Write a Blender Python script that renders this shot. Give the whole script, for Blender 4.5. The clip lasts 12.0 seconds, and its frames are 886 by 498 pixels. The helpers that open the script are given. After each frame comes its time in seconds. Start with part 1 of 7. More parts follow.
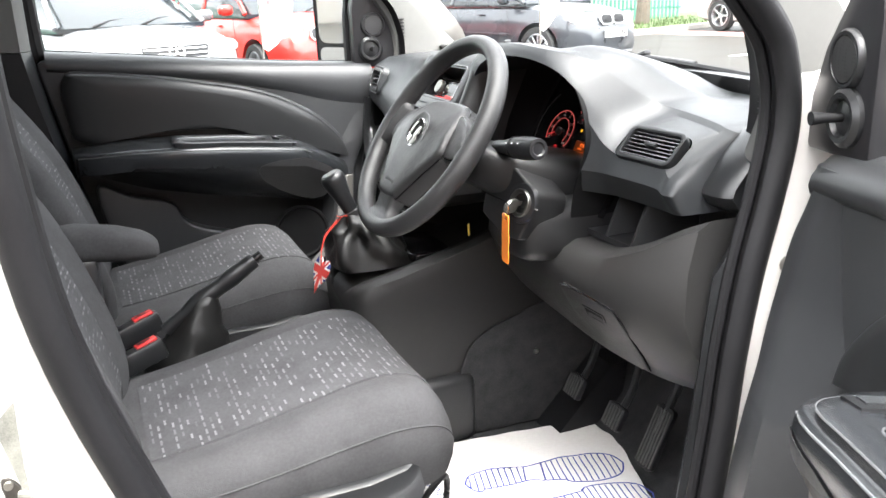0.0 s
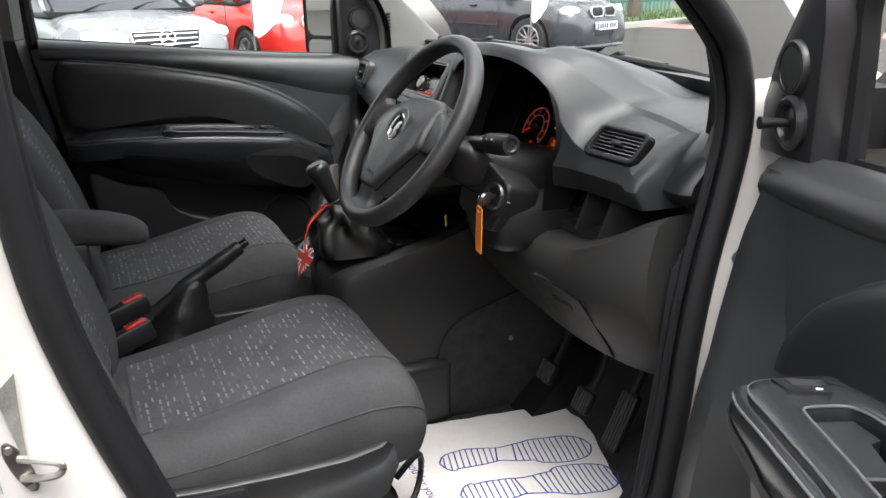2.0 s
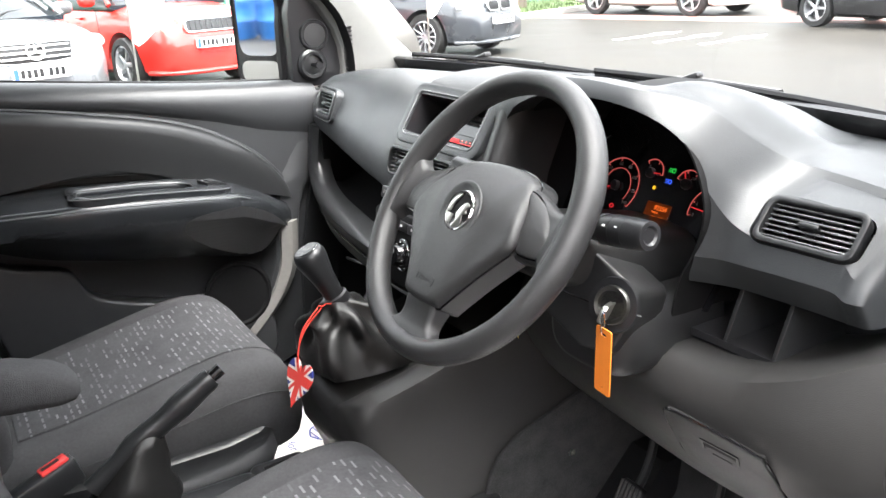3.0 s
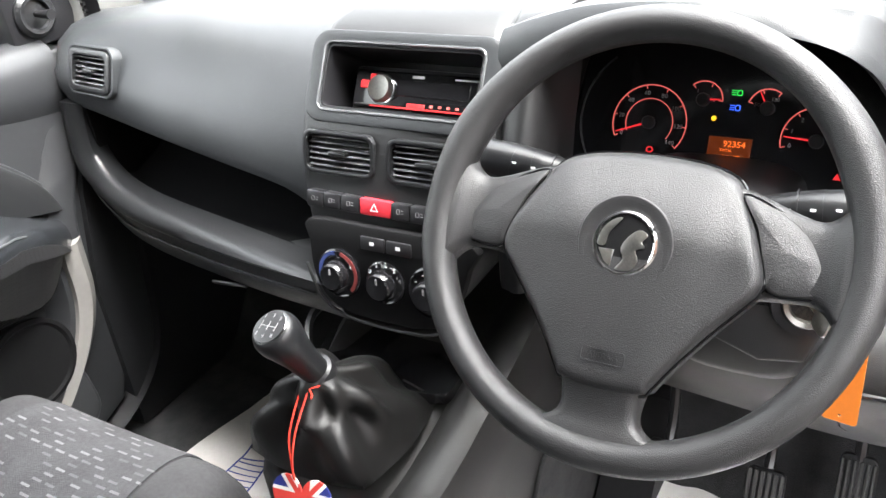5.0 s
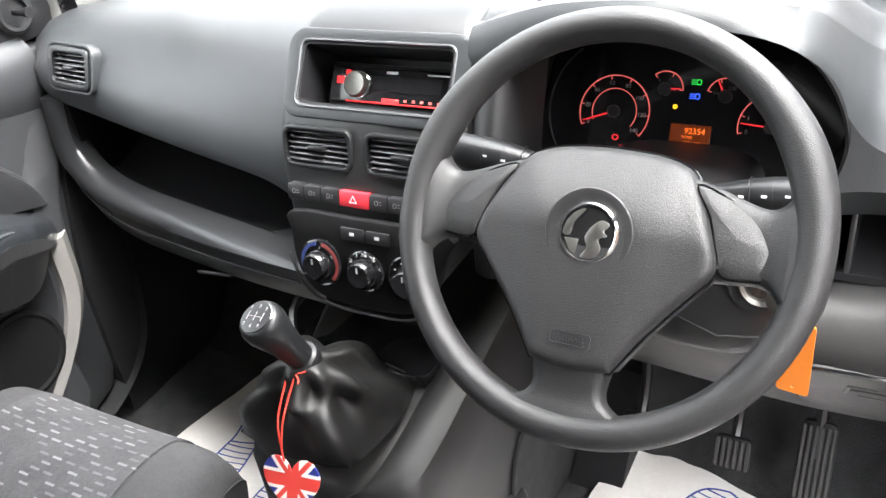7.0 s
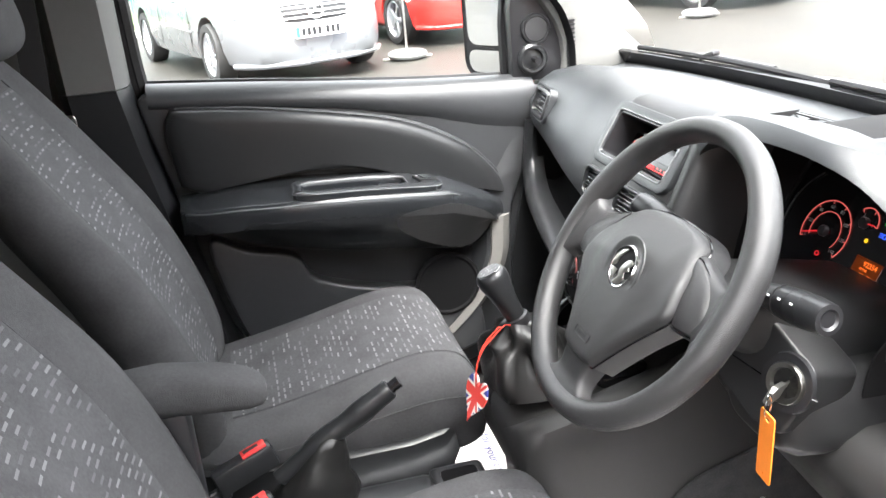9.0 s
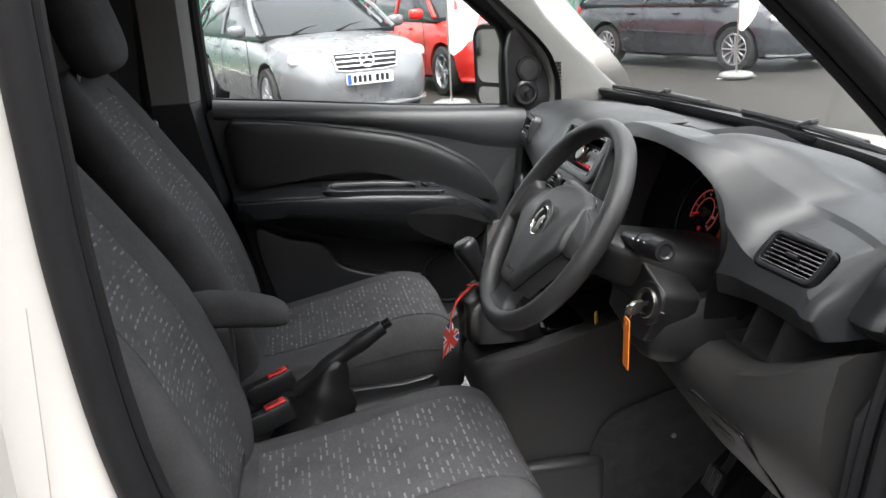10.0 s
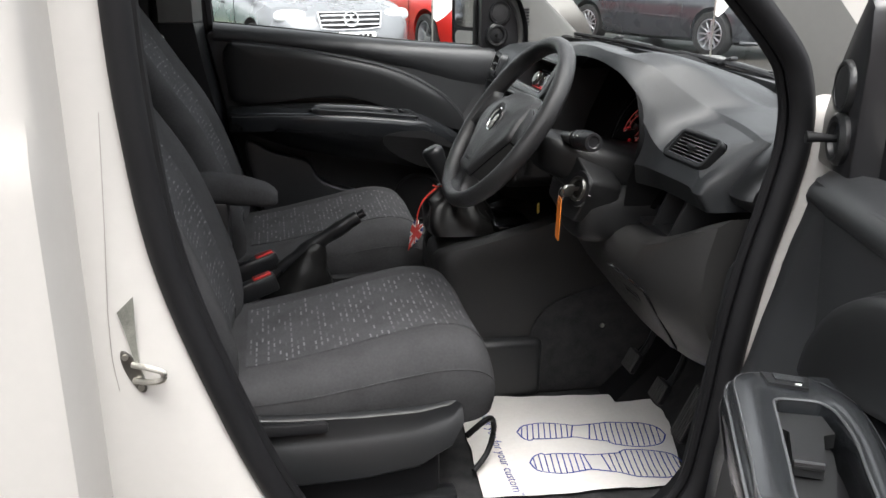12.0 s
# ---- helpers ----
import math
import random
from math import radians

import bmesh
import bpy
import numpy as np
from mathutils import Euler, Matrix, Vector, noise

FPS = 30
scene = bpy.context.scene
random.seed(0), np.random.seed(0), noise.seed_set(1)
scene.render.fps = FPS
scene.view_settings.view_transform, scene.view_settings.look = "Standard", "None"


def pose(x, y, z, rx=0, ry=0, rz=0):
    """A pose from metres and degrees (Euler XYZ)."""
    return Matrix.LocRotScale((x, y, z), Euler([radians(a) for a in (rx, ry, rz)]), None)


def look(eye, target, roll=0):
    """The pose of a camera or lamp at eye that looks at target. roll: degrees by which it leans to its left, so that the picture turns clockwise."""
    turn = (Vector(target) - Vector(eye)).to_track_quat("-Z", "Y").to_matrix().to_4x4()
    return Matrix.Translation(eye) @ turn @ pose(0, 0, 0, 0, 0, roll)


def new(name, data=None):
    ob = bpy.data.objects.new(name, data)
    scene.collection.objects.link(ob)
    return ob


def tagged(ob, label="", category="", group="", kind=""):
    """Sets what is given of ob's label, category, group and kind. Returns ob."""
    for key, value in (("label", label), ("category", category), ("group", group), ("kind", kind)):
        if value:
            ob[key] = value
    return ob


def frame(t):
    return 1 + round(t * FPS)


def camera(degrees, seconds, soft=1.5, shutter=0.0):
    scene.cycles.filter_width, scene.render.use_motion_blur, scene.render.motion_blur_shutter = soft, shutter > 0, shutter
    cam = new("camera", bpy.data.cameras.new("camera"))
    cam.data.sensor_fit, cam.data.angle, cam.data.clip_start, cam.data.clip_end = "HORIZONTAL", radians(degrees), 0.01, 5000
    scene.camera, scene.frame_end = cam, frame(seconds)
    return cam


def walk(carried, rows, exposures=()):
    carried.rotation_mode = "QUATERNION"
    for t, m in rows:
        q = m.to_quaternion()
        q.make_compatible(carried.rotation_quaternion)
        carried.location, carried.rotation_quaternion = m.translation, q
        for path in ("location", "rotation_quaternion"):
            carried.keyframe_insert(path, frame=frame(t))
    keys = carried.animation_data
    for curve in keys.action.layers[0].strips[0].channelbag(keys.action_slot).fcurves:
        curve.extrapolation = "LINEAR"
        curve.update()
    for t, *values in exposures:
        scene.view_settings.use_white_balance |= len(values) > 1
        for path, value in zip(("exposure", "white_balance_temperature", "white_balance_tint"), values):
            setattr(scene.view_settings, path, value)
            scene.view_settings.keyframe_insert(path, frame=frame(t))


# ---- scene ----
cam = camera(55.0, 12.0)
PATH = [
    (0, (0.506, -1.659, 1.248), (1.235, 0.108, 0.659), -2.1),
    (0.5, (0.524, -1.762, 1.264), (1.242, 0.001, 0.652), -1.6),
    (1, (0.447, -1.874, 1.286), (1.181, -0.119, 0.67), -1.2),
    (1.5, (0.41, -1.917, 1.293), (1.164, -0.17, 0.677), -1.0),
    (2, (0.5, -1.731, 1.27), (1.248, 0.019, 0.656), -1.0),
    (2.5, (0.515, -1.465, 1.272), (1.272, 0.283, 0.663), -1.1),
    (3, (0.499, -1.15, 1.293), (1.471, 0.479, 0.659), -2.5),
    (3.5, (0.565, -0.84, 1.274), (1.745, 0.618, 0.582), -3.0),
    (3.7, (0.56, -0.753, 1.277), (1.8, 0.636, 0.545), -1.7),
    (5.3, (0.445, -0.521, 1.382), (1.896, 0.404, 0.363), -9.0),
    (5.5, (0.437, -0.516, 1.391), (1.887, 0.409, 0.37), -9.4),
    (6, (0.428, -0.503, 1.397), (1.874, 0.403, 0.353), -9.2),
    (6.5, (0.433, -0.505, 1.395), (1.871, 0.389, 0.332), -9.6),
    (6.7, (0.437, -0.519, 1.397), (1.878, 0.361, 0.325), -9.4),
    (8.3, (0.563, -0.864, 1.386), (1.268, 0.812, 0.551), -1.9),
    (8.5, (0.609, -0.948, 1.401), (1.093, 0.817, 0.594), -3.0),
    (9, (0.628, -1.15, 1.395), (1.028, 0.674, 0.68), -5.0),
    (9.5, (0.604, -1.376, 1.419), (0.968, 0.477, 0.763), -6.1),
    (10, (0.643, -1.602, 1.383), (0.956, 0.284, 0.794), -3.3),
    (10.5, (0.638, -1.77, 1.36), (0.949, 0.116, 0.77), -2.4),
    (11, (0.583, -1.88, 1.335), (0.944, -0.003, 0.746), -2.2),
    (11.5, (0.624, -1.936, 1.326), (0.989, -0.06, 0.736), -0.3),
    (12, (0.598, -1.912, 1.305), (0.969, -0.055, 0.662), 0.4),
]
EXPOSURES = [(0.0, 3.75), (0.5, 3.7), (1.0, 2.45), (1.5, 2.15), (2.0, 2.45), (2.5, 3.05), (3.0, 3.75), (3.5, 3.95), (5.5, 4.2), (6.5, 4.2), (8.5, 4.25), (9.0, 4.15), (9.5, 3.45), (10.0, 2.5), (10.5, 2.35), (11.0, 2.3), (12.0, 2.15)]
walk(cam, [(t, look(eye, target, roll)) for t, eye, target, roll in PATH], EXPOSURES)

# ---- world, sun and exposure ----
world = bpy.data.worlds.new("overcast_sky")
scene.world = world
world.use_nodes = True
wn, wl = world.node_tree.nodes, world.node_tree.links
sky = wn.new("ShaderNodeTexSky")
sky.sky_type = "NISHITA"
sky.sun_disc = False
SUN_EL, SUN_ROT = radians(68), radians(185)
sky.sun_elevation, sky.sun_rotation = SUN_EL, SUN_ROT
sky.dust_density, sky.air_density = 4.0, 1.0
grey = wn.new("ShaderNodeHueSaturation")
grey.inputs["Saturation"].default_value = 0.12
grey.inputs["Value"].default_value = 1.0
wl.new(sky.outputs["Color"], grey.inputs["Color"])
wl.new(grey.outputs["Color"], wn["Background"].inputs["Color"])
wn["Background"].inputs["Strength"].default_value = 0.15
sun = new("sun", bpy.data.lights.new("sun", "SUN"))
sun.data.energy, sun.data.angle, sun.data.color = 0.75, radians(45), (1.0, 0.97, 0.93)
sun.matrix_world = look((0.8, -3.4, 10), (0, 0, 0))

# ---- building helpers ----
V = Vector
WORLD = {}


def thing(name, at=(0, 0, 0), label="", category="", group="", kind="", turn=0.0):
    ob = new(name)
    ob.empty_display_size = 0.1
    m = pose(at[0], at[1], at[2], 0, 0, turn)
    ob.matrix_basis = m
    WORLD[ob] = m
    return tagged(ob, label, category, group, kind)


def outward(bm):
    """Turns the faces of a closed mesh outward."""
    bmesh.ops.recalc_face_normals(bm, faces=bm.faces[:])
    if bm.calc_volume(signed=True) < 0 and all(len(e.link_faces) == 2 for e in bm.edges):
        bmesh.ops.reverse_faces(bm, faces=bm.faces[:])


def finish(bm, angle=38):
    outward(bm)
    for f in bm.faces:
        f.smooth = True
    for e in bm.edges:
        if len(e.link_faces) == 2 and e.calc_face_angle(0) > radians(angle):
            e.smooth = False


def part(name, bm, material, parent=None, label="", local=False, angle=38, kind="", category=""):
    """Links a bmesh as one mesh object. Meshes are given in the world unless local."""
    finish(bm, angle)
    me = bpy.data.meshes.new(name)
    if parent is not None and not local:
        bm.transform(WORLD[parent].inverted())
    bm.to_mesh(me)
    bm.free()
    for m in material if isinstance(material, (list, tuple)) else (material,):
        me.materials.append(m)
    ob = new(name, me)
    if parent is not None:
        ob.parent = parent
        WORLD[ob] = WORLD[parent]
    else:
        WORLD[ob] = Matrix()
    return tagged(ob, label, category, "", kind)


def basis(o, ex, ey, ez=None):
    ex = V(ex).normalized()
    ey = V(ey)
    ez = V(ez) if ez is not None else ex.cross(ey)
    ez = ez.normalized()
    ey = ez.cross(ex).normalized()
    m = Matrix((ex, ey, ez)).transposed().to_4x4()
    m.translation = o
    return m


def bevel(bm, width, seg=2, angle=30):
    edges = [e for e in bm.edges if len(e.link_faces) == 2 and e.calc_face_angle(0) > radians(angle)]
    if width > 0 and edges:
        bmesh.ops.bevel(bm, geom=edges, offset=width, segments=seg, affect="EDGES", profile=0.5, clamp_overlap=True)
    return bm


def box(x0, x1, y0, y1, z0, z1, bev=0.004, seg=2, m=None):
    bm = bmesh.new()
    bmesh.ops.create_cube(bm, size=1.0)
    bm.transform(Matrix.Translation(((x0 + x1) / 2, (y0 + y1) / 2, (z0 + z1) / 2)) @ Matrix.Diagonal((x1 - x0, y1 - y0, z1 - z0, 1)))
    bevel(bm, bev, seg)
    if m is not None:
        bm.transform(m)
    return bm


def prism(outline, h0, h1, m=None, bev=0.0, seg=2):
    """A flat outline in the local xy plane, drawn out along local z."""
    bm = bmesh.new()
    a = [bm.verts.new((x, y, h0)) for x, y in outline]
    b = [bm.verts.new((x, y, h1)) for x, y in outline]
    bm.faces.new(a[::-1])
    bm.faces.new(b)
    n = len(a)
    for i in range(n):
        bm.faces.new((a[i], a[(i + 1) % n], b[(i + 1) % n], b[i]))
    bmesh.ops.recalc_face_normals(bm, faces=bm.faces[:])
    bevel(bm, bev, seg)
    if m is not None:
        bm.transform(m)
    return bm


def loft(rings, closed=True, cap=True):
    bm = bmesh.new()
    rows = [[bm.verts.new(p) for p in r] for r in rings]
    n = len(rows[0])
    for a, b in zip(rows, rows[1:]):
        for i in range(n if closed else n - 1):
            bm.faces.new((a[i], a[(i + 1) % n], b[(i + 1) % n], b[i]))
    if closed and cap:
        bm.faces.new(rows[0][::-1])
        bm.faces.new(rows[-1])
    bmesh.ops.recalc_face_normals(bm, faces=bm.faces[:])
    return bm


def smooth_line(points, per=6, closed=False):
    """Catmull-Rom through the points (any number of coordinates)."""
    p = np.array(points, float)
    n = len(p)
    out = []
    for i in range(n if closed else n - 1):
        if closed:
            a, b, c, d = p[(i - 1) % n], p[i], p[(i + 1) % n], p[(i + 2) % n]
        else:
            a, b, c, d = p[max(i - 1, 0)], p[i], p[i + 1], p[min(i + 2, n - 1)]
        for k in range(per):
            t = k / per
            out.append(0.5 * (2 * b + (c - a) * t + (2 * a - 5 * b + 4 * c - d) * t * t + (3 * b - a - 3 * c + d) * t ** 3))
    if not closed:
        out.append(p[-1])
    return [tuple(float(v) for v in q) for q in out]


def tube(points, r, n=10, closed=False, flat=1.0, up=(0, 0, 1)):
    pts = [V(p) for p in points]
    rings = []
    m = len(pts)
    for i, p in enumerate(pts):
        if closed:
            d = pts[(i + 1) % m] - pts[(i - 1) % m]
        else:
            d = pts[min(i + 1, m - 1)] - pts[max(i - 1, 0)]
        d.normalize()
        s = d.cross(V(up))
        if s.length < 1e-3:
            s = d.cross(V((0, 1, 0.01)))
        s.normalize()
        u = s.cross(d)
        rad = float(r[i] if isinstance(r, (list, tuple, np.ndarray)) else r)
        rings.append([p + rad * (math.cos(2 * math.pi * k / n) * s + flat * math.sin(2 * math.pi * k / n) * u) for k in range(n)])
    if closed:
        rings.append(rings[0])
        bm = loft(rings, True, False)
        bmesh.ops.remove_doubles(bm, verts=bm.verts[:], dist=1e-6)
        return bm
    return loft(rings)


def rev(profile, m=None, n=32, full=True):
    """Turns (radius, height) pairs round the local z axis."""
    bm = bmesh.new()
    rows = []
    for r, h in profile:
        rows.append([bm.verts.new((r * math.cos(2 * math.pi * k / n), r * math.sin(2 * math.pi * k / n), h)) for k in range(n)] if r > 1e-6 else [bm.verts.new((0, 0, h))])
    for a, b in zip(rows, rows[1:]):
        for k in range(n):
            j = (k + 1) % n
            if len(a) == 1 and len(b) == 1:
                continue
            if len(a) == 1:
                bm.faces.new((a[0], b[j], b[k]))
            elif len(b) == 1:
                bm.faces.new((a[k], a[j], b[0]))
            else:
                bm.faces.new((a[k], a[j], b[j], b[k]))
    bmesh.ops.recalc_face_normals(bm, faces=bm.faces[:])
    if m is not None:
        bm.transform(m)
    return bm


def pillow(a, b, c, m=None, e1=0.5, e2=0.5, nu=28, nv=16):
    """A rounded cushion: a superellipsoid of half sizes a, b, c."""
    def pw(v, e):
        return math.copysign(abs(v) ** e, v)
    bm = bmesh.new()
    rows = []
    for j in range(nv + 1):
        ph = -math.pi / 2 + math.pi * j / nv
        if j in (0, nv):
            rows.append([bm.verts.new((0, 0, c * pw(math.sin(ph), e1)))])
            continue
        rows.append([bm.verts.new((a * pw(math.cos(ph), e1) * pw(math.cos(2 * math.pi * k / nu), e2), b * pw(math.cos(ph), e1) * pw(math.sin(2 * math.pi * k / nu), e2), c * pw(math.sin(ph), e1))) for k in range(nu)])
    for p, q in zip(rows, rows[1:]):
        for k in range(nu):
            j = (k + 1) % nu
            if len(p) == 1:
                bm.faces.new((p[0], q[j], q[k]))
            elif len(q) == 1:
                bm.faces.new((p[k], p[j], q[0]))
            else:
                bm.faces.new((p[k], p[j], q[j], q[k]))
    bmesh.ops.recalc_face_normals(bm, faces=bm.faces[:])
    if m is not None:
        bm.transform(m)
    return bm


def add(bm, *others):
    for o in others:
        me = bpy.data.meshes.new("joined")
        o.to_mesh(me)
        o.free()
        bm.from_mesh(me)
        bpy.data.meshes.remove(me)
    return bm


def cut(bm, *cutters):
    """Takes the cutters out of a closed bmesh."""
    for c in cutters:
        obs = []
        for b in (bm, c):
            outward(b)
            me = bpy.data.meshes.new("cutting")
            b.to_mesh(me)
            b.free()
            obs.append(new("cutting", me))
        mod = obs[0].modifiers.new("cut", "BOOLEAN")
        mod.operation, mod.solver, mod.object = "DIFFERENCE", "EXACT", obs[1]
        bpy.context.view_layer.update()
        got = bpy.data.meshes.new_from_object(obs[0].evaluated_get(bpy.context.evaluated_depsgraph_get()))
        bm = bmesh.new()
        bm.from_mesh(got)
        for o in obs:
            me = o.data
            bpy.data.objects.remove(o)
            bpy.data.meshes.remove(me)
        bpy.data.meshes.remove(got)
    return bm


def rounded(w, h, r, n=4):
    """A rounded rectangle about the origin."""
    out = []
    for cx, cy, a0 in ((w / 2 - r, h / 2 - r, 0), (-w / 2 + r, h / 2 - r, 90), (-w / 2 + r, -h / 2 + r, 180), (w / 2 - r, -h / 2 + r, 270)):
        for k in range(n + 1):
            a = radians(a0 + 90 * k / n)
            out.append((cx + r * math.cos(a), cy + r * math.sin(a)))
    return out


def ring_plate(outer, inner, h0, h1, m=None, bev=0.0):
    """A frame between two outlines of the same number of points."""
    bm = bmesh.new()
    n = len(outer)
    vs = [[bm.verts.new((x, y, h)) for x, y in o] for o, h in ((outer, h0), (outer, h1), (inner, h1), (inner, h0))]
    for a, b in zip(vs, vs[1:] + vs[:1]):
        for i in range(n):
            bm.faces.new((a[i], a[(i + 1) % n], b[(i + 1) % n], b[i]))
    bmesh.ops.recalc_face_normals(bm, faces=bm.faces[:])
    bevel(bm, bev, 2, 50)
    if m is not None:
        bm.transform(m)
    return bm


def letters(words, size, m, material, parent, name="lettering", depth=0.0006, label="", align="CENTER", local=False):
    cu = bpy.data.curves.new(name, "FONT")
    cu.body, cu.size, cu.align_x, cu.align_y, cu.extrude, cu.resolution_u = words, size, align, "CENTER", depth, 2
    ob = new(name, cu)
    bpy.context.view_layer.update()
    me = bpy.data.meshes.new_from_object(ob.evaluated_get(bpy.context.evaluated_depsgraph_get()))
    bpy.data.objects.remove(ob)
    bpy.data.curves.remove(cu)
    bm = bmesh.new()
    bm.from_mesh(me)
    bpy.data.meshes.remove(me)
    bm.transform(m)
    return part(name, bm, material, parent, label, local=local)


# ---- materials ----
def material(name, color, rough=0.5, metal=0.0, var=0.15, scale=8.0, grain=0.0, grain_scale=900.0, spec=0.5, coat=0.0, stain=0.0, emit=None, strength=0.0, coords="Object"):
    """A procedural surface: colour that varies at two scales, roughness, fine relief."""
    ma = bpy.data.materials.new(name)
    ma.use_nodes = True
    n, l = ma.node_tree.nodes, ma.node_tree.links
    b = n["Principled BSDF"]
    b.inputs["Metallic"].default_value = metal
    b.inputs["Specular IOR Level"].default_value = spec
    b.inputs["Coat Weight"].default_value = coat
    b.inputs["Coat Roughness"].default_value = 0.06
    tc = n.new("ShaderNodeTexCoord")
    n1 = n.new("ShaderNodeTexNoise")
    n1.inputs["Scale"].default_value, n1.inputs["Detail"].default_value = scale, 5
    l.new(tc.outputs[coords], n1.inputs["Vector"])
    n2 = n.new("ShaderNodeTexNoise")
    n2.inputs["Scale"].default_value, n2.inputs["Detail"].default_value = scale * 14, 3
    l.new(tc.outputs[coords], n2.inputs["Vector"])
    mix = n.new("ShaderNodeMix")
    mix.data_type = "FLOAT"
    mix.inputs[0].default_value = 0.4
    l.new(n1.outputs["Fac"], mix.inputs[2])
    l.new(n2.outputs["Fac"], mix.inputs[3])
    ramp = n.new("ShaderNodeMapRange")
    ramp.inputs["From Min"].default_value, ramp.inputs["From Max"].default_value = 0.3, 0.7
    ramp.inputs["To Min"].default_value, ramp.inputs["To Max"].default_value = 1 - var, 1 + var
    l.new(mix.outputs[0], ramp.inputs["Value"])
    mul = n.new("ShaderNodeVectorMath")
    mul.operation = "SCALE"
    mul.inputs[0].default_value = color[:3]
    l.new(ramp.outputs["Result"], mul.inputs["Scale"])
    l.new(mul.outputs["Vector"], b.inputs["Base Color"])
    rr = n.new("ShaderNodeMapRange")
    rr.inputs["From Min"].default_value, rr.inputs["From Max"].default_value = 0.3, 0.7
    rr.inputs["To Min"].default_value, rr.inputs["To Max"].default_value = max(rough - 0.03, 0.02), min(rough + 0.03, 1)
    l.new(n1.outputs["Fac"], rr.inputs["Value"])
    l.new(rr.outputs["Result"], b.inputs["Roughness"])
    if grain > 0:
        vo = n.new("ShaderNodeTexVoronoi")
        vo.inputs["Scale"].default_value = grain_scale
        l.new(tc.outputs[coords], vo.inputs["Vector"])
        bu = n.new("ShaderNodeBump")
        bu.inputs["Strength"].default_value, bu.inputs["Distance"].default_value = grain, 0.0006
        l.new(vo.outputs["Distance"], bu.inputs["Height"])
        l.new(bu.outputs["Normal"], b.inputs["Normal"])
    if emit is not None:
        b.inputs["Emission Color"].default_value = (*emit, 1)
        b.inputs["Emission Strength"].default_value = strength
    return ma


def glass(name, tint=(1, 1, 1), rough=0.0):
    """Clear glass: mostly see-through with a reflection that grows at grazing angles."""
    ma = bpy.data.materials.new(name)
    ma.use_nodes = True
    n, l = ma.node_tree.nodes, ma.node_tree.links
    n.remove(n["Principled BSDF"])
    tr, gl, fr, mx = n.new("ShaderNodeBsdfTransparent"), n.new("ShaderNodeBsdfGlossy"), n.new("ShaderNodeLayerWeight"), n.new("ShaderNodeMixShader")
    tr.inputs["Color"].default_value = (*tint, 1)
    gl.inputs["Roughness"].default_value = rough
    pw, ad = n.new("ShaderNodeMath"), n.new("ShaderNodeMath")
    pw.operation, ad.operation = "POWER", "MULTIPLY_ADD"
    pw.inputs[1].default_value, ad.inputs[1].default_value, ad.inputs[2].default_value = 4.5, 0.7, 0.03
    fr.inputs["Blend"].default_value = 0.5
    l.new(fr.outputs["Facing"], pw.inputs[0])
    l.new(pw.outputs[0], ad.inputs[0])
    l.new(ad.outputs[0], mx.inputs["Fac"])
    l.new(tr.outputs[0], mx.inputs[1])
    l.new(gl.outputs[0], mx.inputs[2])
    l.new(mx.outputs[0], n["Material Output"].inputs["Surface"])
    return ma


def woven(name, axis_u, axis_v, base, mark):
    """Charcoal seat cloth with short light woven dashes, staggered row by row."""
    ma = material(name, base, 0.95, var=0.25, scale=14, grain=0.9, grain_scale=700, spec=0.12)
    n, l = ma.node_tree.nodes, ma.node_tree.links
    b = n["Principled BSDF"]
    old = b.inputs["Base Color"].links[0].from_socket
    tc = n.new("ShaderNodeTexCoord")
    sep = n.new("ShaderNodeSeparateXYZ")
    l.new(tc.outputs["Object"], sep.inputs[0])

    def node(op, a, c=None):
        q = n.new("ShaderNodeMath")
        q.operation = op
        for i, v in enumerate((a, c)):
            if v is None:
                continue
            if isinstance(v, (int, float)):
                q.inputs[i].default_value = v
            else:
                l.new(v, q.inputs[i])
        return q.outputs[0]

    u = node("MULTIPLY", sep.outputs[axis_u], 1 / 0.0110)
    row = node("FLOOR", u)
    stag = node("MULTIPLY", node("MODULO", node("ABSOLUTE", row), 5.0), 0.37)
    v = node("ADD", node("MULTIPLY", sep.outputs[axis_v], 1 / 0.025), stag)
    comb = n.new("ShaderNodeCombineXYZ")
    l.new(row, comb.inputs[0])
    l.new(node("FLOOR", v), comb.inputs[1])
    wh = n.new("ShaderNodeTexWhiteNoise")
    wh.noise_dimensions = "2D"
    l.new(comb.outputs[0], wh.inputs["Vector"])
    fu, fv = node("FRACT", u), node("FRACT", v)
    inside = node("MULTIPLY", node("LESS_THAN", node("ABSOLUTE", node("SUBTRACT", fu, 0.5)), 0.155), node("LESS_THAN", node("ABSOLUTE", node("SUBTRACT", fv, 0.5)), 0.33))
    on = node("MULTIPLY", inside, node("GREATER_THAN", wh.outputs["Value"], 0.48))
    amount = node("MULTIPLY", on, node("SUBTRACT", node("MULTIPLY", wh.outputs["Value"], 1.5), 0.55))
    mx = n.new("ShaderNodeMix")
    mx.data_type = "RGBA"
    l.new(amount, mx.inputs[0])
    l.new(old, mx.inputs[6])
    mx.inputs[7].default_value = (*mark, 1)
    l.new(mx.outputs[2], b.inputs["Base Color"])
    return ma


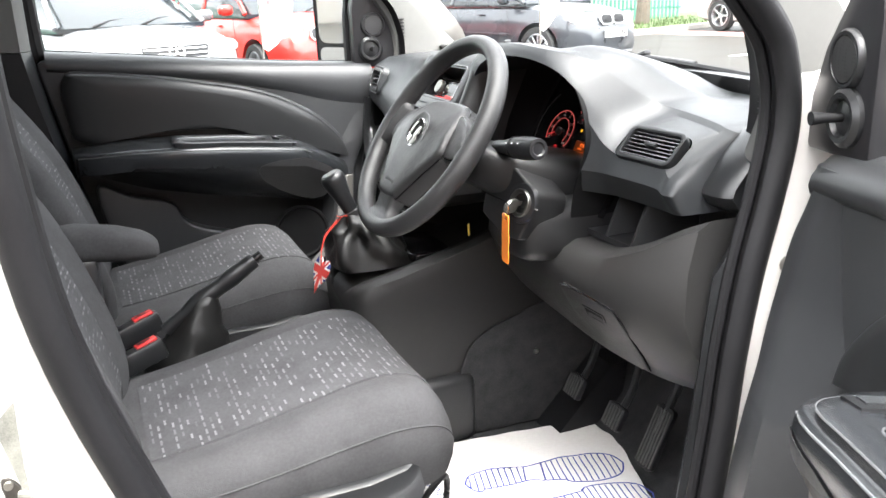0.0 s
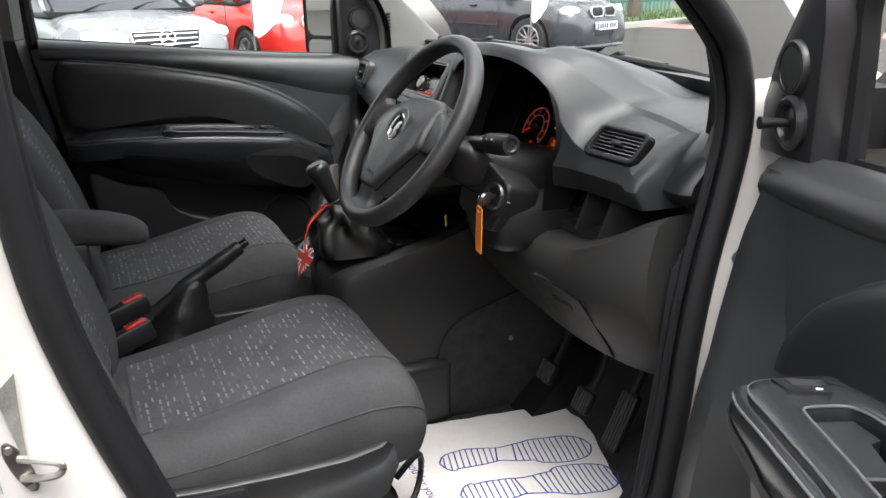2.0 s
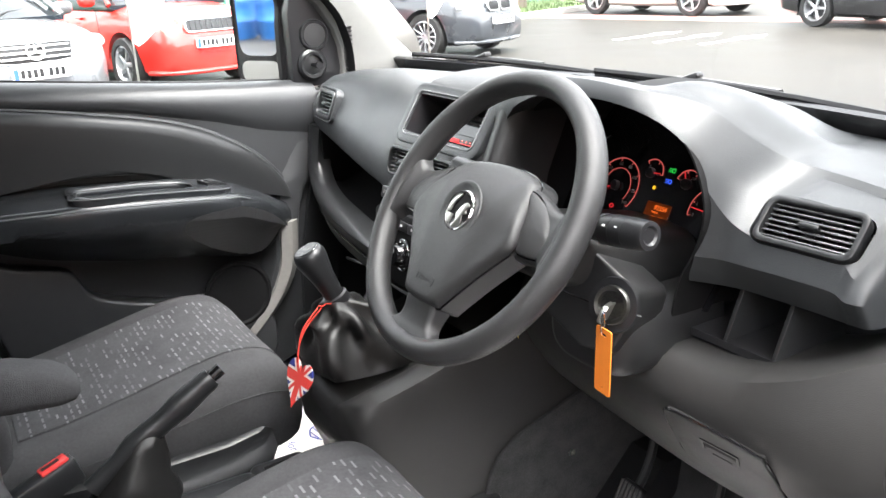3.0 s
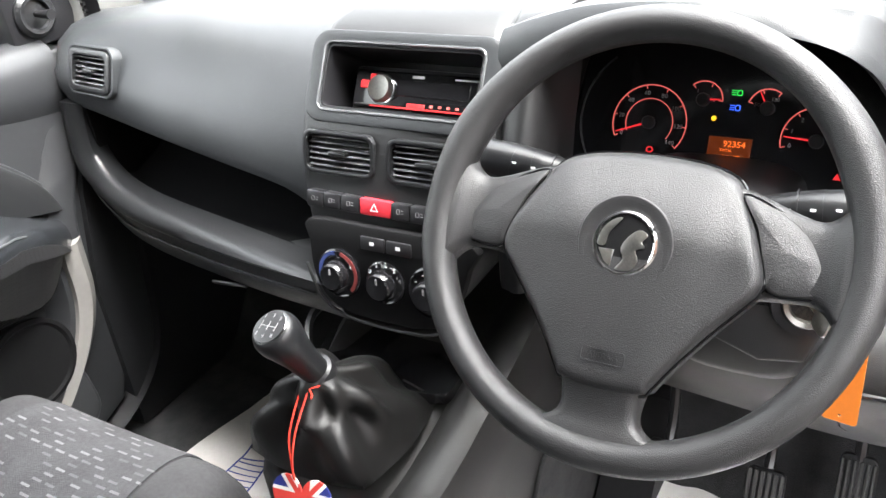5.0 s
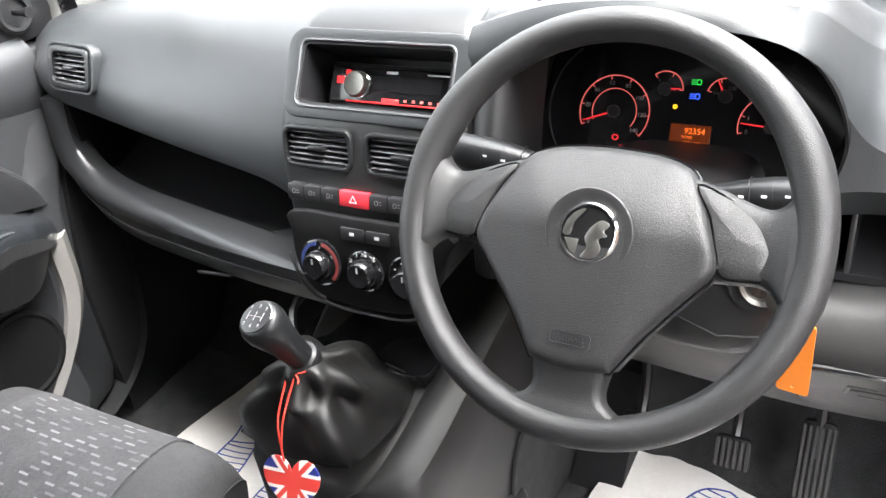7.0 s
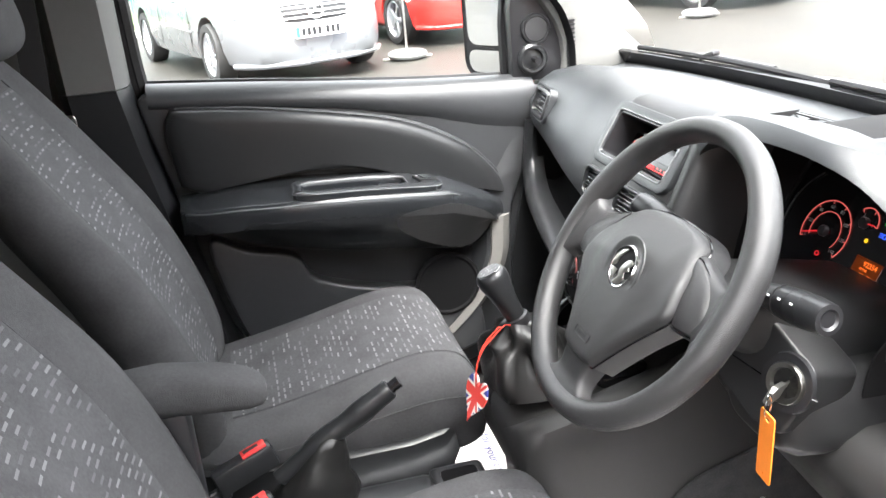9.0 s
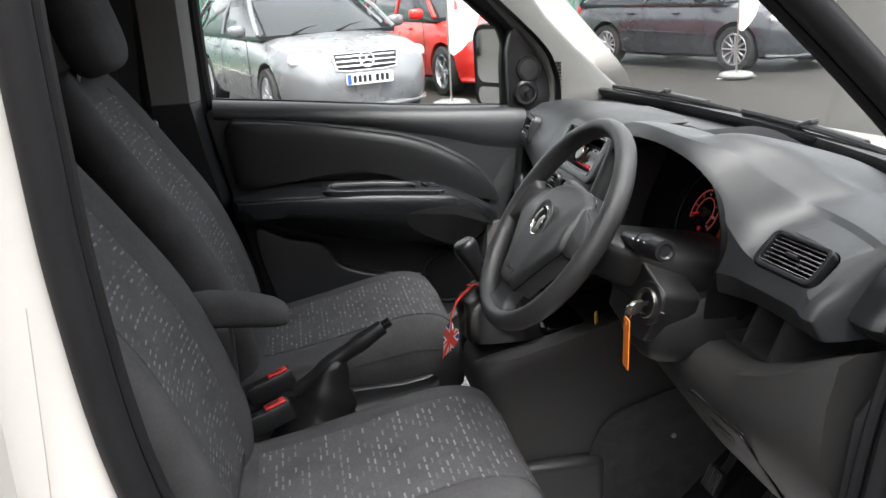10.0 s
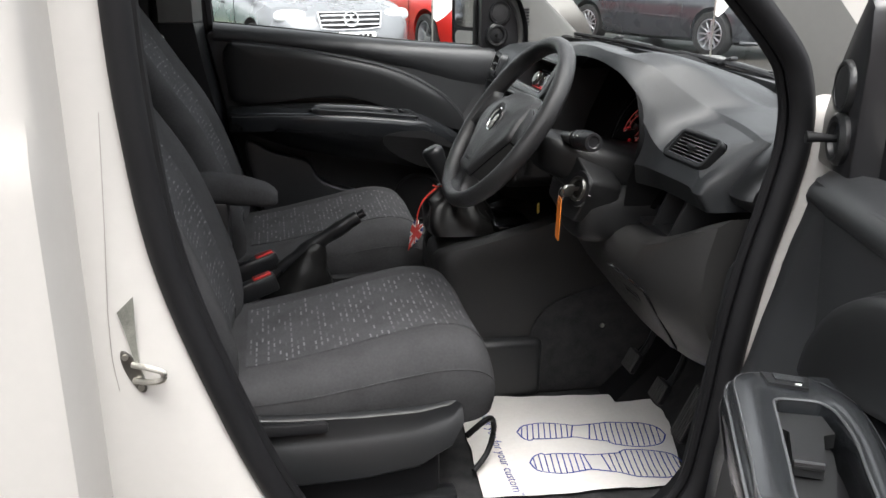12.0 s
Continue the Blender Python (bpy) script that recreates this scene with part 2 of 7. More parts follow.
DASH = material("dash_plastic", (0.025, 0.027, 0.029), 0.37, var=0.12, scale=5, grain=0.4, grain_scale=1000, spec=0.45)
TRIM = material("black_plastic", (0.013, 0.0136, 0.0146), 0.31, var=0.12, scale=6, grain=0.16, grain_scale=1000, spec=0.5)
LOWER = material("grey_black_plastic", (0.018, 0.0186, 0.0194), 0.36, var=0.12, scale=6, grain=0.2, grain_scale=1000)
SATIN = material("satin_black", (0.016, 0.016, 0.0175), 0.32, var=0.08, scale=9)
GLOSSY = material("gloss_black", (0.008, 0.008, 0.009), 0.12, var=0.05, scale=9)
GREYTRIM = material("grey_trim", (0.115, 0.115, 0.110), 0.65, var=0.05, scale=6, grain=0.15, grain_scale=900)
WHEELSKIN = material("wheel_foam", (0.025, 0.025, 0.0257), 0.38, var=0.10, scale=10, grain=0.5, grain_scale=1100)
CLOTH = material("charcoal_cloth", (0.052, 0.052, 0.054), 0.95, var=0.22, scale=16, grain=0.9, grain_scale=750, spec=0.12)
WOVEN_TOP = woven("dashed_cloth_cushion", 0, 1, (0.061, 0.061, 0.064), (0.165, 0.165, 0.17))
WOVEN_BACK = woven("dashed_cloth_back", 2, 1, (0.061, 0.061, 0.064), (0.165, 0.165, 0.17))
CARPET = material("black_carpet", (0.034, 0.034, 0.035), 0.95, var=0.4, scale=30, grain=1.0, grain_scale=500, spec=0.1)
RUBBER = material("black_rubber", (0.007, 0.007, 0.008), 0.52, var=0.2, scale=12, grain=0.2, grain_scale=700, spec=0.28)
LEATHER = material("black_leatherette", (0.010, 0.010, 0.010), 0.34, var=0.15, scale=20, grain=0.25, grain_scale=1500, spec=0.34)
WHITE = material("white_paint", (0.455, 0.442, 0.421), 0.36, var=0.03, scale=4, coat=0.15)
CHROME = material("chrome", (0.75, 0.75, 0.75), 0.14, metal=1.0, var=0.05, scale=20)
STEEL = material("zinc_steel", (0.55, 0.54, 0.50), 0.35, metal=1.0, var=0.25, scale=40)
DARKSTEEL = material("dark_steel", (0.22, 0.215, 0.20), 0.34, metal=1.0, var=0.25, scale=40)
# near-black for dark parts; in recesses and liners it paints in the shade
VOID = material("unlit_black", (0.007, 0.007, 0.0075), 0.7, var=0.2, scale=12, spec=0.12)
COLUMN = material("column_plastic", (0.0112, 0.0114, 0.012), 0.42, var=0.12, scale=6, grain=0.25, grain_scale=1000)
DOORTRIM = material("door_moulding", (0.027, 0.0282, 0.030), 0.36, var=0.10, scale=6, grain=0.18, grain_scale=1200)
INSERT = material("smooth_insert_plastic", (0.016, 0.0166, 0.0175), 0.34, var=0.10, scale=7, grain=0.08, grain_scale=1000, spec=0.4)
POD = material("satin_pod_plastic", (0.017, 0.0185, 0.0205), 0.24, var=0.08, scale=8, grain=0.10, grain_scale=1000, spec=0.6)
# lighter than the plastic round it: edge highlights put into the colour
EDGE = material("edge_highlight", (0.085, 0.088, 0.092), 0.18, var=0.05, scale=20)
PAPER = material("paper_mat", (0.64, 0.615, 0.59), 0.85, var=0.06, scale=9, grain=0.3, grain_scale=120)
BLUEINK = material("blue_ink", (0.030, 0.045, 0.24), 0.8, var=0.2, scale=40)
ORANGE = material("orange_plastic", (0.72, 0.20, 0.022), 0.5, var=0.06, scale=20)
RED = material("red_plastic", (0.60, 0.030, 0.045), 0.4, var=0.08, scale=20)
REDTAB = material("red_buckle", (0.55, 0.035, 0.035), 0.4, var=0.08, scale=20)
YELLOW = material("yellow_tag", (0.75, 0.55, 0.10), 0.6, var=0.1, scale=20)
FAINT = material("worn_print", (0.28, 0.28, 0.28), 0.5, var=0.2, scale=60)
MARK = material("white_print", (0.75, 0.75, 0.75), 0.6, var=0.05, scale=30)
GLASS = glass("clear_glass", (0.96, 0.975, 0.97))
MIRROR = material("mirror_glass", (0.85, 0.87, 0.88), 0.03, metal=1.0, var=0.02, scale=5)
GLOW_RED = material("red_light", (0.3, 0.01, 0.01), 0.5, emit=(1.0, 0.03, 0.04), strength=0.045)
GLOW_DIAL = material("dial_light", (0.35, 0.08, 0.07), 0.5, emit=(1.0, 0.16, 0.14), strength=0.04)
GLOW_ORANGE = material("orange_display", (0.3, 0.06, 0.01), 0.5, emit=(1.0, 0.16, 0.02), strength=0.10)
GLOW_DIM = material("display_backlight", (0.05, 0.01, 0.0), 0.4, emit=(1.0, 0.16, 0.02), strength=0.005)
GLOW_GREEN = material("green_light", (0.02, 0.2, 0.02), 0.5, emit=(0.03, 0.9, 0.10), strength=0.05)
GLOW_BLUE = material("blue_light", (0.02, 0.05, 0.3), 0.5, emit=(0.04, 0.12, 1.0), strength=0.09)
GLOW_YELLOW = material("yellow_light", (0.3, 0.2, 0.01), 0.5, emit=(1.0, 0.5, 0.02), strength=0.09)


# ---- van shell ----
van = thing("van_body", (0.6, 0, 0), "white panel van with one front door open", "van")

# door opening: the line of the rubber seal, (x, z), round the right front opening
SEAL = [(0.415, 1.26), (0.42, 1.12), (0.44, 0.94), (0.49, 0.76), (0.565, 0.56), (0.65, 0.43), (0.78, 0.375), (1.0, 0.365), (1.15, 0.385),
        (1.246, 0.46), (1.275, 0.60), (1.290, 0.74), (1.309, 0.86), (1.335, 0.97), (1.350, 1.06), (1.34, 1.14), (1.295, 1.215), (1.10, 1.40),
        (0.86, 1.60), (0.70, 1.67), (0.52, 1.67), (0.43, 1.58), (0.415, 1.42)]
SEAL = [tuple(p) for p in smooth_line(SEAL, 5, True)]


def offset_loop(loop, d):
    n = len(loop)
    out = []
    for i in range(n):
        a, b = V(loop[i - 1]), V(loop[(i + 1) % n])
        t = (b - a).normalized()
        out.append((loop[i][0] - d * t.y, loop[i][1] + d * t.x))
    return out


def area(loop):
    return sum(a[0] * b[1] - b[0] * a[1] for a, b in zip(loop, loop[1:] + loop[:1])) / 2


SIGN = -1 if area(SEAL) > 0 else 1


FLANK = [(-1.7, 0.34), (2.6, 0.34), (2.6, 0.84), (1.95, 0.95), (1.70, 1.02), (1.02, 1.80), (0.85, 1.86), (-1.7, 1.86)]


def lean_in(x, y, z):
    """The flank's distance from the middle: flat behind the door, leaning in beside the windscreen."""
    if x < 0.46:
        return min(y, 0.838)
    if x > 1.2 and z > 1.03:
        return max(min(y, 0.90 - 1.1 * (z - 1.03)), min(y, 0.79))
    return y


def aperture(side):
    """The painted body round a door opening, from the seal out to the flank."""
    c = V((0.88, 1.0))
    rings = []
    for d, y in ((0.0, 0.80), (0.022, 0.822), (0.05, 0.832), (0.085, 0.838), (0.12, 0.852), (0.15, 0.885), (0.165, 0.905)):
        rings.append([(x, side * lean_in(x, y, z), z) for x, z in offset_loop(SEAL, SIGN * d)])
    last = rings[-1]
    outer = []
    for x, _, z in last:
        dx, dz = x - c.x, z - c.y
        k = 9.0
        for (ax, az), (bx, bz) in zip(FLANK, FLANK[1:] + FLANK[:1]):
            ex, ez = bx - ax, bz - az
            det = dx * ez - dz * ex
            if abs(det) > 1e-9:
                t = ((ax - c.x) * ez - (az - c.y) * ex) / det
                u = ((ax - c.x) * dz - (az - c.y) * dx) / det
                if t > 0 and -1e-6 <= u <= 1 + 1e-6:
                    k = min(k, t)
        outer.append((c.x + dx * k, side * 0.915, c.y + dz * k))
    for f in (0.12, 0.5, 1.0):
        rings.append([tuple(V(a).lerp(V(b), f)) if f < 1 else b for a, b in zip(last, outer)])
    for k, y in ((-3, 0.915), (-2, 0.918), (-1, 0.915)):
        rings[k] = [(x, side * lean_in(x, y, z), z) for x, _, z in rings[k]]
    return loft(rings, True, False)


part("side_panel", aperture(-1), WHITE, van, "white painted door opening and flank")
part("side_panel", aperture(1), WHITE, van)
seal_pts = [(x, -0.812, z) for x, z in offset_loop(SEAL, -SIGN * 0.005)]
part("door_seal", tube(seal_pts, 0.019, 10, True, 0.9, (0, 1, 0)), RUBBER, van, "black ribbed rubber door seal")
part("inner_seal", tube([(x, -0.790, z) for x, z in offset_loop(SEAL, -SIGN * 0.021)], 0.008, 8, True, 1.0, (0, 1, 0)), RUBBER, van)
post = [[(x, -(y if x > 0.8 else max(y, 0.783)), z) for x, z in offset_loop(SEAL, SIGN * d)] for d, y in ((0.034, 0.70), (0.026, 0.745), (-0.004, 0.786), (-0.004, 0.80), (0.006, 0.812))]
part("opening_trim", loft(post, True, False), RUBBER, van, "black trim inside the door opening")
part("opening_trim", loft([[(x, -y, z) for x, y, z in r] for r in post], True, False), RUBBER, van)
part("door_seal", tube([(x, 0.80, z) for x, z in SEAL], 0.018, 8, True, 0.9, (0, 1, 0)), RUBBER, van)

# floor, tunnel side, footwell, roof and bulkhead
part("floor", box(-0.05, 1.62, -0.80, 0.80, 0.22, 0.305, 0.0), CARPET, van, "black rubber and carpet floor")
well = [[(x, y, z) for x, z in ((1.40, 0.300), (1.47, 0.33), (1.60, 0.50), (1.66, 0.75), (1.72, 0.75), (1.72, 0.26), (1.40, 0.26))] for y in (-0.79, 0.79)]
part("footwell", loft(well), CARPET, van)
part("roof", box(-0.2, 1.02, -0.80, 0.80, 1.76, 1.80, 0.01), GREYTRIM, van, "pale grey headlining")
part("bulkhead", box(-0.22, -0.16, -0.90, 0.90, 0.25, 1.80, 0.0), GREYTRIM, van, "pale grey bulkhead behind the seats")
sill = [[(x, y, z) for y, z in ((-0.815, 0.345), (-0.79, 0.372), (-0.72, 0.372), (-0.70, 0.345), (-0.685, 0.312), (-0.685, 0.25), (-0.815, 0.25))] for x in (0.45, 0.75, 1.02, 1.22, 1.34)]
part("sill_trim", loft(sill), SATIN, van, "black plastic sill tread")
part("kick_panel", loft([[(x + dx, y, z) for x, z in ((1.22, 0.31), (1.245, 0.40), (1.275, 0.62), (1.30, 0.84), (1.36, 0.92), (1.62, 0.92), (1.62, 0.31))] for y, dx in ((-0.785, 0.0), (-0.755, -0.01), (-0.72, 0.02), (-0.70, 0.05))]), TRIM, van)
part("kick_panel", loft([[(x, y, z) for x, z in ((1.20, 0.31), (1.21, 0.62), (1.25, 0.80), (1.30, 0.94), (1.62, 0.94), (1.62, 0.31))] for y in (0.715, 0.79)]), TRIM, van)


def pillar_trim(side):
    """The pale trim up the windscreen pillar, and the sail panel below it."""
    out = [(1.350, 1.00), (1.366, 1.07), (1.361, 1.12), (1.347, 1.160), (1.31, 1.215), (1.255, 1.275), (0.86, 1.70), (1.03, 1.74), (1.36, 1.285), (1.44, 1.20), (1.55, 1.10), (1.64, 1.01)]
    rings = []
    for y, k in ((0.80, 0.0), (0.745, 0.0), (0.735, 0.006), (0.732, 0.014)):
        loop = offset_loop(out, (1 if area(out) < 0 else -1) * -k)
        rings.append([(x, side * y, z) for x, z in loop])
    return loft(rings)


for side in (-1, 1):
    part("pillar_trim", pillar_trim(side), GREYTRIM, van, "pale grey windscreen pillar trim")
    for k in range(12):
        z = 1.055 + k * 0.0095
        part("pillar_slot", box(1.374, 1.394, side * 0.7295 - 0.003, side * 0.7295 + 0.003, z, z + 0.005, 0.0), SATIN, van)

# windscreen, its black band, scuttle, wipers and bonnet
SCREEN_B, SCREEN_T = (1.64, 1.035), (1.03, 1.745)


def glass_at(y, z):
    """How far forward the windscreen lies at a height and a distance from the middle."""
    f = (z - SCREEN_B[1]) / (SCREEN_T[1] - SCREEN_B[1])
    return SCREEN_B[0] + (SCREEN_T[0] - SCREEN_B[0]) * f - 0.09 * (abs(y) / 0.74) ** 2 * (1 - f)


part("windscreen", loft([[(glass_at(y, z), y, z) for z in (1.035, 1.20, 1.40, 1.60, 1.745)] for y in np.linspace(-0.76, 0.76, 13)], False), GLASS, van, "windscreen glass").visible_shadow = False
band = [[(glass_at(y, 1.06) + dx, y, z) for dx, z in ((0.06, 0.97), (0.045, 1.030), (-0.020, 1.084), (-0.030, 1.080), (-0.006, 1.035), (-0.004, 0.97))] for y in np.linspace(-0.75, 0.75, 13)]
part("screen_band", loft(band), GLOSSY, van)
part("screen_bead", tube([(glass_at(y, 1.06) - 0.030, y, 1.046) for y in np.linspace(-0.73, 0.73, 15)], 0.004, 6), TRIM, van)
scut = [[(1.66 - dx, y, 0.93), (1.70 - dx, y, 0.985), (1.80 - dx, y, 0.975), (1.84 - dx, y, 0.93)] for y, dx in ((-0.75, 0.08), (-0.3, 0.0), (0.3, 0.0), (0.75, 0.08))]
part("scuttle", loft(scut), RUBBER, van)
bon = []
for y in np.linspace(-0.80, 0.80, 11):
    c = (abs(y) / 0.8) ** 2
    bon.append([(x - 0.10 * c, y, z - 0.05 * c) for x, z in ((1.82, 0.955), (2.05, 0.95), (2.35, 0.91), (2.55, 0.84), (2.66, 0.74), (2.66, 0.3), (1.82, 0.3))])
part("bonnet", loft(bon), WHITE, van, "white painted bonnet")
for y0, y1 in ((0.62, -0.10), (0.04, -0.64)):
    arm = smooth_line([(glass_at(y, z) + 0.016, y, z) for y, z in ((y0, 1.040), (y0 - 0.07, 1.078), (y0 - 0.17, 1.092), (y0 - 0.36, 1.090))], 4)
    wiper = part("wiper", tube(arm, 0.008, 6, False, 0.7), SATIN, van, "black wiper arm and blade")
    part("wiper_joint", box(-0.024, 0.024, -0.010, 0.010, -0.005, 0.006, 0.004, 2, pose(glass_at(y0 - 0.17, 1.092) + 0.014, y0 - 0.17, 1.094, 0, -20, -80)), SATIN, wiper)
    blade = [(glass_at(y, z) + 0.008, y, z) for y, z in [(y0 + 0.06 + (y1 - y0 - 0.06) * q, 1.090 + 0.006 * math.sin(math.pi * q) - 0.014 * q) for q in np.linspace(0, 1, 9)]]
    part("blade", tube(blade, 0.006, 6), RUBBER, wiper)

# load space behind the bulkhead and the road wheels
part("load_roof", box(-2.2, 1.00, -0.86, 0.86, 1.80, 1.86, 0.02, 2), WHITE, van, "white painted roof")
part("rear_door", box(-2.24, -2.19, -0.93, 0.93, 0.34, 1.84, 0.01, 2), WHITE, van)
for s in (-1, 1):
    part("load_side", box(-2.2, -0.55, s * 0.90 - 0.03, s * 0.90 + 0.03, 0.34, 1.84, 0.01, 2), WHITE, van)
    for x in (2.08, -1.45):
        wm0 = basis((x, s * 0.80, 0.31), (1, 0, 0), (0, 0, 1), (0, s, 0))
        wh0 = part("wheel", rev([(0.20, -0.09), (0.29, -0.09), (0.31, -0.06), (0.31, 0.06), (0.29, 0.09), (0.21, 0.09), (0.20, 0.06)], wm0, 32), RUBBER, van, "black road tyre")
        part("rim", rev([(0.20, 0.07), (0.18, 0.04), (0.06, 0.05), (0.0, 0.06)], wm0, 24), STEEL, wh0)
part("underbody", box(-2.1, 2.5, -0.68, 0.68, 0.20, 0.30, 0.02, 2), RUBBER, van)
# latch striker and sticker on the rear jamb
flank = []
for z, out in ((0.36, 0.010), (0.9, 0.012), (1.05, 0.012), (1.085, 0.010), (1.115, 0.002), (1.14, 0.0), (1.5, -0.002), (1.84, -0.012)):
    flank.append([(x, -y - o * out, z) for x, y, o in ((0.353, 0.828, 0), (0.348, 0.843, 0), (0.343, 0.872, 0.3), (0.339, 0.902, 0.6), (0.330, 0.917, 1), (0.312, 0.924, 1), (0.1, 0.928, 1), (-0.6, 0.930, 1), (-0.6, 0.79, 0), (0.352, 0.79, 0))])
part("rear_quarter", loft(flank), WHITE, van, "white painted flank behind the door")
part("rear_quarter", loft([[(x, -y, z) for x, y, z in r] for r in flank]), WHITE, van)
SEALANT = material("seam_sealer", (0.30, 0.28, 0.26), 0.6, var=0.1, scale=30)
part("sealed_seam", tube(smooth_line([(0.392, -0.8375, 1.13), (0.382, -0.839, 0.98), (0.374, -0.839, 0.88), (0.372, -0.839, 0.81), (0.376, -0.839, 0.76)], 4), 0.0006, 5), SEALANT, van)
latch = thing("door_latch_striker", (0.397, -0.842, 0.79), "zinc steel door latch striker loop on the white pillar", "latch")
part("plate", prism([(0.034 * math.cos(a), 0.0095 * math.sin(a)) for a in np.linspace(0, 2 * math.pi, 16, False)], -0.012, 0.004, basis((0.396, -0.836, 0.786), (0.35, 0, -0.93), (0.93, 0, 0.35)), 0.002), DARKSTEEL, latch)
part("loop", tube(smooth_line([(0.396, -0.840, 0.797), (0.418, -0.852, 0.796), (0.434, -0.857, 0.792), (0.437, -0.858, 0.785), (0.432, -0.857, 0.779), (0.416, -0.852, 0.776), (0.396, -0.840, 0.774)], 4), 0.0042, 8), STEEL, latch)
for s in (-1, 1):
    part("screw", rev([(0, 0.003), (0.004, 0.0025), (0.0045, 0.0), (0.0045, -0.01)], basis((0.396 + s * 0.008, -0.841, 0.786 - s * 0.023), (1, 0, 0), (0, 0, 1)), 10), STEEL, latch)
STICK = material("faded_sticker", (0.16, 0.16, 0.14), 0.6, var=0.45, scale=60)
part("label_sticker", prism([(0.3845, 0.872), (0.4065, 0.893), (0.4050, 0.862), (0.4040, 0.825), (0.4050, 0.788), (0.4010, 0.788), (0.3960, 0.818), (0.3905, 0.848)], 0.0, 0.0012, basis((0, -0.8385, 0), (1, 0, 0), (0, 0, 1))), STICK, van, "worn black paper sticker")

# far centre pillar, belt and trim
bp = thing("centre_pillar_trim", (0.33, 0.74, 0.31), "black and pale grey centre pillar trim with a seat belt", "pillar trim")
part("lower_cover", loft([[(x0, y, z), (x0 + 0.02, y - 0.03, z), (x1 - 0.02, y - 0.035, z), (x1, y, z), (x1, y + 0.1, z), (x0, y + 0.1, z)] for z, x0, x1, y in ((0.31, 0.34, 0.58, 0.72), (0.56, 0.33, 0.525, 0.72), (0.80, 0.30, 0.465, 0.72), (1.0, 0.28, 0.425, 0.72), (1.13, 0.27, 0.405, 0.72))]), TRIM, bp)
part("upper_cover", loft([[(x0, y, z), (x0 + 0.02, y - 0.03, z), (x1 - 0.02, y - 0.035, z), (x1, y, z), (x1, y + 0.1, z), (x0, y + 0.1, z)] for z, x0, x1, y in ((1.132, 0.27, 0.405, 0.72), (1.4, 0.27, 0.405, 0.71), (1.76, 0.27, 0.42, 0.68))]), GREYTRIM, bp)
part("belt", loft([[(x - 0.024, y, z), (x + 0.024, y - 0.003, z), (x + 0.024, y - 0.0045, z), (x - 0.024, y - 0.0015, z)] for x, y, z in ((0.27, 0.672, 1.70), (0.255, 0.655, 1.30), (0.24, 0.64, 1.0), (0.25, 0.65, 0.5))]), material("belt_webbing", (0.012, 0.012, 0.013), 0.8, var=0.2, scale=60, grain=0.6, grain_scale=500), bp)
part("tongue", ring_plate(rounded(0.05, 0.055, 0.008), rounded(0.034, 0.016, 0.004), -0.002, 0.002, basis((0.285, 0.632, 1.075), (0.9, -0.35, 0), (0, 0, 1))), STEEL, bp)
part("rear_wall", box(-0.16, 0.27, 0.78, 0.80, 0.31, 1.76, 0.0), GREYTRIM, van)
part("rear_wall", box(-0.16, 0.40, -0.80, -0.78, 0.31, 1.76, 0.0), GREYTRIM, van)


# ---- dashboard ----
dash = thing("dashboard", (1.35, 0, 0.6), "dark grey moulded plastic van dashboard", "dashboard")


def sweep(sections, per=5):
    """Sections (y, [(x, z), ...]) joined by smooth lines across the van."""
    data = [[y] + [c for p in pts for c in p] for y, pts in sections]
    rings = []
    for row in smooth_line(data, per):
        rings.append([(row[1 + 2 * i], row[0], row[2 + 2 * i]) for i in range((len(row) - 1) // 2)])
    return loft(rings)


def edge_x(y, x):
    """The dash top follows the bow of the windscreen."""
    return x - 0.075 * (abs(y) / 0.74) ** 2


def far_section(y, xf, zl, zt):
    """The passenger fascia: its face leans back in the middle and stands up at the vent."""
    k = min(max((0.60 - y) / 0.15, 0.0), 1.0)
    return (y, [(edge_x(y, 1.65), 0.99), (edge_x(y, 1.632), 1.044), (edge_x(y, 1.595), 1.052), (1.475, zt - 0.014), (xf + 0.12 + 0.04 * k, zt), (xf + 0.055 + 0.05 * k, zt - 0.006 - 0.010 * k), (xf + 0.02 + 0.055 * k, zt - 0.024 - 0.014 * k), (xf + 0.006 + 0.045 * k, zt - 0.055 - 0.012 * k),
                (xf - 0.004 + 0.022 * k, (zt + zl) / 2 - 0.01 - 0.012 * k), (xf - 0.006 + 0.004 * k, zl + 0.018), (xf - 0.001, zl + 0.005), (xf + 0.012, zl), (xf + 0.15, zl + 0.012), (1.45, zl + 0.02), (edge_x(y, 1.64), 0.95)])


fasc = sweep([far_section(*s) for s in ((-0.150, 1.264, 1.02, 1.083), (-0.06, 1.262, 1.02, 1.085), (0.03, 1.262, 1.02, 1.086), (0.085, 1.25, 0.98, 1.087), (0.10, 1.192, 0.872, 1.088), (0.20, 1.198, 0.897, 1.09), (0.32, 1.208, 0.914, 1.09), (0.44, 1.228, 0.923, 1.088),
                                         (0.53, 1.244, 0.930, 1.082), (0.61, 1.256, 0.938, 1.075), (0.68, 1.266, 0.946, 1.067), (0.725, 1.285, 0.955, 1.06))])
FV = basis((1.258, 0.602, 1.011), (-0.013, -0.120, 0.0), (0.022, 0, 0.060))
fasc = cut(fasc, prism(rounded(0.094, 0.052, 0.010), -0.05, 0.06, FV))
part("passenger_fascia", fasc, DASH, dash, "dark grey grained passenger fascia", angle=42)


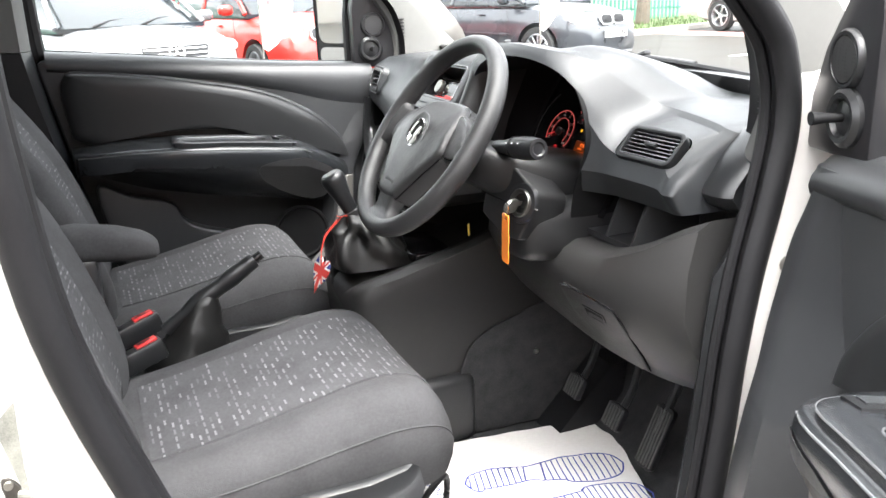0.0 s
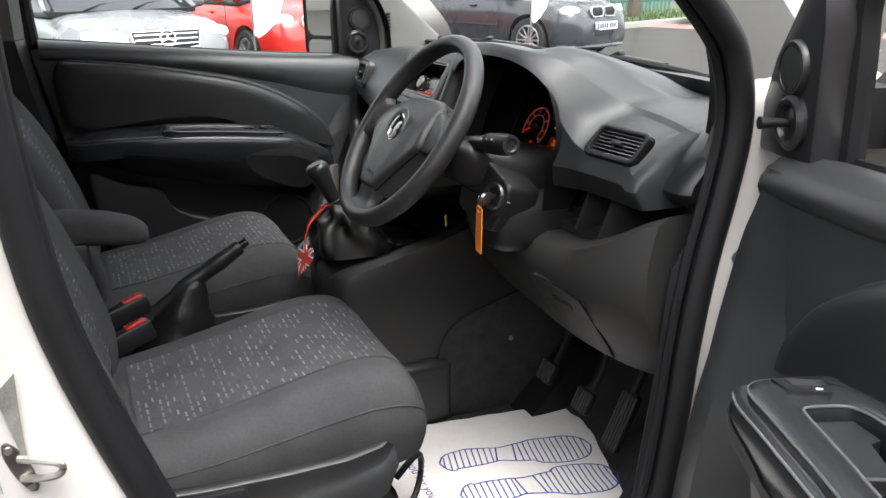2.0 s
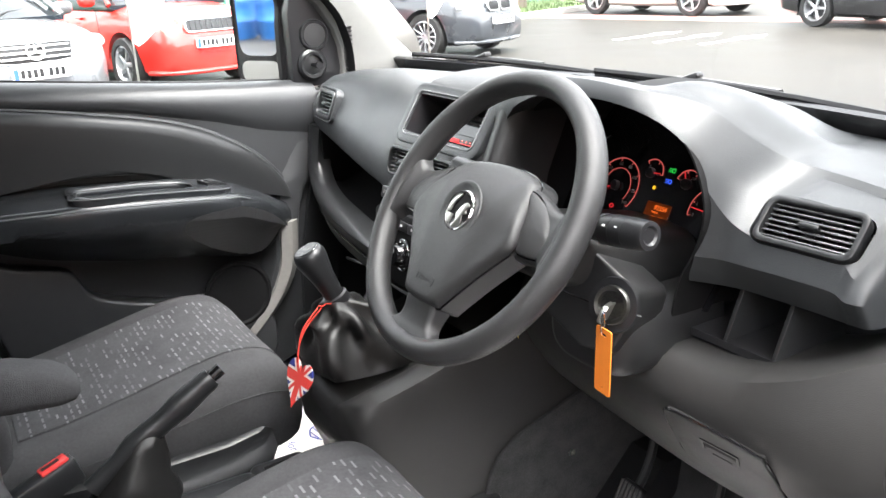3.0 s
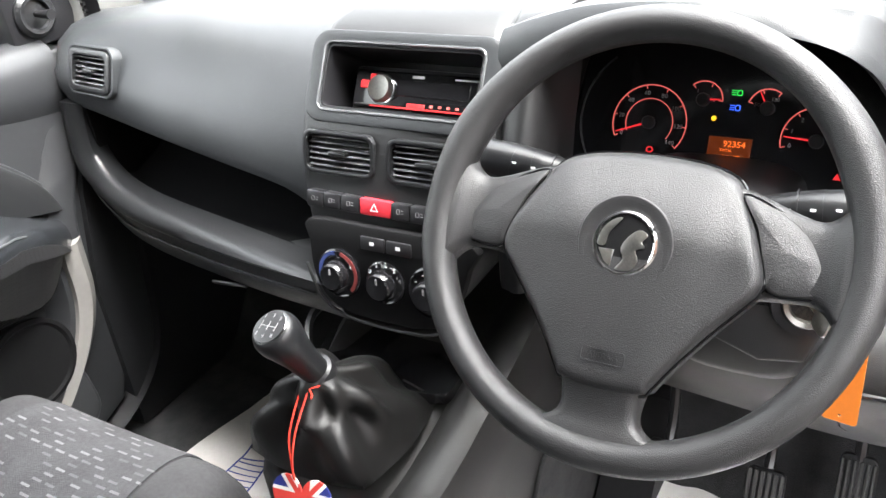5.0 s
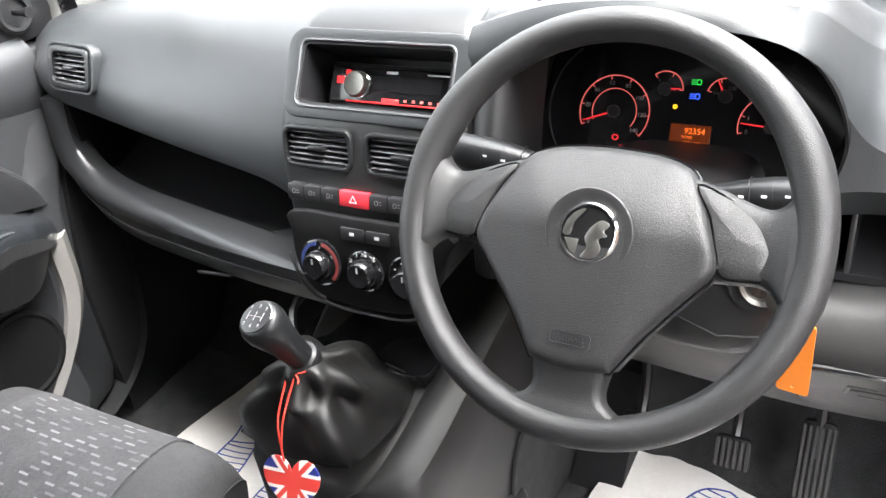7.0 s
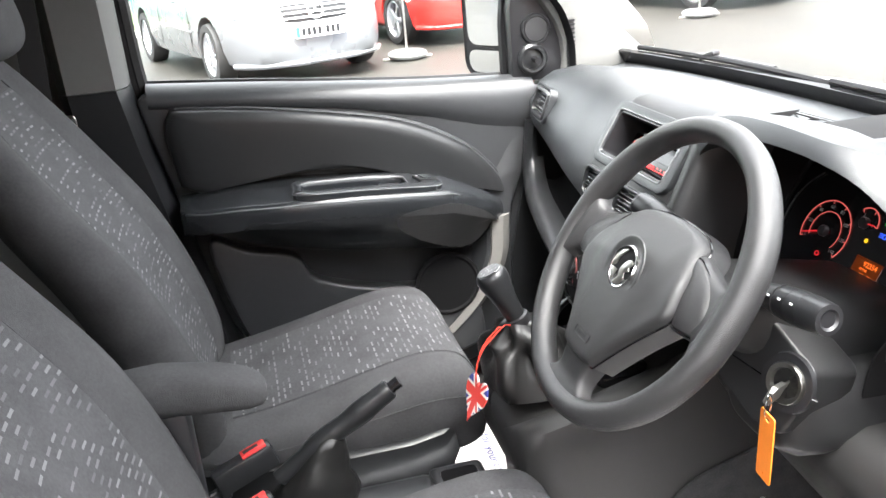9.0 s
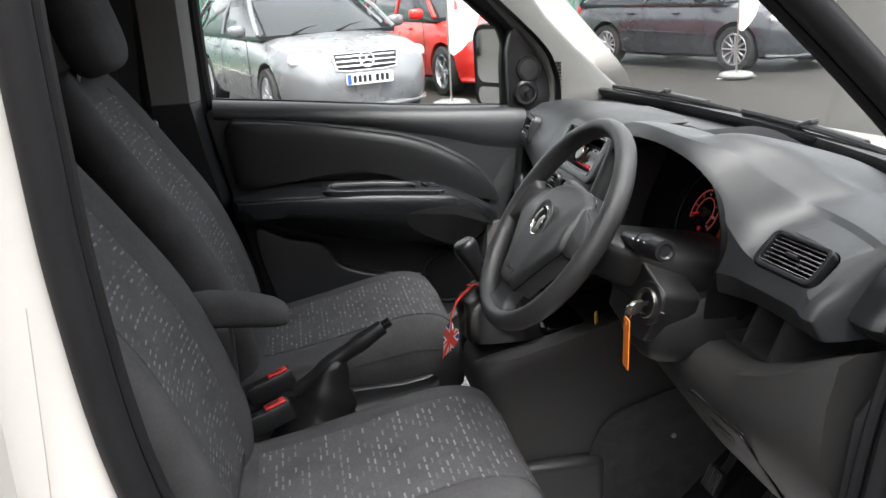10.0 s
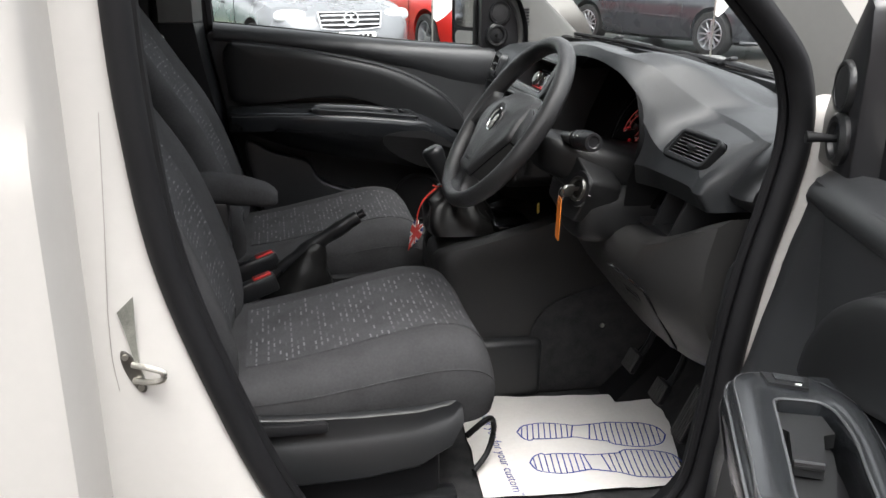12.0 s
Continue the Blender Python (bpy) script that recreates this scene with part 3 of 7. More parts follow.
def top_of(y):
    pts = [(-0.74, 1.045), (-0.66, 1.055), (-0.575, 1.068), (-0.52, 1.085), (-0.47, 1.115), (-0.40, 1.140), (-0.32, 1.148), (-0.22, 1.142), (-0.15, 1.122), (-0.10, 1.10)]
    return float(np.interp(y, [p[0] for p in pts], [p[1] for p in pts]))


def near_section(y, xr):
    t = top_of(y)
    return pod_section(y, xr + 0.014, t, (xr + 0.004, t - 0.008), (xr, t - 0.030), (xr, 0.955), (xr + 0.030, 0.920), 0.078)


def pod_section(y, xc, zc, f1, f2, f3, f4, low=0.045):
    """The driver's vent pod: a sharp crest, a ledge and a face that leans back."""
    top = smooth_line([(edge_x(y, 1.595), 1.052), (1.49, max(1.053, zc - low)), (xc + 0.085, zc + (0.006 if low < 0.05 else -0.012)), (xc + 0.025, zc + (0.004 if low < 0.05 else 0.001)), (xc + 0.004, zc + 0.002)], 5)
    return (y, [(edge_x(y, 1.65), 0.99), (edge_x(y, 1.632), 1.044)] + [tuple(p) for p in top] + [ (xc - 0.005, zc - 0.006), (f1[0], f1[1] - 0.007), f2, f3, f4, (1.47, 0.914), (1.50, 0.93), (edge_x(y, 1.63), 0.93)])


hood = sweep([pod_section(*s) for s in ((-0.696, 1.400, 1.020, (1.350, 0.995), (1.310, 0.962), (1.302, 0.942), (1.315, 0.918)), (-0.686, 1.376, 1.027, (1.317, 1.000), (1.280, 0.966), (1.271, 0.946), (1.288, 0.916)),
                                         (-0.668, 1.371, 1.031, (1.314, 1.009), (1.273, 0.971), (1.263, 0.947), (1.286, 0.914)), (-0.650, 1.372, 1.035, (1.322, 1.026), (1.276, 0.982), (1.264, 0.953), (1.286, 0.914)), (-0.600, 1.375, 1.041, (1.318, 1.034), (1.270, 0.986), (1.258, 0.955), (1.285, 0.914)),
                                         (-0.555, 1.372, 1.046, (1.313, 1.036), (1.265, 0.987), (1.254, 0.955), (1.282, 0.914)), (-0.532, 1.366, 1.050, (1.300, 1.036), (1.259, 0.995), (1.252, 0.955), (1.280, 0.914)), (-0.513, 1.350, 1.058, (1.277, 1.046), (1.252, 1.012), (1.248, 0.955), (1.275, 0.914)),
                                         (-0.490, 1.312, 1.086, (1.256, 1.078), (1.237, 1.050), (1.236, 0.955), (1.265, 0.914)), (-0.465, 1.278, 1.116, (1.240, 1.108), (1.224, 1.082), (1.222, 0.955), (1.250, 0.915)), (-0.440, 1.256, 1.130, (1.230, 1.122), (1.215, 1.100), (1.213, 0.955), (1.242, 0.917)), (-0.412, 1.234, 1.137, (1.217, 1.129), (1.209, 1.108), (1.208, 0.955), (1.237, 0.919)))]
             + [near_section(*s) for s in ((-0.38, 1.205), (-0.31, 1.195), (-0.23, 1.194), (-0.17, 1.196), (-0.128, 1.205))])
arch = [(-0.140, 0.86), (-0.146, 0.98), (-0.160, 1.055), (-0.19, 1.100), (-0.25, 1.124), (-0.32, 1.130), (-0.39, 1.124), (-0.44, 1.108), (-0.470, 1.086), (-0.490, 1.058), (-0.503, 1.020), (-0.501, 0.985), (-0.488, 0.950), (-0.470, 0.915), (-0.46, 0.86)]
arch = [tuple(p) for p in smooth_line(arch, 3)]
YZ = Matrix(((0, 0, 1, 0), (1, 0, 0, 0), (0, 1, 0, 0), (0, 0, 0, 1)))
NV = basis((1.290, -0.601, 1.006), (0.013, -0.117, -0.002), (0.043, 0.0, 0.045))
hood = cut(hood, prism(arch, 1.0, 1.415, YZ), prism(rounded(0.124, 0.064, 0.016), -0.05, 0.08, NV))
cowl = [[(-0.315 + (y + 0.315) * k, 1.0 + (z - 1.0) * k) for y, z in arch] for k in (0.997, 0.982)]
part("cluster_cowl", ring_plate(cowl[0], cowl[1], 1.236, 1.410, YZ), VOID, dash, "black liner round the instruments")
part("instrument_hood", hood, DASH, dash, "dark grey instrument hood and driver fascia", angle=30)


leg = [[(x + a, y, z) for a, y in ((0.10, -0.136), (0.012, -0.138), (-0.002, -0.147), (-0.008, -0.165), (-0.006, -0.172), (0.006, -0.180), (0.03, -0.184), (0.10, -0.185))] for z, x in ((1.128, 1.236), (1.118, 1.214), (1.085, 1.200), (1.04, 1.180), (1.0, 1.162), (0.96, 1.150), (0.91, 1.140), (0.86, 1.135))]
part("hood_leg", loft(leg), COLUMN, dash, "grey leg of the instrument hood", angle=60)


def vent(m, w, h, slats, frame_w, parent, name="air_vent", upright=3):
    """A face-level air vent: bezel, dark box, slats and thumb tab."""
    v = thing(name, m.translation, "black slatted air vent in the dashboard", "air vent", "dashboard air vents")
    part("bezel", ring_plate(rounded(w + frame_w, h + frame_w, 0.012), rounded(w, h, 0.009), -0.012, 0.0035, m, 0.0015), TRIM, v)
    part("duct", ring_plate(rounded(w, h, 0.009), rounded(w - 0.003, h - 0.003, 0.008), -0.048, -0.008, m), SATIN, v)
    part("backing", prism(rounded(w, h, 0.009), -0.05, -0.046, m), SATIN, v)
    for k in range(slats):
        yy = (k + 0.5) / slats * h - h / 2
        # slats in the lighter highlight colour, for their bright top edges
        part("slat", box(-w / 2 + 0.001, w / 2 - 0.001, -0.0011, 0.0011, -0.013, 0.0, 0.0008, 1, m @ pose(0, yy, -0.001, 18, 0, 0)), EDGE, v)
    for k in range(upright):
        xx = (k + 1) / (upright + 1) * w - w / 2
        part("fin", box(xx - 0.001, xx + 0.001, -h / 2, h / 2, -0.036, -0.018, 0.0, 1, m), SATIN, v)
    part("thumb_tab", box(-0.012, 0.012, -0.003, 0.003, -0.006, 0.006, 0.002, 2, m), TRIM, v)
    return v


vent(NV, 0.104, 0.046, 7, 0.014, dash)
part("vent_surround", ring_plate(rounded(0.122, 0.078, 0.020, 6), rounded(0.108, 0.066, 0.014, 6), -0.030, 0.001, FV, 0.003), DASH, dash)
vent(FV, 0.086, 0.046, 6, 0.018, dash)

# passenger shelf: a band that runs along its front and turns up at the door end
inner_lip = smooth_line([(1.118, 0.065, 0.838), (1.126, 0.10, 0.836), (1.139, 0.165, 0.833), (1.159, 0.257, 0.830), (1.184, 0.373, 0.826), (1.208, 0.487, 0.824), (1.226, 0.565, 0.829), (1.238, 0.612, 0.842), (1.247, 0.645, 0.868), (1.253, 0.656, 0.898), (1.257, 0.655, 0.930), (1.260, 0.652, 0.952)], 5)
outer_lip = smooth_line([(1.100, 0.065, 0.834), (1.108, 0.10, 0.830), (1.118, 0.15, 0.823), (1.137, 0.244, 0.812), (1.167, 0.378, 0.799), (1.195, 0.505, 0.791), (1.215, 0.590, 0.794), (1.232, 0.650, 0.807), (1.246, 0.698, 0.836), (1.254, 0.712, 0.868), (1.258, 0.712, 0.905), (1.262, 0.710, 0.952)], 5)
lip = []
for a, b in zip(inner_lip, outer_lip):
    a, b = V(a), V(b)
    back = V((0.030, 0, 0))
    up = V((-0.010, 0, 0.004))
    lip.append([a + back, a + back * 0.2, a, a.lerp(b, 0.18) + up * 0.7, a.lerp(b, 0.5) + up, a.lerp(b, 0.82) + up * 0.8, b, b + back * 0.3, b + back])
part("shelf_lip", loft(lip), TRIM, dash, "smooth grey black band along the open shelf", angle=50)
# tray and end wall are near-black, the shelf's shade put into their colour
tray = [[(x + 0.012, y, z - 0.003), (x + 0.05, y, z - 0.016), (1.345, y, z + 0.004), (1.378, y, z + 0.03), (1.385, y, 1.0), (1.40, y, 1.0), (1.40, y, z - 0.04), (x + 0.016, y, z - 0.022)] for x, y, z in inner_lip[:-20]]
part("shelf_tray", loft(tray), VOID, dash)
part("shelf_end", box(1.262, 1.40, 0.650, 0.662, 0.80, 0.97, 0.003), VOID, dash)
part("shelf_ridge", tube([(1.335, 0.10, 0.848), (1.335, 0.25, 0.850), (1.338, 0.42, 0.852), (1.34, 0.50, 0.856)], 0.005, 6), TRIM, dash)
part("shelf_divider", prism([(1.14, 0.815), (1.36, 0.83), (1.36, 0.93), (1.30, 0.89), (1.20, 0.845)], -0.150, -0.142, Matrix(((1, 0, 0, 0), (0, 0, -1, 0), (0, 1, 0, 0), (0, 0, 0, 1))), 0.003), TRIM, dash)
low = [[(x + 0.014, y, z), (x + 0.008, y, z - 0.028), (x + 0.020, y, z - 0.060), (x + 0.060, y, z - 0.088), (x + 0.16, y, z - 0.11), (1.50, y, z - 0.11), (1.50, y, z)] for x, y, z in outer_lip[:-16]]
part("glovebox_panel", loft(low), LOWER, dash, "black lower glovebox panel")
# thin line in the painted highlight colour
part("glovebox_line", tube([(x + 0.0075, y, z - 0.025) for x, y, z in outer_lip[6:-18]], 0.0018, 5), EDGE, dash)
part("glovebox_catch", box(-0.030, 0.030, -0.004, 0.004, -0.002, 0.003, 0.002, 2, basis((1.176, 0.33, 0.735), (0.13, -0.99, 0), (-0.6, 0, 0.8))), SATIN, dash)

# centre stack
stack = thing("centre_stack", (1.16, 0, 0.76), "black centre stack with radio slot, vents and heater controls", "centre stack")
LEVELS = [(1.121, 1.300, 0.095), (1.118, 1.265, 0.107), (1.108, 1.236, 0.115), (1.085, 1.213, 0.122), (1.040, 1.184, 0.128), (1.012, 1.165, 0.130), (0.985, 1.155, 0.130), (0.945, 1.142, 0.125),
          (0.918, 1.134, 0.120), (0.890, 1.126, 0.113), (0.860, 1.117, 0.104), (0.835, 1.112, 0.090), (0.815, 1.112, 0.068), (0.806, 1.118, 0.052)]
MID = -0.009
rings = []
for z, x, w in LEVELS:
    deep = 0.075 if z > 1.1 else 0.15
    rings.append([(x + a, MID + b, z) for a, b in ((deep, w), (0.02, w), (0.006, w - 0.004), (0.0, w - 0.014), (-0.004, 0.0), (0.0, -w + 0.014), (0.006, -w + 0.004), (0.02, -w), (deep, -w))])
body = loft(rings)
RD = basis((1.196, -0.0105, 1.060), (0, -1, 0), (0.066, 0, 0.105))
CV = basis((1.151, -0.0015, 0.986), (0, -1, 0), (0.020, 0, 0.075))
body = cut(body, prism(rounded(0.202, 0.072, 0.008), -0.07, 0.05, RD), prism(rounded(0.100, 0.048, 0.012), -0.055, 0.05, CV @ pose(-0.0585, 0, 0)), prism(rounded(0.100, 0.048, 0.012), -0.055, 0.05, CV @ pose(0.0585, 0, 0)))
part("stack_body", body, COLUMN, stack)
part("radio_surround", ring_plate(rounded(0.246, 0.106, 0.022), rounded(0.202, 0.072, 0.008), -0.006, 0.006, RD, 0.003), DASH, stack)
part("surround_line", tube([RD @ V((x, y, 0.006)) for x, y in rounded(0.208, 0.078, 0.010)], 0.0016, 6, True), EDGE, stack)
part("radio_liner", ring_plate(rounded(0.202, 0.072, 0.008), rounded(0.198, 0.068, 0.006), -0.066, 0.004, RD), SATIN, stack)
for s in (-1, 1):
    vent(CV @ pose(s * 0.0585, 0, 0), 0.090, 0.040, 6, 0.010, stack)

radio = thing("car_radio", (1.21, 0.0, 1.045), "black car radio with a silver knob and red lit keys", "radio")
RF = RD @ pose(0.010, -0.006, -0.034)
part("chassis", box(-0.094, 0.094, -0.027, 0.027, -0.03, 0.0, 0.003, 2, RF), SATIN, radio)
part("faceplate", box(-0.088, 0.088, -0.022, 0.022, 0.0, 0.010, 0.004, 2, RF), GLOSSY, radio)
part("display", box(-0.030, 0.066, -0.006, 0.012, 0.010, 0.0112, 0.001, 1, RF), GLOSSY, radio)
part("volume_knob", rev([(0.0150, 0.0), (0.0150, 0.010), (0.0138, 0.012), (0.0105, 0.0115), (0, 0.011)], RF @ pose(-0.047, 0.0, 0.009), 28), DARKSTEEL, radio, "brushed silver knob")
part("knob_ring", rev([(0.0172, 0.0), (0.0172, 0.003), (0.0158, 0.004), (0.0152, 0.0)], RF @ pose(-0.047, 0.0, 0.009), 28), CHROME, radio)
part("red_key", box(-0.078, -0.066, 0.0, 0.009, 0.010, 0.012, 0.001, 1, RF), GLOW_RED, radio, "red lit key")
part("red_key", box(-0.066, -0.058, 0.010, 0.017, 0.010, 0.012, 0.001, 1, RF), GLOW_RED, radio)
part("red_bar", box(-0.062, 0.084, -0.0205, -0.0185, 0.010, 0.0115, 0.0005, 1, RF), GLOW_RED, radio)
part("red_key", box(-0.012, 0.012, -0.0185, -0.0135, 0.010, 0.0115, 0.001, 1, RF), GLOW_RED, radio)
for k in range(6):
    part("key_mark", box(0.018 + k * 0.011, 0.022 + k * 0.011, -0.0165, -0.0135, 0.010, 0.0112, 0.0003, 1, RF), GLOW_DIAL, radio)
part("logo_bar", box(-0.010, 0.006, 0.0145, 0.0178, 0.010, 0.0108, 0.0003, 1, RF), MARK, radio)
part("caption_bar", box(0.045, 0.076, 0.0155, 0.0172, 0.010, 0.0107, 0.0002, 1, RF), MARK, radio)
part("side_slot", ring_plate(rounded(0.008, 0.030, 0.003), rounded(0.005, 0.026, 0.002), 0.010, 0.012, RF @ pose(0.078, 0.0, 0)), CHROME, radio)

# switch row and heater controls
SW = basis((1.1335, 0.0, 0.9345), (0, -1, 0), (0.014, 0, 0.05))
sw = thing("switch_row", (1.13, 0, 0.92), "row of black dashboard switches with a red hazard button", "switches")
for k, (a, b) in enumerate(((-0.098, -0.0745), (-0.0735, -0.0495), (-0.0485, -0.023), (-0.022, 0.019), (0.020, 0.044), (0.045, 0.069), (0.070, 0.094))):
    key = part("hazard_button" if k == 3 else "switch", box(a, b, -0.0095, 0.0095, -0.01, 0.006, 0.0018, 2, SW), RED if k == 3 else SATIN, sw, "red hazard button" if k == 3 else "")
    if k == 3:
        tri = [(0.009 * math.sin(q), 0.009 * math.cos(q) - 0.001) for q in (0, 2 * math.pi / 3, 4 * math.pi / 3)]
        part("triangle_mark", ring_plate([(x * 0.7, y * 0.7) for x, y in tri], [(x * 0.5, y * 0.5) for x, y in tri], 0.006, 0.0064, SW @ pose(-0.002, 0, 0)), MARK, key)
    else:
        u = (a + b) / 2
        part("switch_mark", ring_plate(rounded(0.0046, 0.0058, 0.0018), rounded(0.0036, 0.0048, 0.0012), 0.006, 0.0063, SW @ pose(u - 0.002, 0.0005, 0)), FAINT, key)
        for v in (-0.001, 0.002):
            part("switch_mark", box(u + 0.002, u + 0.005, v - 0.0003, v + 0.0003, 0.006, 0.0063, 0.0, 1, SW), FAINT, key)
HC = basis((1.108, 0.0, 0.860), (0, -1, 0), (0.018, 0, 0.085))
heater = thing("heater_controls", (1.12, 0, 0.84), "gloss black heater panel with three rotary dials", "heater controls")
hp = [tuple(p) for p in smooth_line([(-0.092, 0.056), (0.0, 0.058), (0.127, 0.056), (0.122, 0.028), (0.112, -0.006), (0.096, -0.036), (0.068, -0.052), (0.01, -0.056), (-0.046, -0.052), (-0.074, -0.036), (-0.089, -0.006), (-0.092, 0.028)], 3, True)]
part("panel", prism(hp, -0.01, 0.004, HC, 0.003), VOID, heater)
BLUEARC = material("blue_arc", (0.03, 0.05, 0.17), 0.5, var=0.05, scale=30)
REDARC = material("red_arc", (0.20, 0.035, 0.035), 0.5, var=0.05, scale=30)
for k, xx in enumerate((-0.048, 0.0165, 0.078)):
    dm = HC @ pose(xx, -0.004, 0.004)
    r = 0.030 if k != 1 else 0.026
    dial = part("dial", rev([(r, 0.0), (r, 0.004), (r - 0.002, 0.0055), (r - 0.004, 0.004), (0.017, 0.004), (0.0165, 0.018), (0.014, 0.021), (0, 0.0205)], dm, 32), GLOSSY, heater, "gloss black rotary dial")
    part("dial_ring", rev([(0.0178, 0.0035), (0.0178, 0.007), (0.0168, 0.007)], dm, 32), CHROME, dial)
    part("pointer", box(-0.0011, 0.0011, 0.004, 0.011, 0.020, 0.0214, 0.0, 1, dm), FAINT, dial)
    if k == 0:
        for mat, a0, a1 in ((BLUEARC, 100, 225), (REDARC, -45, 80)):
            o = [(0.0275 * math.cos(radians(q)), 0.0275 * math.sin(radians(q))) for q in np.linspace(a0, a1, 12)]
            i = [(0.0235 * math.cos(radians(q)), 0.0235 * math.sin(radians(q))) for q in np.linspace(a1, a0, 12)]
            part("arc", prism(o + i, 0.0045, 0.0062, dm), mat, dial)
    else:
        for q, word in zip(range(150, 15, -33), "01234"):
            letters(word if k == 1 else "-", 0.008, dm @ pose(0.0225 * math.cos(radians(q)), 0.0225 * math.sin(radians(q)), 0.0046), MARK, dial, "dial_mark")
for xx in (0.0, 0.035):
    b = part("push_button", box(xx - 0.0165, xx + 0.0165, 0.031, 0.047, 0.0, 0.007, 0.002, 2, HC), SATIN, heater)
    part("button_mark", box(xx - 0.003, xx + 0.003, 0.038, 0.042, 0.007, 0.0074, 0.0, 1, HC), MARK, b)
part("trim_line", tube([HC @ V(p) for p in smooth_line([(-0.098, 0.0, 0.003), (-0.080, -0.040, 0.003), (-0.046, -0.058, 0.003), (0.01, -0.062, 0.003), (0.07, -0.058, 0.003), (0.104, -0.038, 0.003)], 5)], 0.0022, 6), LOWER, heater)

# storage tray and lids on the dash top
def top_z_mid(x):
    return float(np.interp(x, (1.337, 1.367, 1.422, 1.475, 1.59), (1.047, 1.069, 1.085, 1.071, 1.052)))


for name, outline, rise in (("top_tray", ((1.405, 0.055), (1.438, 0.050), (1.464, -0.054), (1.480, -0.122), (1.462, -0.130), (1.438, -0.09), (1.420, 0.002)), 0.0012),
                            ("top_pocket", ((1.390, 0.03), (1.425, -0.004), (1.414, -0.072), (1.385, -0.084)), 0.0025), ("top_pocket", ((1.386, -0.092), (1.432, -0.100), (1.428, -0.122), (1.398, -0.124)), 0.0025)):
    line = smooth_line(outline, 3, True)
    lid = part(name, loft([[(x, y, top_z_mid(x) + h) for x, y in line] for h in (-0.010, rise)]), DASH, dash)
    part("lid_gap", tube([(x, y, top_z_mid(x) + rise) for x, y in line], 0.0011, 5, True), VOID, lid)

# instrument cluster
CL = basis((1.343, -0.315, 0.970), (0, -1, 0), (0.45, 0, 0.893))
cluster = thing("instrument_cluster", (1.345, -0.315, 0.9), "dark instrument cluster with red lit dials", "instruments")
out = [(-(y + 0.315), (z - 0.975) / 0.893) for y, z in arch]
part("panel", prism(out, -0.012, 0.0, CL), GLOSSY, cluster)
part("rim", tube([CL @ V((u * 0.985, v * 0.985, 0.006)) for u, v in out[3:-3]], 0.003, 6), VOID, cluster)
part("rim_glint", tube([CL @ V((-0.068 + 0.088 * math.cos(radians(q)), 0.005 + 0.088 * math.sin(radians(q)), 0.003)) for q in range(128, 236, 6)], 0.0012, 6), DASH, cluster)


def gauge(u, v, r, a0, a1, words, needle, size, parent, inner=False):
    """A printed dial: arc, ticks, figures and a lit needle."""
    m = CL @ pose(u, v, 0.001)
    g = part("dial_arc", prism([(r * math.cos(radians(q)), r * math.sin(radians(q))) for q in np.linspace(a0, a1, 28)] + [((r - 0.0013) * math.cos(radians(q)), (r - 0.0013) * math.sin(radians(q))) for q in np.linspace(a1, a0, 28)], 0, 0.0006, m), GLOW_DIAL, parent)
    if inner:
        r2 = r * 0.64
        part("inner_arc", prism([(r2 * math.cos(radians(q)), r2 * math.sin(radians(q))) for q in np.linspace(a0, a1, 28)] + [((r2 - 0.001) * math.cos(radians(q)), (r2 - 0.001) * math.sin(radians(q))) for q in np.linspace(a1, a0, 28)], 0, 0.0006, m), GLOW_DIAL, g)
    n = len(words)
    for k, w in enumerate(words):
        q = radians(a0 + (a1 - a0) * k / max(n - 1, 1))
        part("tick", box(r - 0.005, r, -0.0005, 0.0005, 0, 0.0007, 0, 1, m @ pose(0, 0, 0, 0, 0, math.degrees(q))), GLOW_DIAL, g)
        if w:
            letters(w, size * 0.82, m @ pose((r - 0.0095) * math.cos(q), (r - 0.0095) * math.sin(q), 0.0003), FAINT, g, "figure", 0.0002)
    if needle is not None:
        part("needle", prism([(-0.004, 0.0012), (r * 0.9, 0.0006), (r * 0.9, -0.0006), (-0.004, -0.0012)], 0.003, 0.004, m @ pose(0, 0, 0, 0, 0, needle)), GLOW_RED, g, "red needle")
        part("needle_cap", rev([(0.0075, 0.0), (0.0075, 0.005), (0.006, 0.007), (0, 0.007)], m, 20), SATIN, g)
    return g


gauge(-0.075, 0.004, 0.043, 205, -38, ["0", "20", "40", "60", "80", "100", "120", "140"], 200, 0.0085, cluster, True)
gauge(-0.018, 0.034, 0.021, 130, 0, ["1", "", "0"], 4, 0.007, cluster)
gauge(0.050, 0.030, 0.021, 165, 55, ["50", "", "130"], 118, 0.007, cluster)
gauge(0.103, 0.000, 0.036, 195, 95, ["0", "1", "2", "3"], 176, 0.008, cluster)
part("display", box(-0.006, 0.040, -0.034, -0.004, 0.0005, 0.002, 0.001, 1, CL), GLOW_DIM, cluster)
letters("92354", 0.0095, CL @ pose(0.022, -0.0115, 0.0022), GLOW_ORANGE, cluster, "odometer_figures", 0.0002)
letters("TOTAL", 0.0042, CL @ pose(0.014, -0.0185, 0.0022), GLOW_ORANGE, cluster, "display_caption", 0.0002)
letters("23:47", 0.0085, CL @ pose(0.020, -0.0265, 0.0022), GLOW_ORANGE, cluster, "clock_figures", 0.0002)
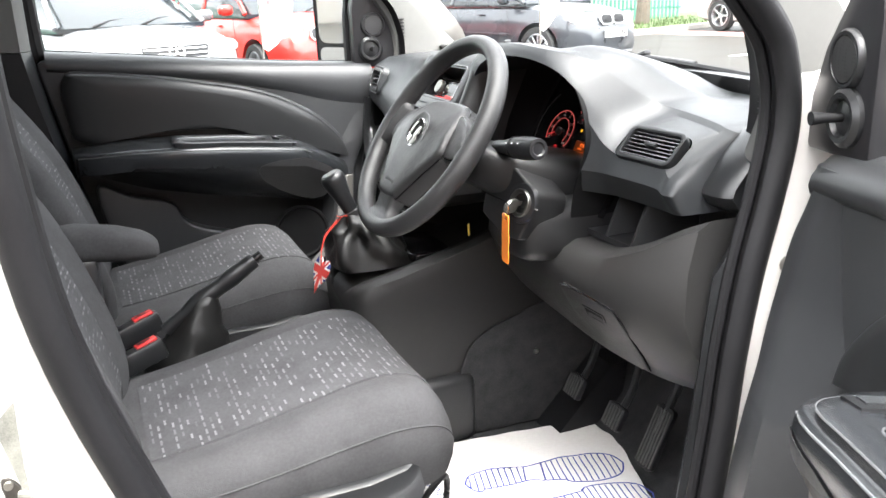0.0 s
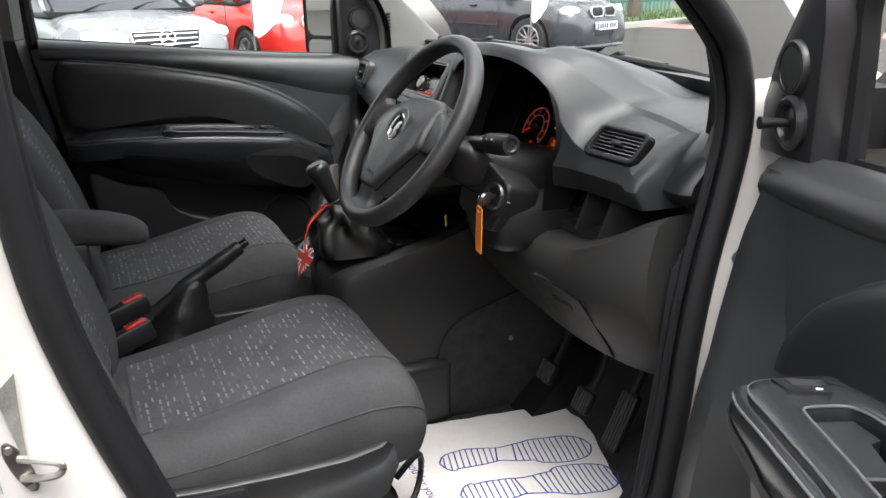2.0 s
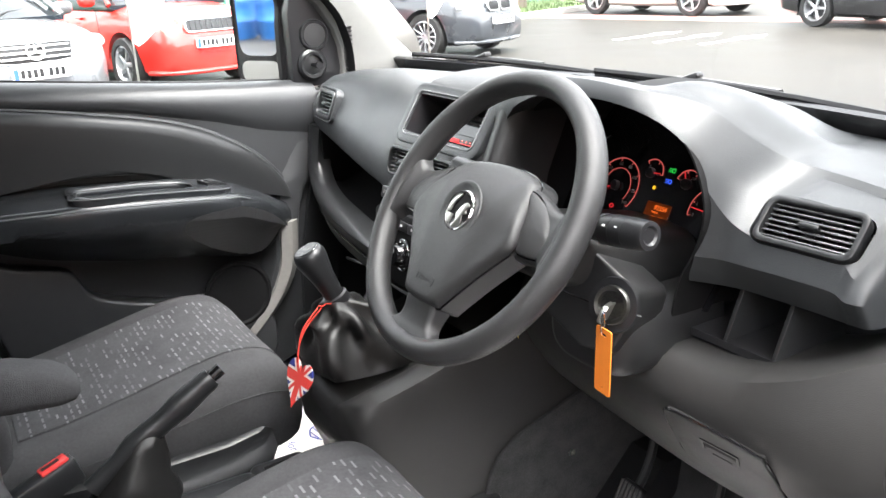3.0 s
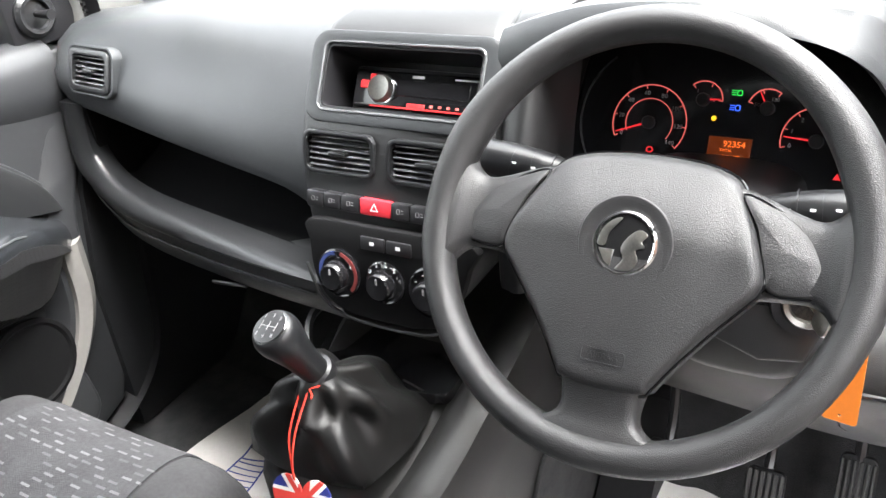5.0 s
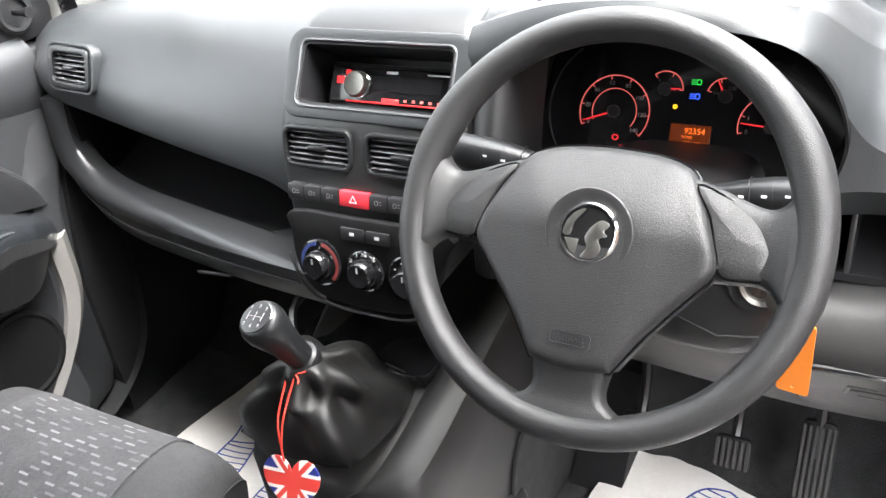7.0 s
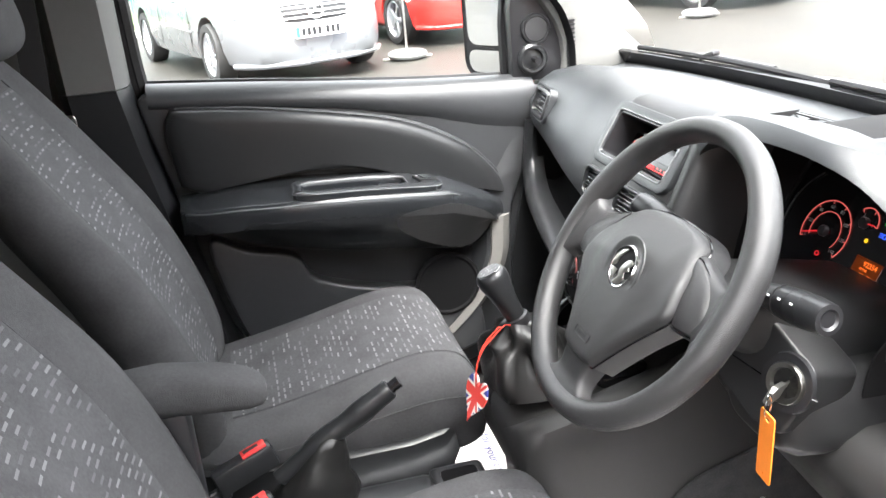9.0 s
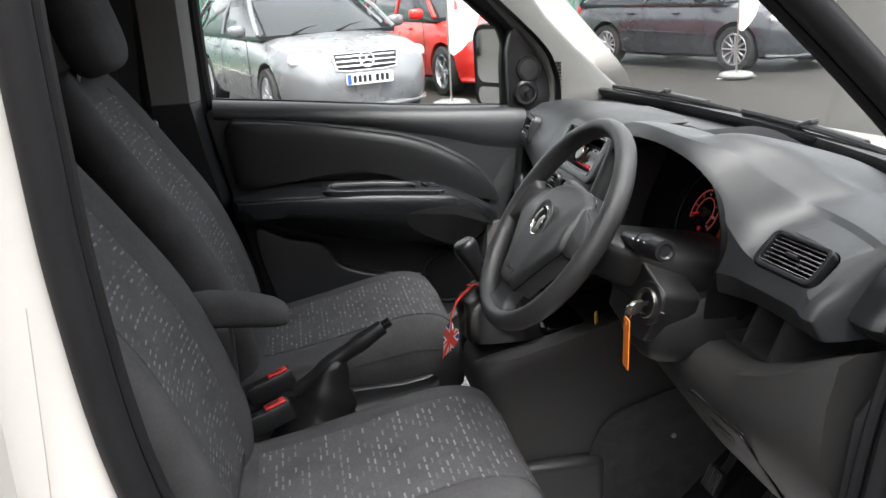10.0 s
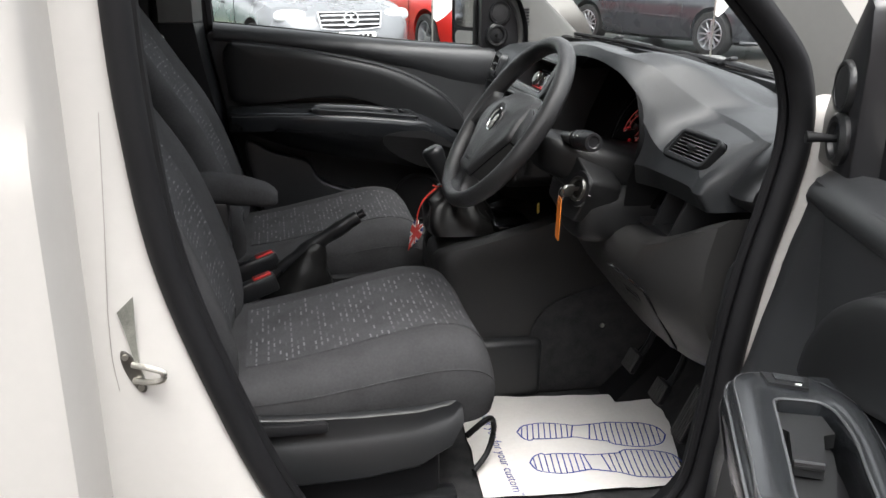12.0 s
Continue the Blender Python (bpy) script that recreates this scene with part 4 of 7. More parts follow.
for u, v, mat, shape in ((-0.070, -0.026, GLOW_RED, 0), (-0.059, -0.037, GLOW_RED, 1), (0.128, -0.034, GLOW_RED, 2), (0.016, 0.044, GLOW_GREEN, 1), (0.016, 0.028, GLOW_BLUE, 1), (-0.004, 0.015, GLOW_YELLOW, 3)):
    m = CL @ pose(u, v, 0.001)
    if shape == 0:
        part("warning_light", ring_plate([(0.0042 * math.cos(a), 0.0036 * math.sin(a)) for a in np.linspace(0, 6.28, 16, False)], [(0.0026 * math.cos(a), 0.0022 * math.sin(a)) for a in np.linspace(0, 6.28, 16, False)], 0, 0.0006, m), mat, cluster)
    elif shape == 1:
        part("warning_light", add(box(-0.005, 0.0, -0.0005, 0.0005, 0, 0.0006, 0, 1, m), box(-0.005, 0.0, 0.0018, 0.0028, 0, 0.0006, 0, 1, m), box(-0.005, 0.0, -0.0028, -0.0018, 0, 0.0006, 0, 1, m), ring_plate(rounded(0.006, 0.0065, 0.002), rounded(0.0038, 0.0043, 0.0015), 0, 0.0006, m @ pose(0.0035, 0, 0))), mat, cluster)
    elif shape == 2:
        part("warning_light", prism([(-0.004, -0.003), (0.004, -0.003), (0.0, 0.004)], 0, 0.0006, m), mat, cluster)
    else:
        part("warning_light", rev([(0.0028, 0.0), (0.0028, 0.0006), (0, 0.0006)], m, 14), mat, cluster)

# steering column, stalks, key
column = thing("steering_column", (1.15, -0.35, 0.9), "black plastic steering column shroud with stalks and ignition", "steering column")


def shroud(rows):
    rings = []
    for x, y, z, a, b in rows:
        ring = []
        for k in range(28):
            q = 2 * math.pi * k / 28
            ring.append((x, y + a * math.copysign(abs(math.cos(q)) ** 0.6, math.cos(q)), z + b * math.copysign(abs(math.sin(q)) ** 0.6, math.sin(q))))
        rings.append(ring)
    return loft(rings)


part("upper_shroud", shroud([(1.095, -0.325, 0.958, 0.042, 0.030), (1.105, -0.325, 0.955, 0.058, 0.038), (1.15, -0.33, 0.940, 0.080, 0.046), (1.25, -0.33, 0.915, 0.09, 0.052), (1.33, -0.33, 0.90, 0.09, 0.05)]), COLUMN, column)
part("lower_shroud", shroud([(1.150, -0.388, 0.846, 0.052, 0.038), (1.156, -0.388, 0.846, 0.064, 0.048), (1.172, -0.388, 0.845, 0.074, 0.055), (1.20, -0.386, 0.842, 0.078, 0.056), (1.26, -0.384, 0.842, 0.078, 0.056), (1.33, -0.384, 0.842, 0.078, 0.056)]), COLUMN, column, "black rounded ignition shroud")
part("ignition_cheek", prism([(-0.09, -0.035), (-0.03, -0.066), (0.012, -0.066), (0.034, -0.018), (0.037, 0.012), (0.031, 0.021), (-0.04, 0.058), (-0.09, 0.072)], -0.075, 0.0, basis((1.150, -0.440, 0.905), (0.25, -0.96, 0), (0.25, 0, 0.95)), 0.005, 3), COLUMN, column)
ig = basis((1.146, -0.452, 0.903), (0.25, -0.96, 0), (0.25, 0, 0.95))
part("barrel_recess", rev([(0.034, -0.004), (0.033, 0.0012), (0.030, 0.0016), (0.024, 0.001), (0, 0.001)], ig, 28), SATIN, column)
part("shroud_split", tube([ig @ V(p) for p in ((-0.10, 0.004, 0.0005), (-0.034, -0.004, 0.0005))], 0.0009, 5), GLOSSY, column)
part("shroud_split", tube([ig @ V(p) for p in ((0.033, -0.004, 0.0005), (0.037, -0.005, -0.004))], 0.0009, 5), GLOSSY, column)
part("ignition_barrel", rev([(0.024, -0.005), (0.024, 0.004), (0.0225, 0.0065), (0.018, 0.005), (0.0165, 0.001), (0, 0.001)], ig, 28), DARKSTEEL, column, "steel ignition barrel")
for tip, root, lab in (((1.125, -0.155, 1.020), (1.135, -0.28, 0.995), "indicator stalk"), ((1.150, -0.500, 1.000), (1.145, -0.37, 0.985), "wiper stalk")):
    line = [V(root).lerp(V(tip), k / 8) for k in range(9)]
    rr = [0.011, 0.011, 0.0125, 0.0150, 0.0175, 0.0188, 0.0190, 0.0188, 0.0172]
    st = part("stalk", tube(line, rr, 14), TRIM, column, "black " + lab)
    d = (V(tip) - V(root)).normalized()
    part("end_cap", rev([(0.0174, 0.0), (0.0166, 0.004), (0.0115, 0.0045), (0.009, 0.002), (0, 0.002)], basis(tip, d.cross(V((0, 0, 1))), d.cross(d.cross(V((0, 0, 1)))) * -1, d), 16), SATIN, st)
    for k, h in ((3.6, 0.003), (4.8, 0.003), (6.0, 0.0025)):
        p = V(root).lerp(V(tip), k / 8)
        part("stalk_mark", box(-0.0022, 0.0022, -h * 0.4, h * 0.4, 0.0170, 0.0193, 0.0, 1, basis(p, (0, -1, 0), (0.5, 0, 0.85))), MARK, st)
        part("stalk_collar", tube([p + d * 0.006, p + d * 0.0075], 0.0192, 14), SATIN, st)
keys = thing("ignition_key", (1.10, -0.495, 0.9), "steel ignition key with an orange plastic tag", "key")
part("key_head", prism(rounded(0.030, 0.024, 0.008), -0.003, 0.003, basis((1.120, -0.468, 0.905), (-0.85, -0.45, 0.1), (0.2, -0.3, 0.93)), 0.001), STEEL, keys)
part("key_blade", box(-0.018, 0.018, -0.004, 0.004, -0.0012, 0.0012, 0.0005, 1, basis((1.134, -0.460, 0.905), (-0.85, -0.45, 0.1), (0.2, -0.3, 0.93))), STEEL, keys)
part("key_ring", tube([(1.102 + 0.007 * math.cos(a), -0.484 + 0.010 * math.cos(a) * 0.5, 0.903 + 0.013 * math.sin(a)) for a in np.linspace(0, 2 * math.pi, 20, False)], 0.0012, 6, True), CHROME, keys)
tm = basis((1.096, -0.492, 0.860), (0.12, 0.99, 0.0), (0.02, 0, 1))
part("tag", cut(prism(rounded(0.029, 0.080, 0.003), -0.0008, 0.0008, tm), prism(rounded(0.009, 0.004, 0.0015), -0.01, 0.01, tm @ pose(0, 0.032, 0)), prism(rounded(0.003, 0.003, 0.0012), -0.01, 0.01, tm @ pose(0, -0.033, 0))), ORANGE, keys, "plain orange plastic tag")
ytag = thing("paper_tag", (1.12, -0.297, 0.82), "small yellow paper tag hanging under the column", "tag")
part("slip", prism(rounded(0.012, 0.022, 0.002), -0.0005, 0.0005, basis((1.12, -0.297, 0.823), (0.62, 0.78, 0.1), (0.1, 0.15, 0.97))), YELLOW, ytag)

# steering wheel
WM = basis((1.0356, -0.327, 1.0092), (0, -1, 0), (0.579, 0, 0.815))
wheel = thing("steering_wheel", (1.0356, -0.327, 1.0092), "black grained three-spoke steering wheel with an airbag", "steering wheel")
rim = []
for k in range(96):
    q = 2 * math.pi * k / 96
    grip = 1.0 + 0.16 * max(0, math.cos(2 * (q - radians(24)))) ** 6 * (math.sin(q) > -0.2) + 0.16 * max(0, math.cos(2 * (q - radians(156)))) ** 6 * (math.sin(q) > -0.2)
    c, s = math.cos(q), math.sin(q)
    ring = []
    for j in range(16):
        b = 2 * math.pi * j / 16
        rr = 0.1760 + 0.0150 * grip * math.cos(b)
        ring.append(WM @ V((rr * c, rr * s, 0.0175 * math.sin(b))))
    rim.append(ring)
rim.append(rim[0])
bm = loft(rim, True, False)
bmesh.ops.remove_doubles(bm, verts=bm.verts[:], dist=1e-6)
part("rim", bm, WHEELSKIN, wheel)
for side in (-1, 1):
    rings = []
    for u, v0, v1, h0, h1 in smooth_line([(0.070, 0.054, -0.040, -0.022, -0.002), (0.095, 0.047, -0.033, -0.020, 0.000), (0.120, 0.038, -0.030, -0.018, 0.000), (0.138, 0.034, -0.029, -0.016, 0.000), (0.149, 0.039, -0.033, -0.014, 0.003), (0.157, 0.050, -0.042, -0.012, 0.007), (0.166, 0.066, -0.056, -0.008, 0.008)], 3):
        rings.append([WM @ V((side * u, v, h)) for v, h in ((v0, h0), (v0, h1 - 0.008), (v0 - 0.003, h1 - 0.003), (v0 - 0.010, h1), (v1 + 0.010, h1 + 0.004), (v1 + 0.003, h1), (v1, h1 - 0.006), (v1, h0))])
    part("spoke", loft(rings), WHEELSKIN, wheel)
    pad = [(0.080, 0.046), (0.108, 0.0365), (0.130, 0.022), (0.144, 0.0), (0.1475, -0.018), (0.143, -0.0235), (0.112, -0.0255), (0.105, -0.010), (0.094, 0.022)]
    pad = [tuple(p) for p in smooth_line([(side * u, v) for u, v in pad], 4, True)]
    rings = [[WM @ V((side * 0.118 + (u - side * 0.118) * k, v * k + 0.006 * (1 - k), 0.0165 - 0.115 * abs(side * 0.118 + (u - side * 0.118) * k) - 0.20 * max(0.0, v) * k + h)) for u, v in pad] for k, h in ((1.0, -0.012), (1.0, 0.0), (0.975, 0.0022), (0.93, 0.0032), (0.5, 0.0040), (0.02, 0.0042))]
    insert = part("spoke_insert", loft(rings), WHEELSKIN, wheel, "smooth satin spoke insert")
    part("insert_gap", tube([WM @ V((u * 1.004, v * 1.01, 0.0168 - 0.115 * abs(u) - 0.20 * max(0.0, v))) for u, v in pad], 0.0011, 5, True), GLOSSY, insert)
rings = []
for v, w, h0, h1 in smooth_line([(-0.100, 0.038, -0.014, 0.016), (-0.122, 0.0335, -0.013, 0.0135), (-0.140, 0.0315, -0.012, 0.010), (-0.150, 0.036, -0.011, 0.009), (-0.157, 0.048, -0.010, 0.009), (-0.166, 0.066, -0.008, 0.008)], 3):
    rings.append([WM @ V((u, v, h)) for u, h in ((-w, h0), (-w, h1 * 0.4), (-w + 0.003, h1 * 0.8), (-w + 0.009, h1), (w - 0.009, h1), (w - 0.003, h1 * 0.8), (w, h1 * 0.4), (w, h0))])
part("lower_spoke", loft(rings), WHEELSKIN, wheel)
part("rear_shell", loft([[WM @ V((u * k, v * k - 0.005, h)) for u, v in [(0.080 * math.cos(q), 0.060 * math.sin(q) - 0.020) for q in np.linspace(0, 2 * math.pi, 28, False)]] for k, h in ((0.55, -0.055), (0.85, -0.045), (1.0, -0.025), (1.0, 0.0))]), LOWER, wheel)
half = [(0.0, 0.0720), (0.040, 0.0695), (0.064, 0.0630), (0.0770, 0.0535), (0.0880, 0.0320), (0.0985, 0.0080), (0.1060, -0.0140), (0.1045, -0.0270), (0.0945, -0.0400), (0.0740, -0.0650), (0.0540, -0.0920), (0.0385, -0.1160), (0.0345, -0.1205), (0.018, -0.1232)]
hub_line = smooth_line(half + [(0.0, -0.1240)] + [(-u, v) for u, v in half[:0:-1]], 3, True)


def dome(u, v):
    """The height of the airbag cover: a raised middle between two soft shoulders, falling off to the rim."""
    shoulder = min(max((abs(u) - (0.046 + 0.22 * v)) / 0.034, 0.0), 1.0)
    fall = min(max((v + 0.005) / 0.066, 0.0), 1.2)
    return 0.0215 - 0.0040 * shoulder * shoulder * (3 - 2 * shoulder) - 0.0260 * fall ** 1.6 - 0.030 * max(0.0, abs(u) - 0.06) - 0.03 * max(0.0, -v - 0.06)


rings = []
for k, drop_in in ((1.0, -0.040), (1.0, -0.0120), (0.994, -0.0080), (0.983, -0.0048), (0.967, -0.0024), (0.945, -0.0008), (0.91, 0.0), (0.86, 0.0), (0.80, 0.0), (0.70, 0.0), (0.60, 0.0), (0.48, 0.0), (0.34, 0.0), (0.18, 0.0), (0.02, 0.0)):
    rings.append([WM @ V((u * k, (v + 0.012) * k - 0.012, dome(u * k, (v + 0.012) * k - 0.012) + drop_in)) for u, v in hub_line])
airbag = part("airbag_cover", loft(rings), WHEELSKIN, wheel, "grained airbag cover", angle=50)
part("cover_seam", tube([WM @ V((u * 1.006, v * 1.006, dome(u, v) - 0.011)) for u, v in hub_line], 0.0014, 5, True), GLOSSY, airbag)
BD = WM @ pose(0.002, -0.0068, 0.0198, 4, 0, 0)
badge = part("badge", rev([(0.0262, -0.002), (0.0262, 0.0025), (0.0246, 0.0042), (0.0232, 0.0036), (0.0226, 0.002), (0.0, 0.002)], BD, 48), CHROME, airbag, "round chrome badge")
part("badge_field", rev([(0.0224, 0.002), (0.0224, 0.0024), (0, 0.0026)], BD, 32), VOID, badge)
part("badge_recess", rev([(0.0385, 0.0015), (0.0375, 0.0028), (0.0345, 0.0030), (0.0300, 0.0012), (0.0262, 0.0006), (0.0262, -0.003)], BD, 48), WHEELSKIN, badge, "dished ring round the badge")
part("badge_shape", prism([tuple(p) for p in smooth_line([(-0.004, -0.021), (0.001, -0.012), (-0.002, -0.004), (0.003, 0.006), (0.011, 0.012), (0.018, 0.009), (0.014, 0.003), (0.017, -0.001), (0.010, -0.004), (0.013, -0.012), (0.008, -0.020)], 3, True)], 0.0024, 0.0040, BD, 0.0006), STEEL, badge)
part("badge_shape", prism([tuple(p) for p in smooth_line([(-0.0215, -0.003), (-0.0195, 0.008), (-0.012, 0.017), (-0.004, 0.020), (-0.008, 0.014), (-0.013, 0.007), (-0.015, -0.003)], 3, True)], 0.0024, 0.0038, BD, 0.0004), STEEL, badge)
part("badge_shape", prism([(-0.020, -0.006), (-0.007, -0.006), (-0.009, -0.019), (-0.014, -0.016)], 0.0024, 0.0036, BD, 0.0004), STEEL, badge)
letters("AIRBAG", 0.0072, WM @ pose(0.001, -0.0972, dome(0, -0.097) + 0.0002), SATIN, airbag, "airbag_lettering", 0.0004)
part("airbag_frame", ring_plate(rounded(0.0365, 0.0115, 0.003), rounded(0.0345, 0.0095, 0.002), -0.003, 0.0008, WM @ pose(0.001, -0.0972, dome(0, -0.097))), SATIN, airbag)

# driver knee panel, side shelf and coin box
GREYLOW = material("grey_lower_plastic", (0.0212, 0.0208, 0.0205), 0.46, var=0.10, scale=6, grain=0.3, grain_scale=1000)
knee = []
for y, dx, dz in ((-0.735, 0.055, 0.068), (-0.70, 0.035, 0.050), (-0.64, 0.012, 0.016), (-0.55, 0.0, -0.015), (-0.45, 0.0, -0.02), (-0.33, 0.01, -0.02), (-0.22, 0.02, -0.015), (-0.14, 0.03, -0.01)):
    knee.append((y, [(1.40 + dx, 0.85 + dz), (1.245 + dx, 0.850 + dz), (1.222 + dx, 0.838 + dz), (1.208 + dx, 0.805 + dz * 0.6), (1.205 + dx, 0.770), (1.228 + dx, 0.715), (1.262 + dx, 0.665), (1.290 + dx, 0.632), (1.31 + dx, 0.622), (1.42 + dx, 0.63)]))
part("knee_panel", sweep(knee, 4), GREYLOW, dash, "grey black driver knee panel")
part("side_shelf", loft([[(x, y, z) for x, z in ((1.40, 0.845), (1.40, 0.925), (1.45, 0.925), (1.45, 0.83))] for y in (-0.735, -0.14)]), SATIN, dash)
part("shelf_floor", loft([[(x, y, z) for x, z in ((1.27, 0.845), (1.42, 0.845), (1.42, 0.835), (1.27, 0.835))] for y in (-0.70, -0.2)]), SATIN, dash)
for y in (-0.515, -0.585):
    part("shelf_rib", prism([(1.270, 0.845), (1.420, 0.84), (1.42, 0.925), (1.300, 0.915)], y - 0.003, y + 0.003, Matrix(((1, 0, 0, 0), (0, 0, 1, 0), (0, 1, 0, 0), (0, 0, 0, 1))), 0.001), LOWER, dash)
part("end_block", loft([[(x + dx, y, z) for x, z in ((1.575, 0.985), (1.555, 1.040), (1.52, 1.046), (1.46, 1.045), (1.405, 1.041), (1.384, 1.035), (1.346, 1.002), (1.313, 0.962), (1.309, 0.950), (1.320, 0.934), (1.36, 0.915), (1.57, 0.92))] for y, dx in ((-0.690, 0.004), (-0.702, 0.0), (-0.722, 0.0), (-0.738, 0.004), (-0.748, 0.014))]), TRIM, dash, "black end block of the dashboard")
coin = thing("coin_box_lid", (1.23, -0.58, 0.72), "grey plastic drop-down lid with a recessed handle", "storage lid")
CB = basis((1.244, -0.555, 0.706), (0.10, -0.99, -0.05), (-0.52, 0.0, 0.85))
lid = [tuple(p) for p in smooth_line([(-0.075, 0.055), (-0.06, 0.070), (0.0, 0.072), (0.055, 0.066), (0.066, 0.055), (0.082, -0.062), (0.0, -0.056), (-0.06, -0.040), (-0.072, 0.0)], 3, True)]
part("lid", prism(lid, -0.01, 0.006, CB, 0.002), GREYLOW, coin)
part("lid_gap", tube([CB @ V((u * 1.015, v * 1.015, 0.003)) for u, v in lid], 0.0018, 5, True), GLOSSY, coin)
part("handle", ring_plate([(-0.025, 0.017), (0.029, 0.017), (0.024, -0.017), (-0.027, -0.014)], [(-0.021, 0.014), (0.025, 0.014), (0.021, -0.014), (-0.023, -0.011)], 0.004, 0.0075, CB @ pose(0.0, 0.026, 0)), LOWER, coin)
part("handle_recess", prism([(-0.022, 0.015), (0.026, 0.015), (0.022, -0.015), (-0.024, -0.012)], 0.0055, 0.0064, CB @ pose(0.0, 0.026, 0)), VOID, coin)
part("handle_rib", box(-0.012, 0.016, -0.013, -0.004, 0.006, 0.0085, 0.001, 1, CB @ pose(0.0, 0.026, 0)), GREYLOW, coin)

# centre console, gear lever, gaiter
console = thing("centre_console", (1.1, 0.02, 0.31), "dark grey plastic centre console and tunnel", "console")
rings = []
for x, zt, y0, y1, low in ((0.945, 0.655, -0.095, 0.085, 0.60), (0.952, 0.672, -0.120, 0.098, 0.57), (0.968, 0.682, -0.130, 0.106, 0.54), (0.985, 0.688, -0.134, 0.110, 0.50), (1.0, 0.692, -0.136, 0.112, 0.31), (1.04, 0.700, -0.137, 0.114, 0.30), (1.10, 0.715, -0.137, 0.120, 0.30), (1.18, 0.735, -0.137, 0.130, 0.30), (1.26, 0.76, -0.137, 0.165, 0.30), (1.55, 0.80, -0.137, 0.165, 0.30)):
    rings.append([(x, y0, low), (x, y0, max(zt - 0.10, low + 0.004)), (x, y0 - 0.006, zt - 0.035), (x, y0 + 0.004, zt - 0.008), (x, y0 + 0.022, zt), (x, y0 + 0.045, zt - 0.004), (x, y0 + 0.062, zt - 0.018), (x, y1 - 0.05, zt - 0.018), (x, y1 - 0.035, zt - 0.004), (x, y1 - 0.015, zt), (x, y1, zt - 0.015), (x, y1, low)])
part("tunnel", loft(rings), GREYLOW, console)
part("front_pocket", prism([tuple(p) for p in smooth_line([(1.085, 0.10), (1.12, 0.125), (1.17, 0.125), (1.20, 0.06), (1.20, -0.02), (1.17, -0.075), (1.12, -0.08), (1.09, -0.06)], 3, True)], 0.700, 0.7175, None, 0.003), GLOSSY, console)
part("pocket_wall", tube(smooth_line([(1.075, 0.075, 0.700), (1.090, 0.115, 0.735), (1.13, 0.135, 0.758), (1.18, 0.12, 0.765)], 4), 0.006, 6), TRIM, console)
part("side_carpet", prism([tuple(p) for p in smooth_line([(1.17, 0.33), (1.16, 0.45), (1.20, 0.53), (1.30, 0.57), (1.46, 0.60), (1.55, 0.5), (1.5, 0.33), (1.3, 0.31)], 4, True)], 0.137, 0.145, Matrix(((1, 0, 0, 0), (0, 0, -1, 0), (0, 1, 0, 0), (0, 0, 0, 1))), 0.003), CARPET, console)
part("carpet_clip", rev([(0.006, 0), (0.005, 0.003), (0, 0.004)], basis((1.342, -0.146, 0.477), (1, 0, 0), (0, 0, 1)), 12), STEEL, console)
part("heel_hump", box(1.015, 1.195, -0.158, -0.08, 0.300, 0.462, 0.024, 4), LOWER, console, "black moulded step beside the tunnel")
part("rear_tray", cut(box(0.83, 0.925, -0.075, 0.055, 0.31, 0.535, 0.012, 3), box(0.848, 0.910, -0.055, 0.035, 0.44, 0.60, 0.008, 2)), SATIN, console)
gear = thing("gear_lever", (1.03, 0.02, 0.7), "black gear lever with a leatherette gaiter", "gear lever")
BASE, TOP = V((1.030, 0.022, 0.694)), V((0.992, 0.012, 0.803))
rings = []
random.seed(4)
NB = 48
for j in range(15):
    t = j / 14
    ring = []
    for k in range(NB):
        q = 2 * math.pi * k / NB
        c, s = math.cos(q), math.sin(q)
        w = max(abs(c), abs(s)) ** 0.75
        r = 0.072 / w * (1 - t) ** 0.80 * (1 - 0.25 * t) + 0.0195
        fold = math.sin(math.pi * t) ** 0.8 * (0.012 * math.sin(5 * q + 4.2 * t + 1.0) + 0.010 * noise.noise(V((2.2 * c, 2.2 * s, 3.4 * t + 2))) + 0.005 * math.sin(9 * q - 6 * t))
        sag = 0.006 * math.sin(9 * t + 1.7 * c) * math.sin(math.pi * t)
        p = BASE.lerp(TOP, t ** 0.9) + V(((r + fold) * c, (r + fold) * s, sag + 0.012 * math.sin(math.pi * t) ** 2))
        ring.append(p)
    rings.append(ring)
part("gaiter", loft(rings), LEATHER, gear, "creased black leatherette gaiter", angle=80)
for q in (45, 135, 225, 315):
    c, s = math.cos(radians(q)), math.sin(radians(q))
    line = [BASE.lerp(TOP, t ** 0.9) + V(((0.072 / 0.77 * (1 - t) ** 0.80 * (1 - 0.25 * t) + 0.021) * c, (0.072 / 0.77 * (1 - t) ** 0.80 * (1 - 0.25 * t) + 0.021) * s, 0.012 * math.sin(math.pi * t) ** 2)) for t in np.linspace(0.02, 0.35, 8)]
    part("seam", tube(line, 0.0012, 5), SATIN, gear)
KA = (V((0.953, 0.022, 0.888)) - TOP).normalized()
KM = basis(TOP, KA.cross(V((0, 1, 0))) * -1, V((0, 1, 0)), KA)
part("collar", rev([(0.020, -0.012), (0.0215, -0.004), (0.0205, 0.004), (0.0165, 0.006)], KM, 20), SATIN, gear)
knob = part("knob", rev([(0.0155, 0.0), (0.0165, 0.018), (0.0185, 0.040), (0.0225, 0.060), (0.0255, 0.074), (0.0255, 0.083), (0.0225, 0.0905), (0.0195, 0.0925), (0, 0.093)], KM, 28), TRIM, gear, "black moulded gear knob")
